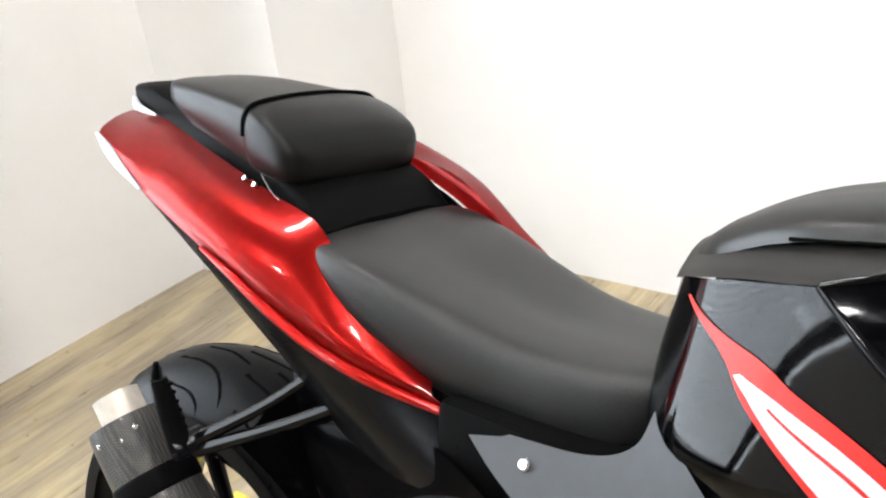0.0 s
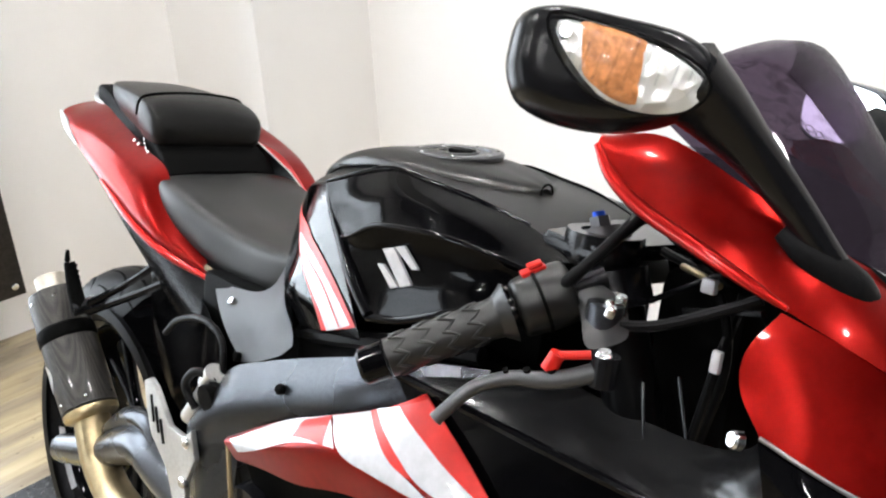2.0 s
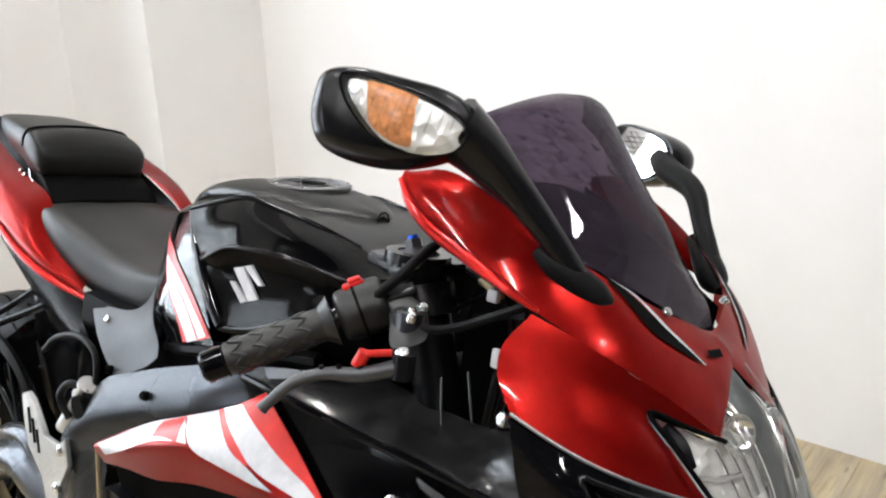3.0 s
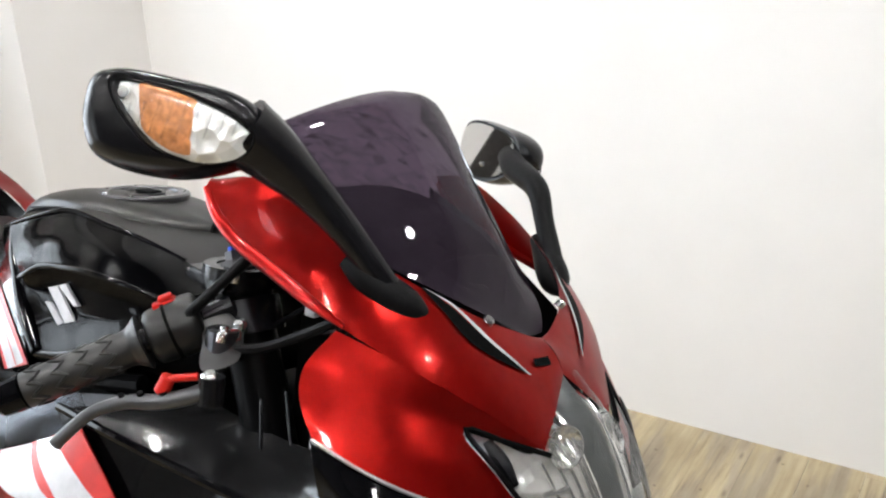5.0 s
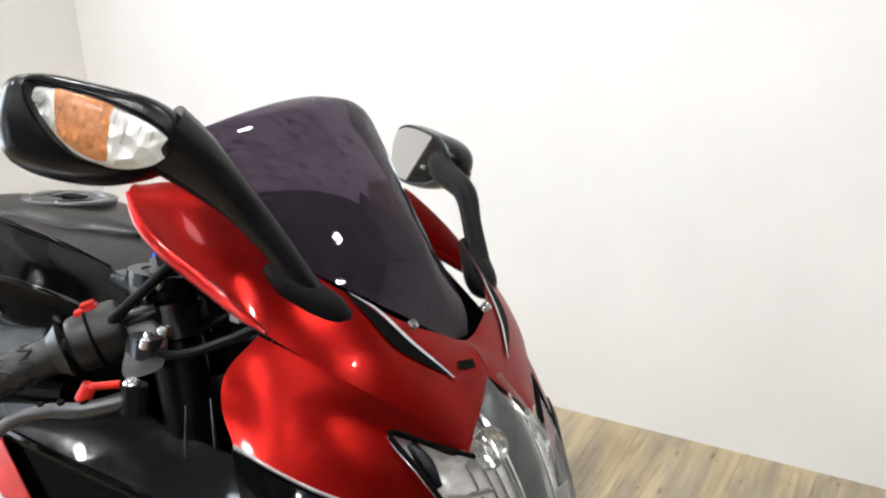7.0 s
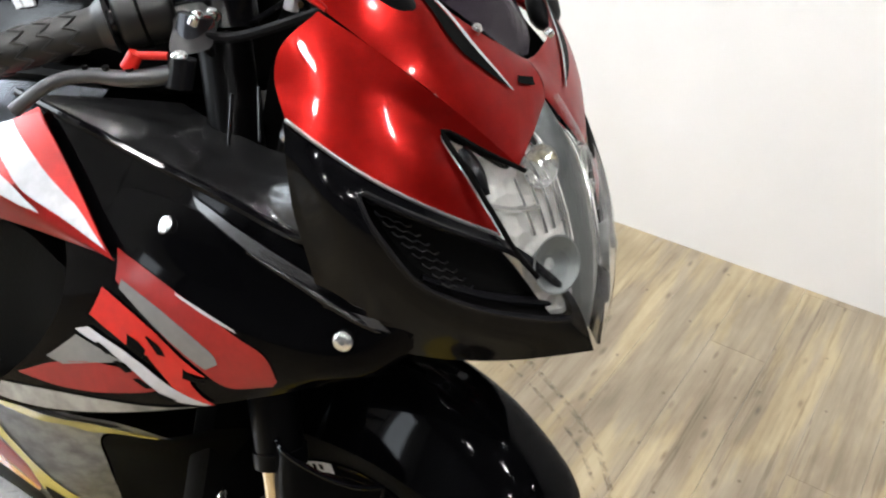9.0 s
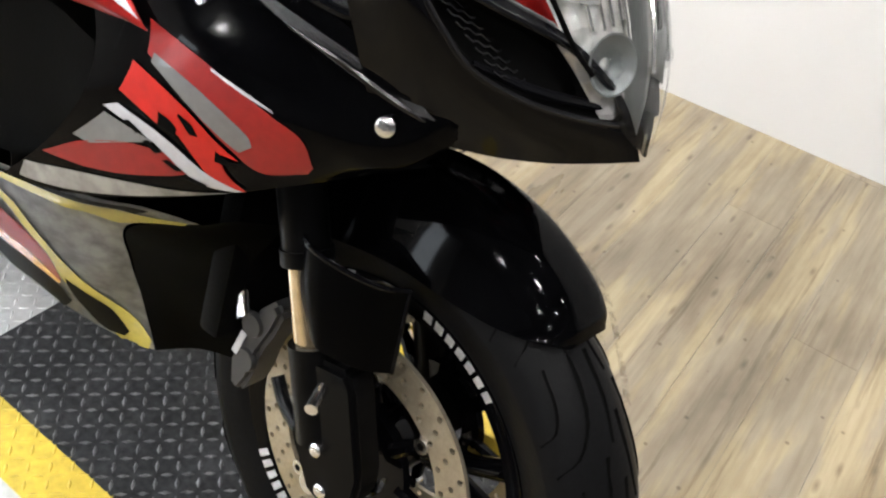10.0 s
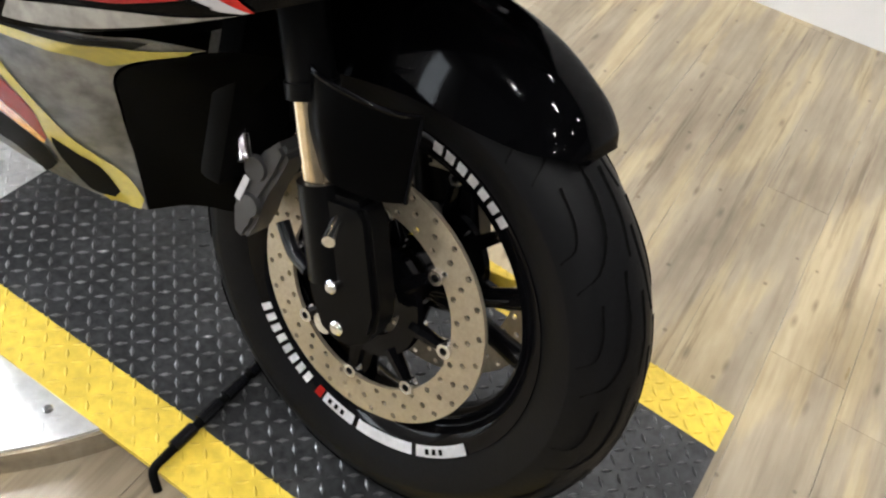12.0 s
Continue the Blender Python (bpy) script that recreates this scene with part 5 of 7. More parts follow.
ws = Patch([screen_row(*st) for st in STATIONS], 4, 5)
wsc = part("windscreen", ws.mesh(0.003), TINT, bike, "dark smoke-tinted windscreen")
for s in (-1, 1):
    bolt("screen_screw", (0.026, s * 0.062, 0.943), (0.5, s * 0.4, 1), 0.0048, bike, STEEL, "bright screen screw")
    # dark pinstripe wedge running from the mirror foot towards the nose
    pn = nose if s < 0 else nose.mirrored()
    part("cowl_stripe", pn.decal([(0.455, 0.02), (0.506, 0.175), (0.588, 0.40), (0.738, 0.406)], [(0.465, 0.0), (0.525, 0.062), (0.619, 0.25), (0.744, 0.381)], s, 0.0016), MATTE, nz, "dark wedge stripe")
    part("cowl_line", pn.decal([(0.46, 0.0), (0.525, 0.05), (0.619, 0.258), (0.744, 0.406)], [(0.475, 0.0), (0.528, 0.02), (0.628, 0.228), (0.754, 0.40)], s, 0.0020), SILVER, nz, "thin silver line")
# blacked-out maker's name on the nose
bm = nose.decal([(0.80, 0.28), (0.86, 0.31), (0.92, 0.36)], [(0.795, 0.35), (0.86, 0.42), (0.92, 0.50)], -1.0, 0.0018)
part("name_bar", bm, MATTE, nz, "small black name bar")

# black lower nose with the ram-air ducts
duct = Patch([[(-0.017, -0.216, 0.861), (0.022, -0.200, 0.844), (0.055, -0.173, 0.828), (0.085, -0.131, 0.812), (0.100, -0.108, 0.805), (0.110, -0.090, 0.799)],
              [(-0.010, -0.213, 0.835), (0.035, -0.204, 0.818), (0.072, -0.172, 0.803), (0.103, -0.130, 0.792), (0.120, -0.095, 0.786), (0.130, -0.064, 0.784)],
              [(-0.002, -0.206, 0.800), (0.048, -0.192, 0.785), (0.088, -0.157, 0.770), (0.118, -0.115, 0.762), (0.138, -0.074, 0.761), (0.150, -0.036, 0.762)],
              [(0.010, -0.192, 0.760), (0.058, -0.172, 0.745), (0.098, -0.138, 0.735), (0.130, -0.096, 0.732), (0.152, -0.057, 0.734), (0.167, -0.022, 0.738)],
              [(0.022, -0.168, 0.705), (0.060, -0.145, 0.698), (0.098, -0.113, 0.697), (0.130, -0.078, 0.700), (0.155, -0.043, 0.705), (0.178, -0.008, 0.711)]], 8, 8)
MOUTH = ((0.27, 0.14), (0.34, 0.09), (0.55, 0.08), (0.76, 0.09), (0.92, 0.16), (0.97, 0.38), (0.975, 0.60), (0.94, 0.72), (0.70, 0.66), (0.44, 0.57), (0.34, 0.46))


def inside(u, v, poly):
    c = False
    for (a, b), (p, q) in zip(poly, poly[1:] + poly[:1]):
        if (b > v) != (q > v) and u < (p - a) * (v - b) / (q - b) + a:
            c = not c
    return c


def duct_panel(p, s):
    """The lower nose with its ram-air mouth cut out, a dark box behind it, a lip and a bent mesh."""
    h, w = p.g.shape[:2]
    bm, vs = grid_bm(p.g)
    bm.faces.ensure_lookup_table()
    gone = [f for k, f in enumerate(bm.faces) if inside((k % (w - 1) + 0.5) / (w - 1), (k // (w - 1) + 0.5) / (h - 1), list(MOUTH))]
    bmesh.ops.delete(bm, geom=gone, context="FACES")
    bmesh.ops.solidify(bm, geom=bm.faces[:], thickness=0.003)
    ob = part("duct_cowl", bm, BLACK, bike, "gloss black lower nose with a ram-air duct")
    n = p.normal(0.6, 0.35)
    n = n * (1 if n[1] * s > 0 else -1)
    ring = [p.at(u, v) for u, v in closed_line([(*m, 0) for m in MOUTH], 4)[:, :2]]
    mid_p = np.mean(ring, axis=0)
    wide = [q + (q - mid_p) * 0.03 - n * 0.001 for q in ring]
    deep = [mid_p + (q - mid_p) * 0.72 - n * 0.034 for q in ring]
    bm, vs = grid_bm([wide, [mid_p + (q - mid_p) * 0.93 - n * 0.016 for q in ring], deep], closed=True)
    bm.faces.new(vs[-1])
    # shallow box; its near-black colour carries the shade of the deep duct
    part("duct_mouth", bm, DUCTSHADE, ob, "shallow box coloured near-black for the shade of the deep duct")
    part("duct_lip", tube([q + n * 0.001 for q in ring[::2]] + [ring[0] + n * 0.001, ring[2] + n * 0.001], 0.0030, 8, 3), SATIN, ob, "raised duct lip")
    for k in range(9):
        v = 0.13 + 0.045 * k
        line = [p.at(0.31 + 0.020 * k + 0.024 * j, v + (0.018 if j % 2 else 0.0)) - n * (0.004 + 0.0025 * j) for j in range(7)]
        part("mesh_wire", tube(line, 0.0011, 6, 2), SATIN, ob, "bent mesh wire")
    part("duct_fin", tube([p.at(u, v) - n * 0.012 for u, v in ((0.42, 0.50), (0.62, 0.54), (0.84, 0.60), (0.95, 0.64))], [0.003, 0.004, 0.004, 0.002], 8, 4), SATIN, ob)


DUCTSHADE = material("duct_shade_black", (0.003, 0.003, 0.003), 0.7, spec=0.1)
duct_panel(duct, -1)
duct_panel(duct.mirrored(), 1)

# side fairing: black upper, graphics below
fair = Patch([[(-0.3693, -0.1934, 0.7724), (-0.2781, -0.2, 0.7757), (-0.1863, -0.1942, 0.7718), (-0.094, -0.1861, 0.7677), (-0.0092, -0.1808, 0.7619), (0.0488, -0.1638, 0.7361), (0.0917, -0.1444, 0.7168)],
              [(-0.301, -0.2147, 0.7304), (-0.2205, -0.2141, 0.7301), (-0.1398, -0.2075, 0.7297), (-0.0588, -0.1978, 0.7192), (0.013, -0.1831, 0.7105), (0.0558, -0.1658, 0.7022), (0.0837, -0.1429, 0.6957)],
              [(-0.23, -0.228, 0.675), (-0.17, -0.224, 0.69), (-0.1, -0.218, 0.685), (-0.04, -0.205, 0.68), (0.02, -0.185, 0.682), (0.055, -0.165, 0.682), (0.075, -0.145, 0.68)],
              [(-0.245, -0.236, 0.595), (-0.17, -0.226, 0.635), (-0.11, -0.217, 0.64), (-0.05, -0.203, 0.648), (0.01, -0.186, 0.66), (0.045, -0.165, 0.668), (0.065, -0.145, 0.672)],
              [(-0.345, -0.232, 0.47), (-0.246, -0.226, 0.503), (-0.164, -0.212, 0.536), (-0.092, -0.196, 0.575), (-0.018, -0.176, 0.622), (0.057, -0.155, 0.668), (0.07, -0.14, 0.675)]], fair=(3, 3))
fr = both("side_fairing", fair, 0.003, BLACK, "gloss black side fairing with red and grey graphics")


for left, right, mat, lift in (
        ([(0.188, 0.425), (0.338, 0.5), (0.488, 0.588), (0.575, 0.65), (0.644, 0.838)], [(0.169, 0.562), (0.288, 0.681), (0.438, 0.806), (0.55, 0.9), (0.644, 0.894)], DULLRED, 0.0014),
        ([(0.188, 0.55), (0.319, 0.625), (0.444, 0.719), (0.481, 0.775)], [(0.181, 0.588), (0.288, 0.681), (0.419, 0.781), (0.462, 0.812)], GREY, 0.0018),
        ([(0.131, 0.6), (0.288, 0.7), (0.395, 0.785), (0.475, 0.85)], [(0.112, 0.70), (0.20, 0.748), (0.27, 0.785), (0.31, 0.795)], BRIGHT_RED, 0.0018),
        ([(0.30, 0.785), (0.38, 0.86), (0.45, 0.93), (0.525, 0.99)], [(0.365, 0.775), (0.42, 0.835), (0.47, 0.905), (0.545, 0.992)], BRIGHT_RED, 0.0020),
        ([(0.235, 0.735), (0.27, 0.752), (0.30, 0.775)], [(0.25, 0.775), (0.285, 0.79), (0.305, 0.80)], MATTE, 0.0024),
        ([(0.285, 0.725), (0.325, 0.750), (0.355, 0.785)], [(0.285, 0.735), (0.315, 0.765), (0.335, 0.785)], MATTE, 0.0024),
        ([(0.41, 0.82), (0.45, 0.85), (0.478, 0.862)], [(0.425, 0.86), (0.455, 0.872), (0.482, 0.872)], MATTE, 0.0024),
        ([(0.088, 0.75), (0.269, 0.831), (0.431, 0.944), (0.525, 0.99)], [(0.125, 0.738), (0.288, 0.812), (0.444, 0.919), (0.538, 0.99)], WHITE, 0.0024),
        ([(0.019, 0.906), (0.088, 0.862), (0.2, 0.844), (0.312, 0.856)], [(0.156, 0.925), (0.262, 0.931), (0.363, 0.925), (0.394, 0.913)], DULLRED, 0.0016),
        ([(0.056, 0.844), (0.1, 0.769)], [(0.119, 0.862), (0.269, 0.831)], GREY, 0.0016),
        ([(0.006, 0.945), (0.131, 0.940), (0.281, 0.952), (0.456, 0.985)], [(0.038, 0.985), (0.206, 0.99), (0.369, 0.992), (0.519, 0.995)], DUSTGREY, 0.0016),
        ([(0.338, 0.5), (0.413, 0.525), (0.488, 0.55)], [(0.338, 0.513), (0.413, 0.544), (0.494, 0.562)], SILVER, 0.003)):
    stripe(fr, fair, left, right, mat, side=-1, lift=lift)
# writing on the white strip, not legible
for k in range(4):
    v = 0.79 + 0.048 * k
    u = 0.165 + 0.075 * k
    stripe(fr, fair, [(u, v - 0.008), (u + 0.05, v + 0.022)], [(u + 0.012, v - 0.012), (u + 0.062, v + 0.016)], MATTE, name="letter_bar", side=-1, lift=0.0030, n=4)
for p, n in (((-0.136, -0.206, 0.735), (-0.1, -1, 0.5)), ((0.045, -0.179, 0.704), (0.4, -1, 0.1))):
    bolt("fairing_bolt", p, n, 0.0080, bike, STEEL, "bright button-head fairing bolt", h=0.003)
bolt("fairing_bolt", (-0.052, -0.172, 0.838), (-0.6, -1, 0.2), 0.007, bike, STEEL)
# inner trough between bars and fairing
trough = Patch([[(-0.3743, -0.1914, 0.7756), (-0.2781, -0.1989, 0.7799), (-0.1863, -0.1931, 0.7759), (-0.094, -0.1861, 0.7719), (-0.0133, -0.1798, 0.7672)],
                [(-0.3492, -0.177, 0.7818), (-0.2584, -0.181, 0.7854), (-0.1772, -0.177, 0.7798), (-0.0958, -0.1698, 0.7741), (-0.023, -0.1705, 0.7775)],
                [(-0.29, -0.15, 0.798), (-0.22, -0.155, 0.796), (-0.15, -0.155, 0.788), (-0.08, -0.152, 0.785), (-0.022, -0.18, 0.822)],
                [(-0.26, -0.11, 0.8), (-0.2, -0.115, 0.8), (-0.14, -0.118, 0.8), (-0.07, -0.125, 0.81), (-0.033, -0.18, 0.855)]], fair=(3, 2))
both("inner_trough", trough, 0.003, TROUGH, "satin black inner fairing panel")
line = [(-0.3744, -0.1934, 0.7766), (-0.2782, -0.201, 0.7799), (-0.1864, -0.1952, 0.7759), (-0.0941, -0.1881, 0.7719), (-0.0134, -0.1819, 0.7672), (0.001, -0.1804, 0.7785)]
part("fairing_lip", tube(line, 0.0045, 8, 5), BLACK, bike, "gloss black fairing lip")
# raised strip in lighter satin: the sheen of an upturned facet, painted on
stripe(fr, fair, [(0.438, 0.038), (0.538, 0.062), (0.669, 0.069), (0.819, 0.062), (0.90, 0.08)], [(0.444, 0.069), (0.544, 0.112), (0.675, 0.144), (0.806, 0.144), (0.90, 0.09)], TROUGH, name="facet_sheen", label="lighter satin strip painted for the sheen on an upturned facet", side=-1, lift=0.0030)
crease = [(-0.0476, -0.2004, 0.7454), (0.0031, -0.1915, 0.7371), (0.0437, -0.1732, 0.7228), (0.0845, -0.1408, 0.7066)]
part("fairing_crease", tube(crease, [0.001, 0.003, 0.0035, 0.001], 8, 5), SATIN, fr, "raised crease along the fairing")
part("cheek_trim", tube([cheek.at(u, 1.0) for u in (0.0, 0.2, 0.4, 0.6, 0.8, 0.98)], 0.0015, 8, 4), DUSTGREY, ck, "thin grey trim line")

# red and white side wing above the vent
wing = Patch([[(-0.637, -0.205, 0.610), (-0.538, -0.207, 0.668), (-0.447, -0.210, 0.712), (-0.380, -0.210, 0.743), (-0.345, -0.208, 0.764), (-0.326, -0.203, 0.778)],
              [(-0.635, -0.209, 0.609), (-0.539, -0.219, 0.656), (-0.453, -0.226, 0.697), (-0.384, -0.228, 0.723), (-0.317, -0.228, 0.737), (-0.247, -0.2185, 0.743)],
              [(-0.631, -0.212, 0.605), (-0.540, -0.226, 0.639), (-0.460, -0.236, 0.676), (-0.390, -0.239, 0.697), (-0.290, -0.2405, 0.705), (-0.170, -0.232, 0.700)],
              [(-0.612, -0.208, 0.592), (-0.545, -0.218, 0.612), (-0.470, -0.227, 0.630), (-0.390, -0.231, 0.657), (-0.280, -0.236, 0.682), (-0.165, -0.230, 0.697)]])
wg = both("side_wing", wing, 0.003, RED, "red and white fairing wing")
for left, right, mat, lift in (
        ([(0.031, 0.425), (0.206, 0.056), (0.406, 0.044)], [(0.069, 0.788), (0.3, 0.588), (0.562, 0.6)], WHITE, 0.0016),
        ([(0.338, 0.475), (0.319, 0.094)], [(0.513, 0.606), (0.419, 0.062)], BRIGHT_RED, 0.0019),
        ([(0.425, 0.069), (0.531, 0.456), (0.606, 0.65), (0.706, 0.694), (0.806, 0.706)], [(0.581, 0.031), (0.675, 0.306), (0.738, 0.494), (0.788, 0.562), (0.856, 0.669)], WHITE, 0.0022),
        ([(0.581, 0.031), (0.675, 0.306), (0.738, 0.494), (0.788, 0.562)], [(0.612, 0.019), (0.712, 0.281), (0.769, 0.438), (0.812, 0.531)], BRIGHT_RED, 0.0025),
        ([(0.612, 0.019), (0.712, 0.281), (0.769, 0.438), (0.825, 0.569), (0.925, 0.606), (1.0, 0.656)], [(0.763, 0.038), (0.856, 0.25), (0.906, 0.381), (0.944, 0.45), (0.975, 0.506), (1.0, 0.663)], WHITE, 0.0028),
        ([(0.763, 0.038), (0.856, 0.25), (0.906, 0.381), (0.944, 0.45), (0.975, 0.506), (1.0, 0.663)], [(1.0, 0.031), (1.0, 0.175), (1.0, 0.319), (1.0, 0.425), (1.0, 0.519), (1.0, 0.669)], BRIGHT_RED, 0.0031)):
    stripe(wg, wing, left, right, mat, side=-1, lift=lift)

# lower fairing
low = Patch([[(-0.48, -0.220, 0.450), (-0.379, -0.217, 0.466), (-0.24, -0.213, 0.500), (-0.162, -0.213, 0.530), (-0.089, -0.212, 0.552)],
             [(-0.49, -0.208, 0.405), (-0.41, -0.204, 0.415), (-0.33, -0.190, 0.430), (-0.28, -0.172, 0.444), (-0.245, -0.158, 0.449)],
             [(-0.51, -0.185, 0.340), (-0.43, -0.178, 0.342), (-0.35, -0.162, 0.352), (-0.30, -0.142, 0.365), (-0.272, -0.122, 0.375)],
             [(-0.535, -0.140, 0.265), (-0.46, -0.135, 0.265), (-0.38, -0.122, 0.272), (-0.32, -0.103, 0.284), (-0.280, -0.085, 0.297)],
             [(-0.565, -0.090, 0.205), (-0.47, -0.086, 0.204), (-0.38, -0.077, 0.207), (-0.325, -0.068, 0.213), (-0.280, -0.060, 0.222)]])
lw = both("lower_fairing", low, 0.003, DUSTGREY, "scuffed silver-grey lower fairing with yellow edging")
for left, right, mat, lift in (
        ([(0.05, 0.04), (0.219, 0.056), (0.338, 0.062), (0.488, 0.081), (0.80, 0.09), (0.97, 0.01)], [(0.05, 0.07), (0.25, 0.106), (0.4, 0.138), (0.594, 0.188), (0.93, 0.225), (1.0, 0.044)], OLIVE, 0.0018),
        ([(0.10, 0.03), (0.338, 0.03), (0.55, 0.025), (0.80, 0.015)], [(0.20, 0.05), (0.338, 0.062), (0.52, 0.081), (0.82, 0.085)], MATTE, 0.0016),
        ([(0.15, 0.12), (0.331, 0.244), (0.431, 0.375), (0.513, 0.481), (0.638, 0.625), (0.744, 0.706), (0.906, 0.812), (1.0, 0.938)], [(0.12, 0.14), (0.312, 0.281), (0.394, 0.394), (0.475, 0.506), (0.519, 0.644), (0.594, 0.775), (0.719, 1.0), (0.956, 1.0)], OLIVE, 0.0018),
        ([(0.10, 0.16), (0.294, 0.331), (0.388, 0.406), (0.469, 0.506), (0.513, 0.650)], [(0.05, 0.25), (0.262, 0.456), (0.350, 0.506), (0.419, 0.562), (0.500, 0.675)], DULLRED, 0.0018),
        ([(0.05, 0.25), (0.262, 0.456), (0.375, 0.525), (0.506, 0.669)], [(0.05, 0.30), (0.244, 0.513), (0.350, 0.581), (0.494, 0.694)], AMBER, 0.0020),
        ([(0.05, 0.30), (0.244, 0.525), (0.350, 0.588), (0.488, 0.706), (0.513, 0.812)], [(0.02, 0.5), (0.188, 0.675), (0.244, 0.763), (0.331, 0.825), (0.350, 1.0)], MATTE, 0.0018),
        ([(0.538, 0.631), (0.650, 0.712), (0.756, 0.781), (0.831, 0.913)], [(0.538, 0.675), (0.569, 0.825), (0.612, 0.956), (0.769, 0.962)], MATTE, 0.0023)):
    stripe(lw, low, left, right, mat, side=-1, lift=lift)
# vent walls behind the grey panel
ventw = Patch([[(-0.089, -0.209, 0.550), (-0.10, -0.16, 0.535), (-0.09, -0.10, 0.52)], [(-0.243, -0.156, 0.447), (-0.19, -0.125, 0.44), (-0.14, -0.09, 0.43)], [(-0.270, -0.120, 0.375), (-0.22, -0.095, 0.365), (-0.16, -0.07, 0.36)], [(-0.278, -0.060, 0.223), (-0.23, -0.04, 0.25), (-0.17, -0.03, 0.27)]])
both("vent_wall", ventw, 0.003, MATTE, "black inner vent wall")
vent2 = Patch([[(-0.62, -0.19, 0.585), (-0.46, -0.205, 0.625), (-0.33, -0.215, 0.66), (-0.24, -0.222, 0.655)], [(-0.60, -0.17, 0.50), (-0.46, -0.18, 0.52), (-0.34, -0.19, 0.54), (-0.27, -0.20, 0.55)], [(-0.58, -0.17, 0.42), (-0.48, -0.18, 0.44), (-0.40, -0.185, 0.46), (-0.33, -0.19, 0.50)]])
both("vent_panel", vent2, 0.003, MATTE, "black inner panel behind the side vent")


# ---- mirrors ----
def mirror(s):
    def q(x, y, z):
        return (x, s * y, z)

    c = Vector((-0.137, 0.252, 1.077))
    out, upv, fwd, deep = Vector((-0.78, 0.62, 0.02)).normalized(), Vector((-0.10, -0.10, 1.0)).normalized(), Vector((0.55, 0.72, 0.30)).normalized(), 1.0
    far = Vector((0, 0, 0))
    if s > 0:
        # the far mirror is turned in a little
        far = Vector((-0.042, 0.010, -0.020))
        c = c + far
        out, fwd, upv, deep = Vector((-0.90, 0.42, 0.02)).normalized(), Vector((0.42, 0.88, -0.10)).normalized(), Vector((0.03, 0.11, 1.0)).normalized(), 1.25
    rings = []
    # from the rear edge to the front crown; oval outlines across the shell
    for d, k in ((0.0, 0.74), (0.012, 0.77), (0.026, 0.72), (0.034, 0.60), (0.037, 0.34)):
        ring = []
        for (u, v) in ((-0.100, 0.010), (-0.092, 0.040), (-0.060, 0.050), (-0.01, 0.047), (0.045, 0.040), (0.075, 0.022), (0.078, -0.005), (0.050, -0.030), (0.0, -0.046), (-0.05, -0.046), (-0.085, -0.035), (-0.098, -0.014)):
            ring.append(q(*(c - out * u * k + upv * v * k + fwd * (d * deep - 0.02))))
        rings.append(ring)
    shell = part("mirror_shell", loft(rings, 4, 4), SATIN, bike, "satin black mirror with built-in turn signal")
    # glass on the rear face
    bm = bmesh.new()
    ring = closed_line([(-0.094, 0.010, 0), (-0.086, 0.036, 0), (-0.055, 0.045, 0), (0.0, 0.042, 0), (0.055, 0.030, 0), (0.070, 0.0, 0), (0.045, -0.026, 0), (0.0, -0.040, 0), (-0.05, -0.040, 0), (-0.085, -0.025, 0)], 4)
    faces = [bm.faces.new([bm.verts.new(q(*(c - out * u * 0.74 + upv * v * 0.74 - fwd * dd))) for u, v, _ in ring]) for dd in (0.0212, 0.0232)]
    bmesh.ops.bridge_loops(bm, edges=bm.edges[:])
    part("mirror_glass", bm, MIRROR, shell, "silvered mirror glass", smooth=False)
    # stalk
    path = [q(-0.112 + far.x, 0.222 + far.y, 1.080 + far.z), q(-0.100 + far.x * 0.7, 0.200 + far.y * 0.7, 1.064 + far.z * 0.7), q(-0.078, 0.172, 1.035), q(-0.052, 0.152, 1.003), q(-0.030, 0.136, 0.972), q(-0.022, 0.128, 0.960)]
    part("mirror_stalk", tube(path, [0.028, 0.024, 0.0165, 0.0125, 0.0115, 0.0115] if s < 0 else [0.014, 0.015, 0.0125, 0.0105, 0.0115, 0.0115], 14, 5), SATIN if s < 0 else RUBBER, shell, "satin black mirror stalk")
    foot = [q(-0.060, 0.150, 0.985), q(-0.040, 0.142, 0.972), q(-0.015, 0.122, 0.952), q(0.002, 0.108, 0.943)]
    part("mirror_foot", tube(foot, [0.006, 0.014, 0.016, 0.005], 14, 5), RUBBER, shell, "black rubber mirror foot")
    # turn signal on the front face
    lensring = [(-0.054, 0.025), (-0.026, 0.024), (0.009, 0.018), (0.039, 0.006), (0.048, -0.007), (0.037, -0.022), (0.011, -0.028), (-0.022, -0.022), (-0.048, 0.003)]
    for name, mat, k, lift, lab in (("signal_reflector", FACET, 0.97, 0.013, "pale silver signal reflector"), ("signal_lens", CLEAR, 1.0, 0.019, "clear signal lens")):
        rings = []
        for kk, dd in ((1.0, 0.0), (0.82, 0.006), (0.45, 0.009)):
            rings.append([q(*(c - out * (u * kk * k + 0.004) + upv * (v * kk * k) + fwd * (lift + dd))) for u, v in lensring])
        o = part(name, loft(rings, 3, 4), mat, shell, lab)
        if mat == CLEAR:
            o.visible_shadow = False
    # amber cover across the middle of the lamp, with clear ribs over it
    amber = ((-0.036, 0.021), (-0.022, 0.022), (-0.004, 0.019), (0.008, 0.014), (0.010, -0.004), (0.006, -0.022), (-0.006, -0.023), (-0.020, -0.017), (-0.032, -0.006))
    bm = loft([[q(*(c - out * ((u + 0.013) * kk - 0.013 + 0.004) + upv * (v * kk) + fwd * (0.0185 + dd))) for u, v in amber] for kk, dd in ((1.0, 0.0), (0.8, 0.0035), (0.4, 0.005))], 3, 4)
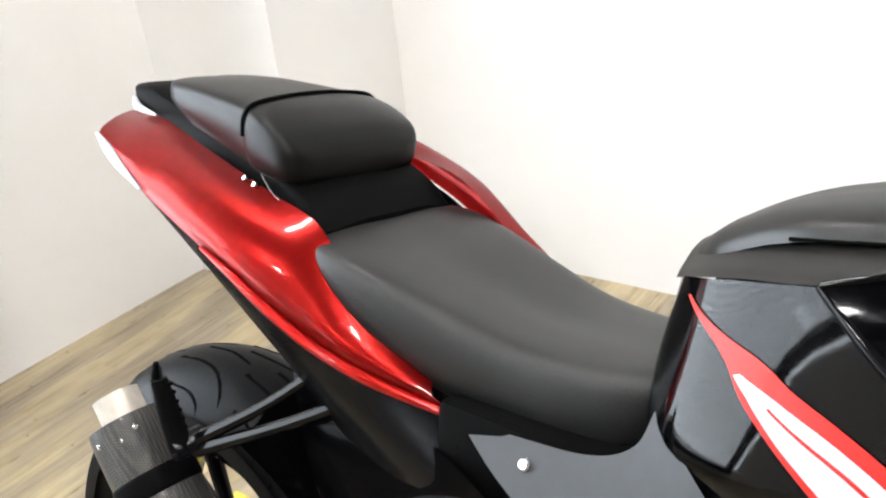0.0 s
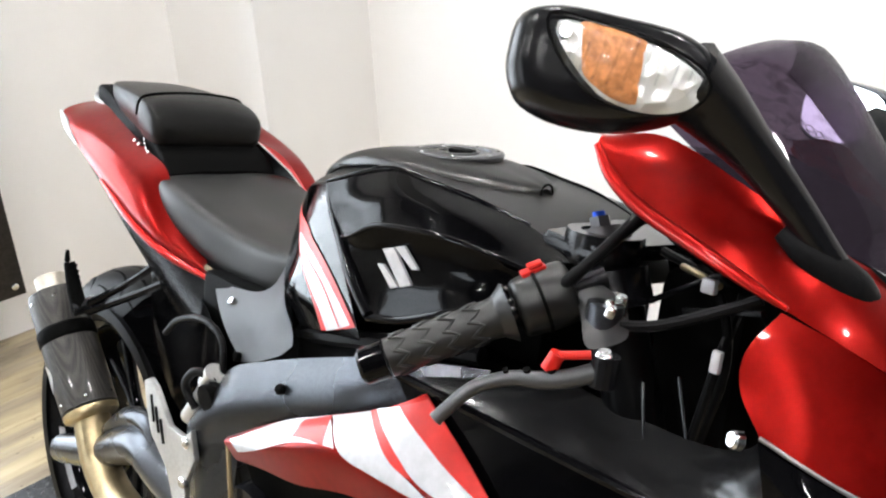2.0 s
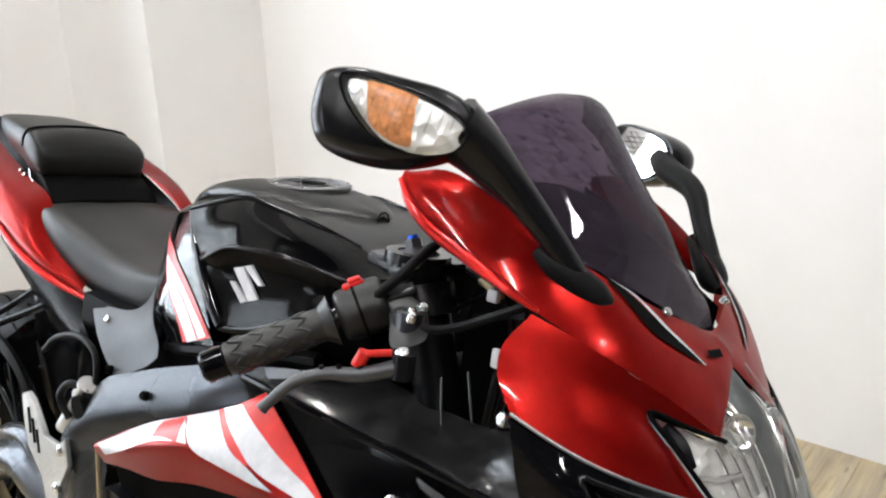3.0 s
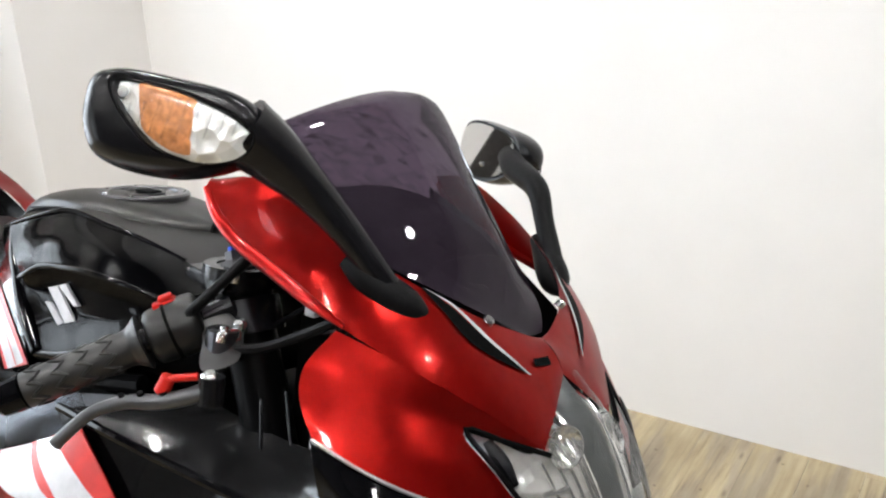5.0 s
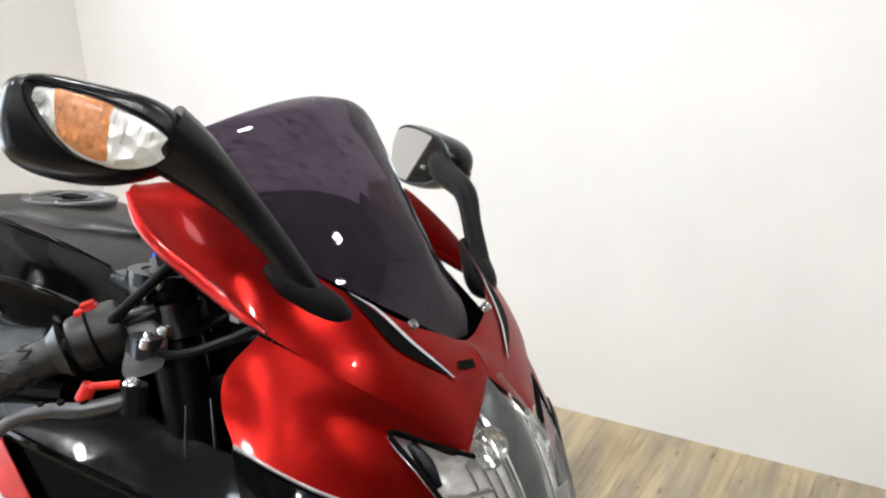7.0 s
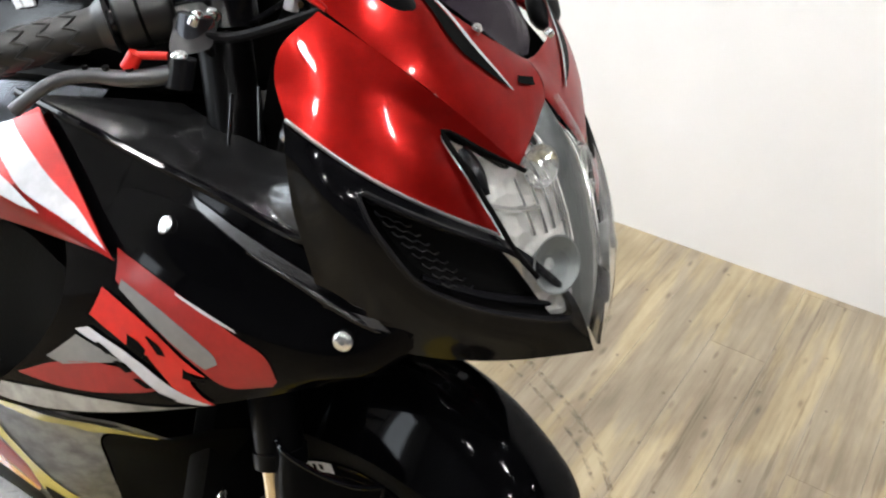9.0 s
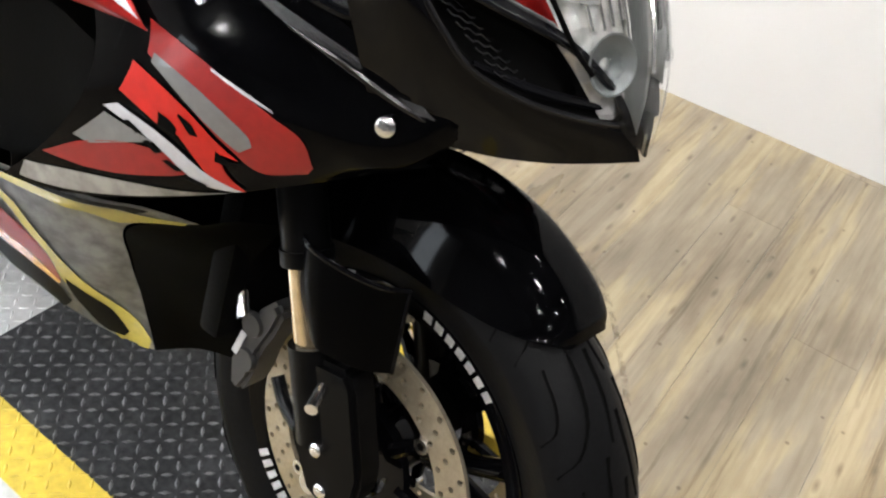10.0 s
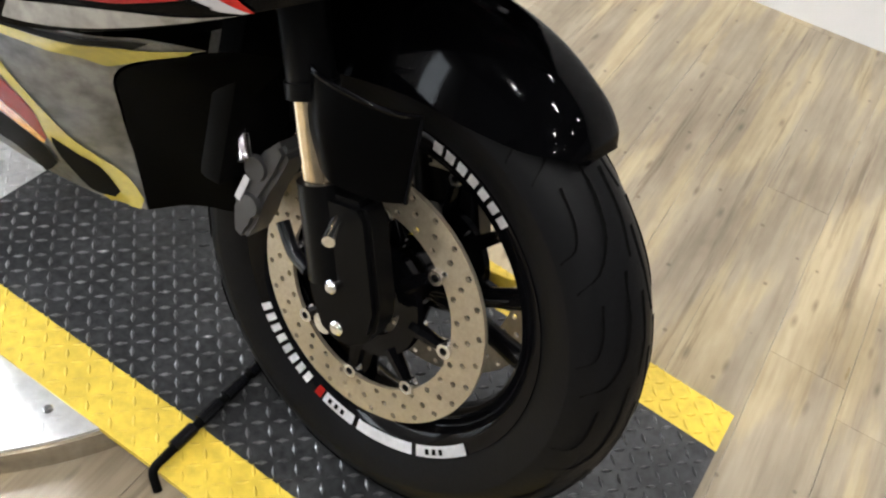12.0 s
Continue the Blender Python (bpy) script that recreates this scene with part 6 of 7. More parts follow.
    part("signal_bulb_cover", bm, AMBER, shell, "amber bulb cover")
    for k in range(9):
        u = -0.040 + 0.0095 * k
        rib = [q(*(c - out * (u + 0.004 + v * 0.25) + upv * v + fwd * 0.0235)) for v in (0.016 - abs(u) * 0.22, 0.0, -0.017 + abs(u + 0.005) * 0.25)]
        part("reflector_rib", tube(rib, 0.0009, 6, 2), CLEAR, shell)
    bm = bmesh.new()
    p = c - out * (-0.040) + upv * 0.014
    cyl(bm, q(*(p + fwd * 0.018)), q(*(p + fwd * 0.024)), 0.0045, 0.004, 14)
    part("signal_screw", bm, STEEL, shell, "small screw boss behind the lens")
    rim = [q(*(c - out * (u * 1.02 + 0.004) + upv * (v * 1.02) + fwd * 0.0185)) for u, v in lensring]
    part("signal_rim", tube(rim + rim[:2], 0.0009, 6, 4), MATTE, shell, "thin dark lens rim")


mirror(-1)
mirror(1)


# ---- bars and controls ----
def bar_side(s):
    def q(x, y, z):
        return (x, s * y, z)

    a, b = Vector(q(-0.318, 0.262, 0.824)), Vector(q(-0.258, 0.186, 0.872))
    d = (b - a).normalized()
    bm = tube([a, a + (b - a) * 0.2, a + (b - a) * 0.5, a + (b - a) * 0.85, b - d * 0.008, b], [0.0165, 0.0170, 0.0172, 0.0172, 0.020, 0.026], 20, 5)
    grip = part("hand_grip", bm, GRIP, bike, "black ribbed rubber grip")
    side, up = d.orthogonal().normalized(), d.cross(d.orthogonal().normalized())
    for k in range(4):
        # raised zigzag rib rings round the grip
        base = a + (b - a) * (0.10 + 0.20 * k)
        line = []
        for j in range(17):
            t = 2 * math.pi * j / 16
            line.append(base + (side * math.cos(t) + up * math.sin(t)) * 0.0172 + d * (0.008 if j % 2 else -0.004))
        part("grip_rib", tube(line, 0.0016, 6, 2), GRIP, grip)
    bm = bmesh.new()
    cyl(bm, a - d * 0.022, a - d * 0.002, 0.0155, 0.0165, 24)
    cyl(bm, a - d * 0.025, a - d * 0.022, 0.013, 0.0155, 24)
    part("bar_end", bm, BLACK, bike, "gloss black bar-end weight")
    bm = bmesh.new()
    cyl(bm, b, b + d * 0.085, 0.0115, seg=18)
    part("bar_tube", bm, SATIN, bike, "black clip-on bar tube")
    h = b + d * 0.006
    bm = tube([h, h + d * 0.004, h + d * 0.018, h + d * 0.030, h + d * 0.046, h + d * 0.050], [0.020, 0.025, 0.0265, 0.0275, 0.0265, 0.021], 22, 3)
    sw = part("switch_housing", bm, SWITCH, bike, "black switch housing")
    bm = tube([h + d * 0.020, h + d * 0.023], 0.0283, 22, 2)
    part("housing_seam", bm, MATTE, sw)
    m = Matrix.Translation(Vector(q(-0.249, 0.172, 0.906))) @ d.to_track_quat("X", "Z").to_matrix().to_4x4()
    bm = bmesh.new()
    box(bm, (-0.011, -0.007, -0.008), (0.011, 0.007, 0.006), 0.002, m)
    box(bm, (-0.004, -0.006, 0.006), (0.009, 0.006, 0.010), 0.002, m)
    if s < 0:
        part("kill_switch", bm, BRIGHT_RED, sw, "bright red stop switch")
    else:
        part("horn_switch", bm, MATTE, sw)
    # clamp and master cylinder
    c = fork_at(0.895, s * 0.100)
    bm = bmesh.new()
    cyl(bm, fork_at(0.878, s * 0.1), fork_at(0.908, s * 0.1), 0.034, seg=28)
    part("bar_clamp", bm, SATIN, bike, "black clip-on clamp")
    bm = loft([[Vector(q(*p)) for p in ring] for ring in (
        [(-0.222, 0.150, 0.900), (-0.205, 0.136, 0.905), (-0.192, 0.140, 0.895), (-0.210, 0.158, 0.890)],
        [(-0.205, 0.160, 0.893), (-0.186, 0.144, 0.902), (-0.170, 0.150, 0.890), (-0.190, 0.172, 0.880)],
        [(-0.188, 0.176, 0.884), (-0.168, 0.158, 0.892), (-0.156, 0.166, 0.878), (-0.174, 0.188, 0.868)])], 4, 5)
    mc = part("master_cylinder", bm, CALIPER, bike, "dark cast master cylinder")
    bm = bmesh.new()
    cyl(bm, q(-0.183, 0.160, 0.880), q(-0.183, 0.160, 0.899), 0.016, 0.015, 24)
    part("cylinder_cap", bm, FRAME, mc, "grey round cylinder cap")
    bolt("cap_screw", q(-0.176, 0.165, 0.900), (0, 0, 1), 0.0045, mc)
    bolt("cap_screw", q(-0.168, 0.175, 0.898), (0.3, 0, 1), 0.0045, mc)
    # lever with three lightening holes and adjuster
    path = [q(-0.150, 0.196, 0.862), q(-0.163, 0.212, 0.853), q(-0.182, 0.226, 0.846), q(-0.203, 0.242, 0.843), q(-0.220, 0.262, 0.833), q(-0.232, 0.280, 0.812), q(-0.235, 0.284, 0.806)]
    bm = tube(path, [0.007, 0.0075, 0.007, 0.006, 0.0055, 0.0055, 0.006], 12, 6)
    lev = part("brake_lever" if s < 0 else "clutch_lever", bm, LEVER, bike, "dark anodised short lever with red adjuster")
    for k, r in ((0.30, 0.0036), (0.42, 0.0030), (0.52, 0.0024)):
        i = int(k * 6)
        p, n = Vector(path[i]), Vector(path[i + 1])
        p = p + (n - p) * (k * 6 - i)
        # a black disc on the blade carries the shade of each hole
        bm = bmesh.new()
        cyl(bm, p + Vector((0, s * 0.0, 0.005)), p + Vector((0.0, s * 0.002, 0.0086)), r, seg=14)
        part("hole_shade", bm, MATTE, lev, "dark disc painted for the shade of a drilled hole")
    bm = bmesh.new()
    cyl(bm, q(-0.183, 0.222, 0.854), q(-0.178, 0.220, 0.868), 0.0068, 0.0060, 18)
    adj = part("lever_adjuster", bm, BRIGHT_RED, lev, "bright red lever adjuster")
    bm = tube([q(-0.178, 0.219, 0.866), q(-0.158, 0.206, 0.871)], 0.0034, 10, 2)
    part("adjuster_arm", bm, BRIGHT_RED, lev)
    bolt("pivot_bolt", q(-0.150, 0.201, 0.872), (0.1, s * 0.3, 1), 0.0068, lev)
    bm = bmesh.new()
    cyl(bm, q(-0.150, 0.198, 0.848), q(-0.150, 0.198, 0.872), 0.011, seg=18)
    part("lever_pivot", bm, SATIN, lev)


bar_side(-1)
bar_side(1)
# top yoke, fluid cup and hoses
bm = plate([(-0.215, -0.140), (-0.285, -0.125), (-0.300, 0.0), (-0.285, 0.125), (-0.215, 0.140), (-0.200, 0.06), (-0.195, 0.0), (-0.200, -0.06)], 0.0, 0.014, 0.004)
bm.transform(Matrix.Translation((0, 0, 0.920)) @ Matrix.Rotation(radians(90), 4, "X"))
part("top_yoke", bm, SATIN, bike, "black top fork yoke")
for s in (-1, 1):
    part("cup_holder", lathe([(0.022, -0.012), (0.034, -0.012), (0.036, 0.0), (0.034, 0.012), (0.022, 0.012)], 28, Matrix.Translation(fork_at(0.930, s * 0.1)) @ Matrix.Rotation(radians(90), 4, "X")), SATIN, bike, "ribbed black ring round the fork top")
    bm = tube([(-0.222, s * 0.168, 0.902), (-0.214, s * 0.164, 0.914), (-0.203, s * 0.150, 0.934), (-0.193, s * 0.133, 0.955), (-0.188, s * 0.118, 0.966), (-0.180, s * 0.100, 0.960)], [0.007, 0.0055, 0.0048, 0.0055, 0.0065, 0.005], 12, 5)
    part("reservoir_hose", bm, RUBBER, bike, "thick black fluid hose")
    bm = loft([[Vector((x, s * y, z)) for x, y, z in ring] for ring in (
        [(-0.205, 0.060, 1.008), (-0.180, 0.042, 1.008), (-0.155, 0.060, 1.008), (-0.180, 0.078, 1.008)],
        [(-0.207, 0.060, 0.980), (-0.180, 0.040, 0.980), (-0.153, 0.060, 0.980), (-0.180, 0.080, 0.980)],
        [(-0.200, 0.060, 0.955), (-0.180, 0.046, 0.955), (-0.160, 0.060, 0.955), (-0.180, 0.074, 0.955)])], 3, 6)
    if s < 0:
        fc = part("fluid_reservoir", bm, material("cloudy_reservoir_plastic", (0.45, 0.42, 0.36), 0.4), bike, "cloudy plastic brake fluid reservoir")
        bm = bmesh.new()
        cyl(bm, (-0.180, -0.060, 1.006), (-0.180, -0.060, 1.022), 0.028, 0.027, 28)
        part("reservoir_lid", bm, SATIN, fc, "black reservoir lid")
    else:
        bm.free()
for y0, y1 in ((-0.06, -0.11), (-0.02, -0.13), (0.05, 0.12)):
    bm = tube([(-0.20, y0, 0.93), (-0.14, y0 * 1.2, 0.915), (-0.11, y1 * 0.8, 0.86), (-0.13, y1 * 0.7, 0.76)], 0.0042, 8)
    part("control_cable", bm, RUBBER, bike, "black control cable")
for p, q in (((-0.14, -0.115, 0.90), (-0.06, -0.15, 0.925)), ((-0.18, -0.10, 0.895), (-0.085, -0.12, 0.955)), ((-0.15, -0.14, 0.84), (-0.135, -0.15, 0.80)), ((-0.12, -0.14, 0.855), (-0.10, -0.15, 0.815))):
    part("fairing_bracket", tube([p, q], 0.0026 if p[2] > 0.87 else 0.0014, 8, 2), SATIN, bike, "thin dark fairing bracket")
bm = bmesh.new()
box(bm, (-0.006, -0.004, -0.006), (0.006, 0.004, 0.006), 0.002, Matrix.Translation((-0.122, -0.115, 0.925)))
part("wire_connector", bm, WHITE, bike, "white wiring connector")
bm = bmesh.new()
box(bm, (-0.004, -0.003, -0.009), (0.004, 0.003, 0.009), 0.002, Matrix.Translation((-0.095, -0.135, 0.875)))
part("wire_connector", bm, WHITE, bike)
bm = tube([(-0.17, -0.075, 0.925), (-0.14, -0.10, 0.928), (-0.115, -0.112, 0.926)], 0.003, 8)
part("gold_cable", bm, GOLD, bike, "gold wrapped cable")
# bolts, clamp screws and hoses crowded round the bars
for s in (-1, 1):
    for p, n, r in (((-0.238, s * 0.128, 0.936), (0, 0, 1), 0.006), ((-0.212, s * 0.126, 0.936), (0.2, 0, 1), 0.005), ((-0.196, s * 0.128, 0.895), (1, s * 0.5, 0.3), 0.006), ((-0.176, s * 0.150, 0.902), (0.2, s * 0.2, 1), 0.005)):
        bolt("clamp_screw", p, n, r, bike, STEEL, "bright clamp screw")
    part("clutch_hose" if s > 0 else "front_brake_hose", tube([(-0.170, s * 0.160, 0.884), (-0.140, s * 0.152, 0.892), (-0.105, s * 0.145, 0.910), (-0.068, s * 0.138, 0.932)], 0.0045, 8, 5), RUBBER, bike, "black braided hose")
    bm = bmesh.new()
    cyl(bm, (-0.190, s * 0.150, 0.884), (-0.170, s * 0.158, 0.896), 0.0062, 0.0062, 12)
    part("hose_fitting", bm, STEEL, bike, "bright hose fitting")
    part("wiring_loom", tube([(-0.245, s * 0.160, 0.900), (-0.220, s * 0.140, 0.880), (-0.190, s * 0.110, 0.850), (-0.170, s * 0.080, 0.800)], 0.0050, 8, 5), MATTE, bike, "taped black wiring loom")
# instrument pod and dark inner fairing
bm = loft([[(x, y * w, z) for y, z in ((-1, zc - 0.02), (-0.8, zc + 0.03), (0.8, zc + 0.03), (1, zc - 0.02), (0.8, zc - 0.05), (-0.8, zc - 0.05))] for x, w, zc in ((-0.175, 0.085, 0.990), (-0.15, 0.095, 0.985), (-0.09, 0.095, 0.965), (-0.04, 0.07, 0.945))], 3, 4)
part("instrument_pod", bm, MATTE, bike, "matt black instrument pod")
inn = Patch([[(-0.205, -0.150, 1.018), (-0.12, -0.138, 0.985), (-0.06, -0.125, 0.955), (0.01, -0.09, 0.930)], [(-0.19, -0.135, 0.985), (-0.11, -0.125, 0.955), (-0.05, -0.115, 0.92), (0.01, -0.085, 0.90)], [(-0.17, -0.105, 0.95), (-0.10, -0.10, 0.92), (-0.05, -0.095, 0.88), (0.01, -0.07, 0.86)]])
both("inner_cowl", inn, 0.003, MATTE, "matt black inner cowl")
inn2 = Patch([[(-0.06, -0.135, 0.92), (0.0, -0.12, 0.90), (0.05, -0.08, 0.87)], [(-0.05, -0.14, 0.86), (0.0, -0.13, 0.85), (0.06, -0.08, 0.83)], [(-0.03, -0.15, 0.80), (0.0, -0.14, 0.79), (0.07, -0.08, 0.78)]])
both("duct_wall", inn2, 0.003, MATTE, "black inner duct wall")
bm = bmesh.new()
box(bm, (-0.21, -0.045, 0.62), (-0.12, 0.045, 0.915), 0.02)
part("steering_head", bm, MATTE, bike, "dark steering head and wiring")

# ---- exhaust and rear sets ----
A, B = Vector((-1.160, -0.135, 0.432)), Vector((-1.294, -0.142, 0.588))
d = (B - A).normalized()
bm = tube([A - d * 0.012, A - d * 0.006, A, A + d * 0.06, A + d * 0.12, B - d * 0.004, B], [0.029, 0.040, 0.0445, 0.0455, 0.0455, 0.0445, 0.040], 36, 3)
sil = part("silencer", bm, CARBON, bike, "short carbon-fibre silencer")
bm = tube([B - d * 0.002, B + d * 0.034], 0.026, 28, 2)
part("silencer_tip", bm, material("blasted_outlet_metal", (0.50, 0.46, 0.40), 0.5, 0.7, bump=0.2), sil, "bare metal outlet tip")
# black disc closing the tip, coloured like the shade inside the bore
bm = tube([B + d * 0.030, B + d * 0.0345], 0.022, 24, 2)
part("bore_shade", bm, MATTE, sil, "dark disc painted for the shaded outlet bore")
bm = tube([A + d * 0.118, A + d * 0.122, A + d * 0.140, A + d * 0.144], [0.0456, 0.0474, 0.0474, 0.0456], 36, 2)
part("silencer_clamp", bm, MATTE, sil, "black silencer strap")
bm = tube([A - d * 0.020, A - d * 0.014, A - d * 0.004], [0.031, 0.043, 0.0446], 36, 2)
part("end_cap", bm, GOLD, sil, "gold-tinted end cap")
side = d.cross(Vector((0, -1, 0.35))).normalized()
for k in range(6):
    t = 2 * math.pi * k / 6
    u = d.orthogonal().normalized()
    w = d.cross(u)
    rr = (u * math.cos(t) + w * math.sin(t))
    bolt("rivet", A + d * 0.012 + rr * 0.0450, rr, 0.0028, sil, h=0.002)
    bolt("rivet", B - d * 0.014 + rr * 0.0450, rr, 0.0028, sil, h=0.002)
# round white badge: ring and bar
bn = Vector((-0.30, -0.92, -0.26))
bn = (bn - d * bn.dot(d)).normalized()
bc = A + d * 0.065
sd = d.cross(bn)
g, ringm = [], []
for k in range(25):
    t = 2 * math.pi * k / 24
    row = []
    for r in (0.0, 0.013, 0.024):
        p = bc + d * (r * math.cos(t))
        e = r * math.sin(t) / 0.046
        row.append(p + (bn * math.cos(e) + sd * math.sin(e)) * 0.0468)
    g.append(row)
bm, _ = grid_bm([[r[1], r[2]] for r in g])
part("badge", bm, WHITE, sil, "round white badge ring")
bm, _ = grid_bm([[r[0], r[1]] for r in g])
part("badge_centre", bm, GREY, sil)
pipe = [A - d * 0.012, (-1.135, -0.136, 0.392), (-1.105, -0.136, 0.352), (-1.055, -0.135, 0.322), (-0.97, -0.135, 0.308), (-0.85, -0.130, 0.290), (-0.68, -0.12, 0.25)]
part("exhaust_pipe", tube([tuple(p) for p in pipe], 0.029, 24, 8), GOLD, bike, "gold-tinted exhaust pipe")
# heel plate and rear set
heel = [(-0.862, 0.598), (-0.848, 0.606), (-0.832, 0.600), (-0.790, 0.560), (-0.752, 0.560), (-0.735, 0.575), (-0.722, 0.540), (-0.742, 0.500), (-0.735, 0.450), (-0.750, 0.40), (-0.775, 0.405), (-0.768, 0.46), (-0.790, 0.500), (-0.835, 0.530), (-0.850, 0.560)]
rs = part("heel_plate", plate(heel, -0.196, -0.188, 0.001), ALLOY, bike, "bare alloy heel plate with slots")
for k in range(3):
    x = -0.842 + 0.014 * k
    # thin black strip laid on the plate in place of the shaded cut-out
    part("slot", plate([(x, 0.585 - 0.012 * k), (x + 0.005, 0.587 - 0.012 * k), (x + 0.016, 0.552 - 0.010 * k), (x + 0.011, 0.550 - 0.010 * k)], -0.1972, -0.1955, 0.0), MATTE, rs, "dark strip painted for the shade of a cut-out slot")
peg = part("foot_peg", tube([(-0.755, -0.195, 0.456), (-0.772, -0.212, 0.453), (-0.815, -0.262, 0.446), (-0.830, -0.280, 0.444)], [0.013, 0.0105, 0.009, 0.008], 12, 4), ALLOY, bike, "worn alloy foot peg")
for k in range(5):
    p = Vector((-0.775, -0.215, 0.462)).lerp(Vector((-0.826, -0.274, 0.453)), k / 4)
    bm = bmesh.new()
    box(bm, (-0.004, -0.003, 0), (0.004, 0.003, 0.005), 0.001, Matrix.Translation(p))
    part("peg_tooth", bm, ALLOY, peg)
bm = tube([(-0.745, -0.19, 0.47), (-0.748, -0.200, 0.44), (-0.735, -0.205, 0.40), (-0.70, -0.205, 0.37), (-0.64, -0.20, 0.36)], [0.012, 0.012, 0.009, 0.007, 0.007], 10)
part("brake_pedal", bm, ALLOY, bike, "alloy rear brake pedal")
for p in ((-0.742, -0.197, 0.556), (-0.752, -0.197, 0.43), (-0.745, -0.197, 0.50)):
    bolt("rear_set_bolt", p, (0, -1, 0), 0.008, bike)
bm = bmesh.new()
cyl(bm, (-0.775, -0.175, 0.575), (-0.735, -0.175, 0.635), 0.012, 0.010, 16)
cyl(bm, (-0.735, -0.175, 0.635), (-0.720, -0.175, 0.655), 0.014, 0.014, 16)
part("rear_master_cylinder", bm, ALLOY, bike, "bare alloy rear master cylinder")
bm = tube([(-0.72, -0.165, 0.650), (-0.735, -0.160, 0.690), (-0.79, -0.155, 0.700), (-0.86, -0.150, 0.678), (-0.905, -0.145, 0.645)], 0.0045, 10)
part("rear_brake_hose", bm, RUBBER, bike, "black looped rear brake hose")
bm = tube([(-0.745, -0.185, 0.600), (-0.765, -0.190, 0.625), (-0.745, -0.188, 0.650), (-0.715, -0.18, 0.645), (-0.705, -0.175, 0.62)], 0.0055, 10)
part("looped_hose", bm, RUBBER, bike, "black looped rubber hose")
# passenger peg hanger
eye = Vector((-1.190, -0.132, 0.600))
hang = part("peg_hanger", tube([(-1.060, -0.072, 0.705), (-1.115, -0.100, 0.655), eye], [0.0065, 0.006, 0.008], 8, 5), BLACK, bike, "black cast passenger peg hanger")
part("hanger_arm", tube([(-1.010, -0.070, 0.690), (-1.085, -0.100, 0.645), eye + Vector((0.006, 0, -0.008))], [0.0075, 0.0065, 0.008], 8, 5), BLACK, hang)
bm = bmesh.new()
cyl(bm, eye + Vector((0, 0.012, 0.002)), eye + Vector((-0.006, -0.022, -0.005)), 0.013, seg=18)
part("hanger_eye", bm, SATIN, hang)
pp = part("passenger_peg", tube([eye + Vector((-0.003, -0.012, -0.005)), eye + Vector((-0.016, -0.016, 0.030)), eye + Vector((-0.028, -0.020, 0.068))], [0.013, 0.012, 0.009], 10, 4), MATTE, bike, "folded black passenger peg with ridged rubber")
for k in range(8):
    p = (eye + Vector((-0.005, -0.013, 0.0))).lerp(eye + Vector((-0.027, -0.020, 0.064)), k / 7)
    bm = bmesh.new()
    box(bm, (-0.010, -0.005, -0.0018), (0.010, 0.010, 0.0018), 0.001, Matrix.Translation(p))
    part("peg_ridge", bm, MATTE, pp)
part("lever_tab", tube([eye + Vector((-0.030, -0.022, 0.070)), eye + Vector((-0.026, -0.024, 0.088))], [0.005, 0.003], 8, 2), MATTE, pp)
# swingarm
for s in (-1, 1):
    bm = tube([(-0.72, s * 0.10, 0.37), (-0.90, s * 0.125, 0.42), (-1.00, s * 0.125, 0.43), (-1.14, s * 0.122, 0.36), (-1.295, s * 0.118, 0.300)], [0.04, 0.034, 0.032, 0.030, 0.026], 14, 5)
    part("swingarm_beam", bm, FRAME, bike, "grey alloy swingarm")
    bm = tube([(-0.90, s * 0.125, 0.42), (-0.96, s * 0.125, 0.47), (-1.04, s * 0.122, 0.46), (-1.12, s * 0.12, 0.40)], [0.02, 0.017, 0.017, 0.016], 12, 5)
    part("swingarm_brace", bm, FRAME, bike)
bm = bmesh.new()
cyl(bm, (-1.295, -0.12, 0.300), (-1.295, 0.15, 0.300), 0.014, seg=18)
part("rear_axle", bm, STEEL, bike)
bm = tube([(-0.64, 0.13, 0.24), (-0.70, 0.20, 0.10), (-0.74, 0.235, 0.012)], [0.012, 0.010, 0.012], 10)
part("side_stand", bm, SATIN, bike, "black side stand, out")
# black coil and cast cover low behind the wing, and the bronze heat shield
bm = bmesh.new()
cyl(bm, (-0.60, -0.20, 0.50), (-0.60, -0.16, 0.50), 0.055, 0.06, 32)
part("clutch_cover", bm, SATIN, bike, "round black engine side cover")
part("copper_pipe", tube([(-0.635, -0.205, 0.600), (-0.622, -0.206, 0.55), (-0.605, -0.205, 0.48)], 0.003, 8), GOLD, bike, "thin copper-toned edge")


# ---- window behind the gate, and the floor's planks ----
bm = bmesh.new()
box(bm, (-2.612, -1.42, 0.26), (-2.602, 0.17, 2.10))
pane = mesh_ob("window_1", bm, glow("bright_window_glass", (0.84, 0.92, 1.0), 12.0), smooth=False)
tagged(pane, "bright white frosted window behind the mesh gate", "window", kind="structure")
for name, lo, hi in (("window_reveal", (-2.60, 0.17, 0.24), (-2.47, 0.262, 2.12)), ("window_reveal", (-2.60, -1.45, 0.19), (-2.47, 0.262, 0.24))):
    bm = bmesh.new()
    box(bm, lo, hi, 0.002)
    o = mesh_ob(name, bm, PAINT, smooth=False)
    tagged(o, "white painted window reveal box", "window reveal", kind="structure")

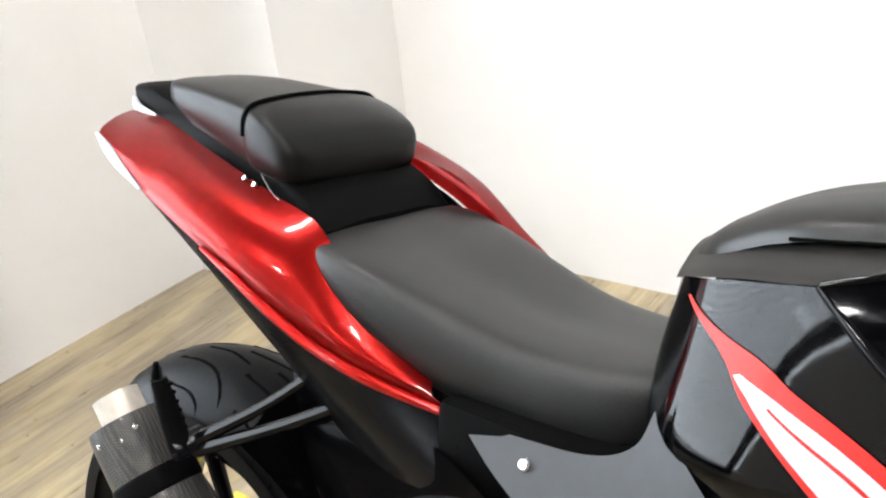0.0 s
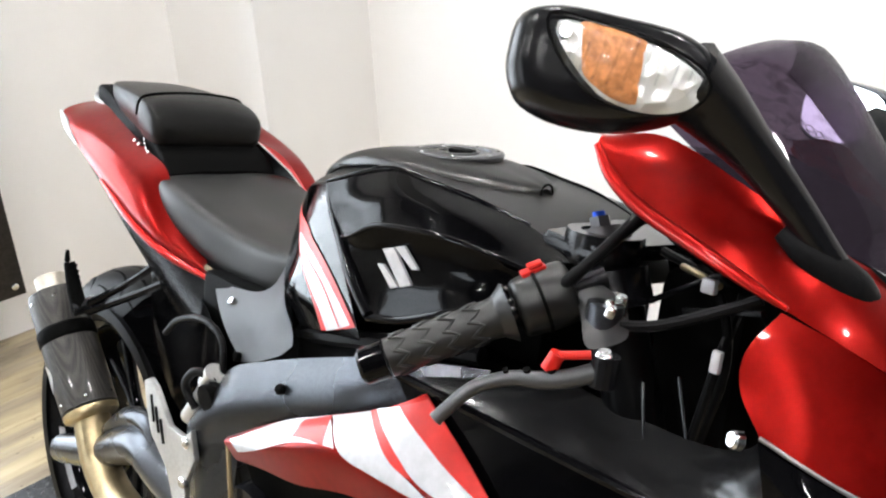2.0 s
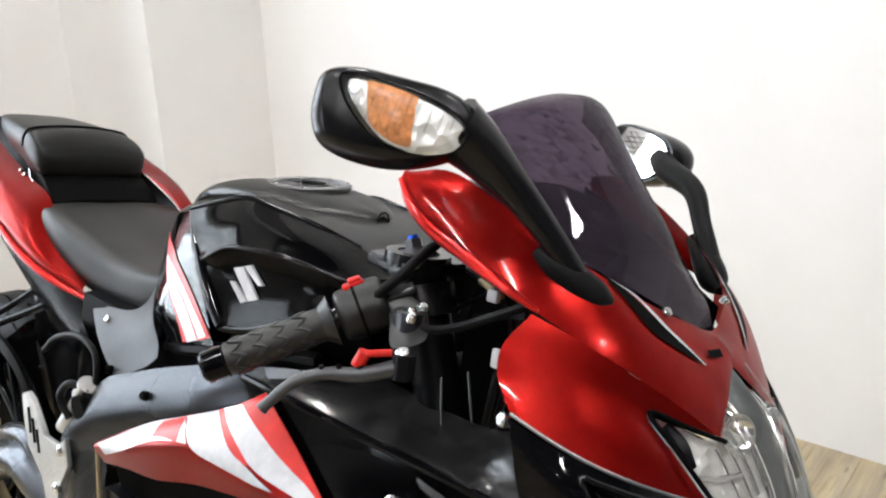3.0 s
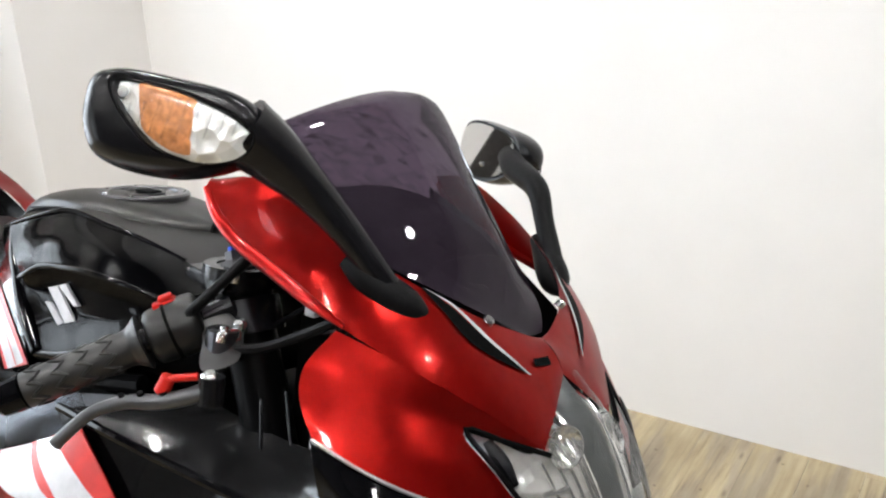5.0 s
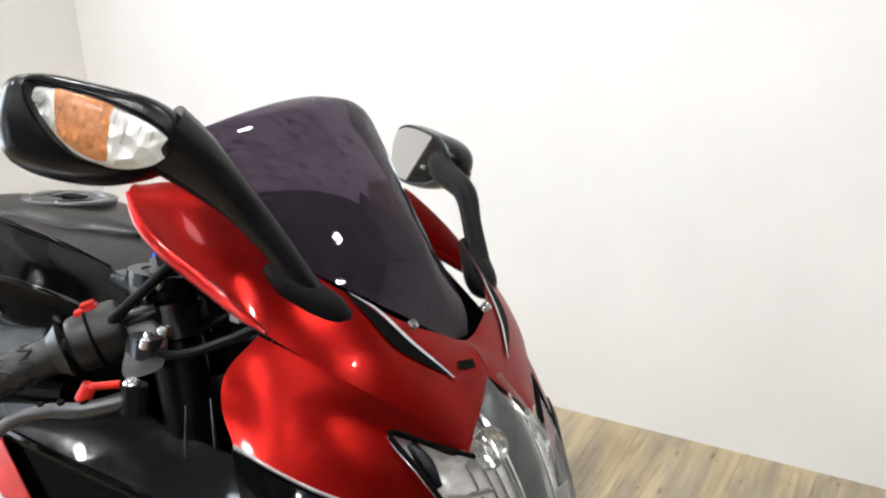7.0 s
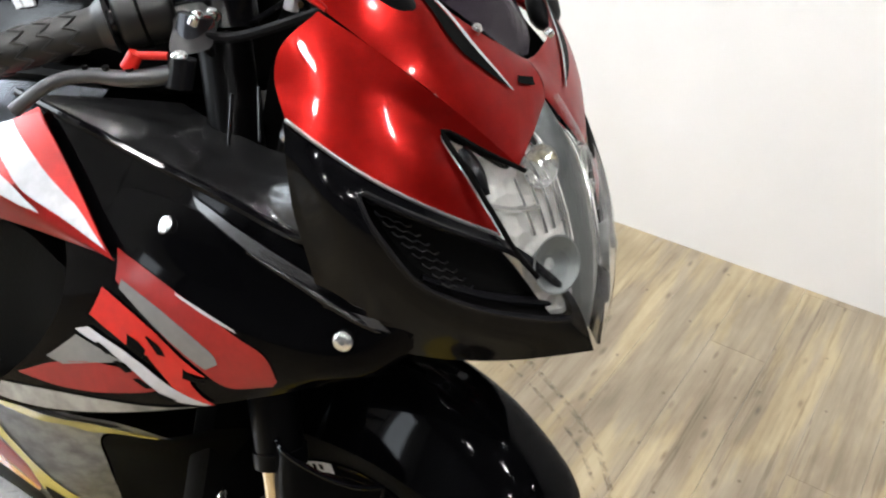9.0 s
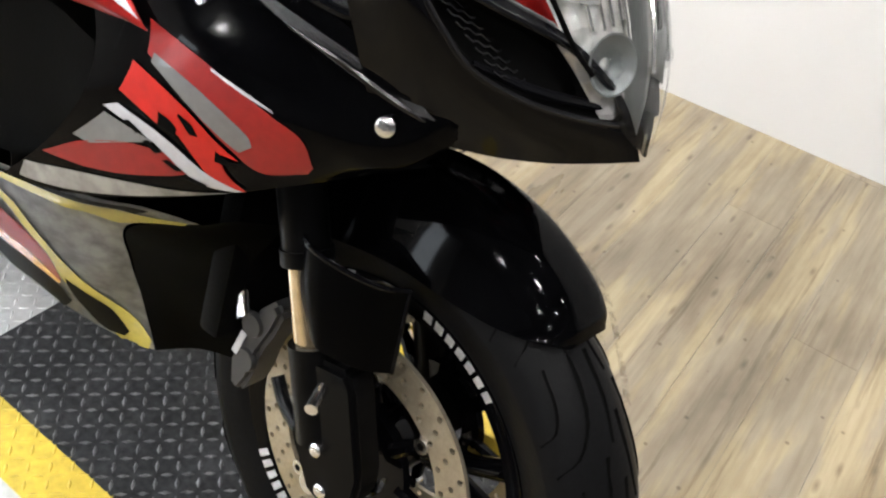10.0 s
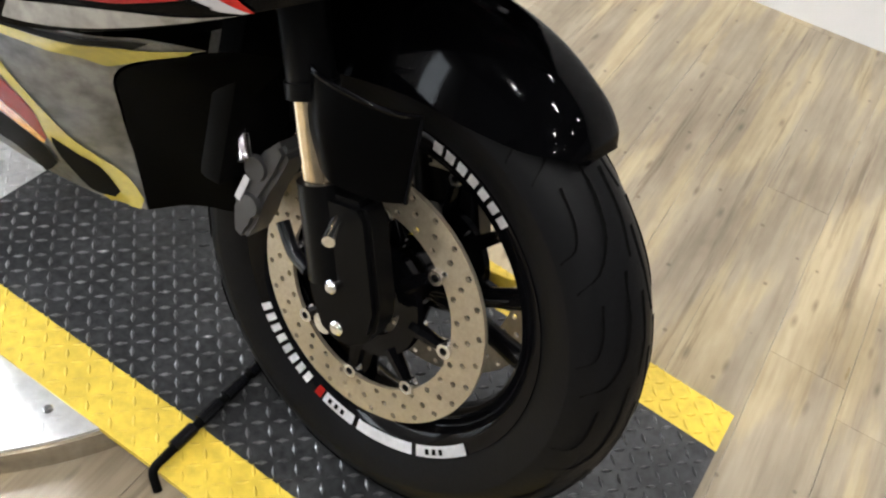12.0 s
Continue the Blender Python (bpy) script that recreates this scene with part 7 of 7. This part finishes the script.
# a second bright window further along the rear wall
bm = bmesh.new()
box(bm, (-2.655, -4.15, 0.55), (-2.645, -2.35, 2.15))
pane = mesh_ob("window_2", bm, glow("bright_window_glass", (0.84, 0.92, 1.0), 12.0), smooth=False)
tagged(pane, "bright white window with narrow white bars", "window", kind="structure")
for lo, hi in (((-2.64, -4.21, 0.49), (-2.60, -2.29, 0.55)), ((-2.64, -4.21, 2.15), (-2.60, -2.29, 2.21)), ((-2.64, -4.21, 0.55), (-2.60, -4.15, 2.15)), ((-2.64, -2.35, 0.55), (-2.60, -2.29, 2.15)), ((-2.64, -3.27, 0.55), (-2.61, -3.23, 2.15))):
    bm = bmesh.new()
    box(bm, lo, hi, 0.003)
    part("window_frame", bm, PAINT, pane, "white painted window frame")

PLANK_W, PLANK_L = 0.128, 1.22
shapes = []
for k in range(4):
    w, l = PLANK_W - 0.0005, PLANK_L - 0.0005
    bm = bmesh.new()
    box(bm, (-l / 2, -w / 2, -0.004), (l / 2, w / 2, 0), 0.0006)
    me = bpy.data.meshes.new("plank")
    bm.to_mesh(me)
    bm.free()
    me.materials.append(WOOD)
    shapes.append(me)
rng = random.Random(7)
turned = radians(-88)
n = 0
rest = bmesh.new()
for i in range(-24, 40):
    off = rng.random() * PLANK_L
    for j in range(-6, 4):
        c = Vector((0.02 + i * PLANK_W, j * PLANK_L + off, 0))
        p = Matrix.Rotation(turned + radians(90), 3, "Z") @ c
        if not (-2.75 < p.x < 4.5 and -5.4 < p.y < 2.3):
            continue
        m = Matrix.Translation((p.x, p.y, FLOOR_Z)) @ Matrix.Rotation(turned + (math.pi if rng.random() < 0.5 else 0), 4, "Z")
        if p.x < 2.95 and p.y > -2.0:
            ob = new("plank", shapes[n % 4])
            ob.matrix_world = m
            ob.parent = floor
            n += 1
        else:
            box(rest, (-PLANK_L / 2 + 0.0003, -PLANK_W / 2 + 0.0003, -0.004), (PLANK_L / 2 - 0.0003, PLANK_W / 2 - 0.0003, 0), 0, Matrix.Rotation(-turned, 4, "Z") @ m)
boards = tagged(part("plank", rest, WOOD, floor, smooth=False), "", kind="stuff")
boards.matrix_world = Matrix.Rotation(turned, 4, "Z")


# dark rubber scuffs that a wheel left on the floor
def scuff_material():
    m = material("rubber_scuff", (0.10, 0.075, 0.05), 0.6, bump=0)
    nt = m.node_tree
    b = nt.nodes["Principled BSDF"]
    n, co, r = nt.nodes.new("ShaderNodeTexNoise"), nt.nodes.new("ShaderNodeTexCoord"), nt.nodes.new("ShaderNodeMapRange")
    n.inputs["Scale"].default_value, n.inputs["Detail"].default_value = 60, 6
    r.inputs[1].default_value, r.inputs[2].default_value, r.inputs[3].default_value, r.inputs[4].default_value = 0.42, 0.70, 0.0, 0.55
    nt.links.new(co.outputs["Object"], n.inputs["Vector"])
    nt.links.new(n.outputs["Fac"], r.inputs[0])
    nt.links.new(r.outputs[0], b.inputs["Alpha"])
    return m


SCUFF = scuff_material()
for pts, w in (([(-0.249, 0.936), (-0.115, 0.868), (-0.008, 0.795), (0.097, 0.665), (0.153, 0.585)], 0.006),
               ([(-0.282, 0.904), (-0.128, 0.833), (-0.011, 0.752), (0.076, 0.647), (0.135, 0.569)], 0.004)):
    c = smooth_line(pts, 8)
    g = []
    for i, p in enumerate(c):
        d = c[min(i + 1, len(c) - 1)] - c[max(i - 1, 0)]
        k = np.array([-d[1], d[0]]) / np.linalg.norm(d) * w
        g.append([(p[0] + k[0] * q, p[1] + k[1] * q, FLOOR_Z + 0.0008) for q in (-1, 1)])
    part("scuff_mark", grid_bm(g)[0], SCUFF, floor, "dark curved rubber scuff", smooth=False)
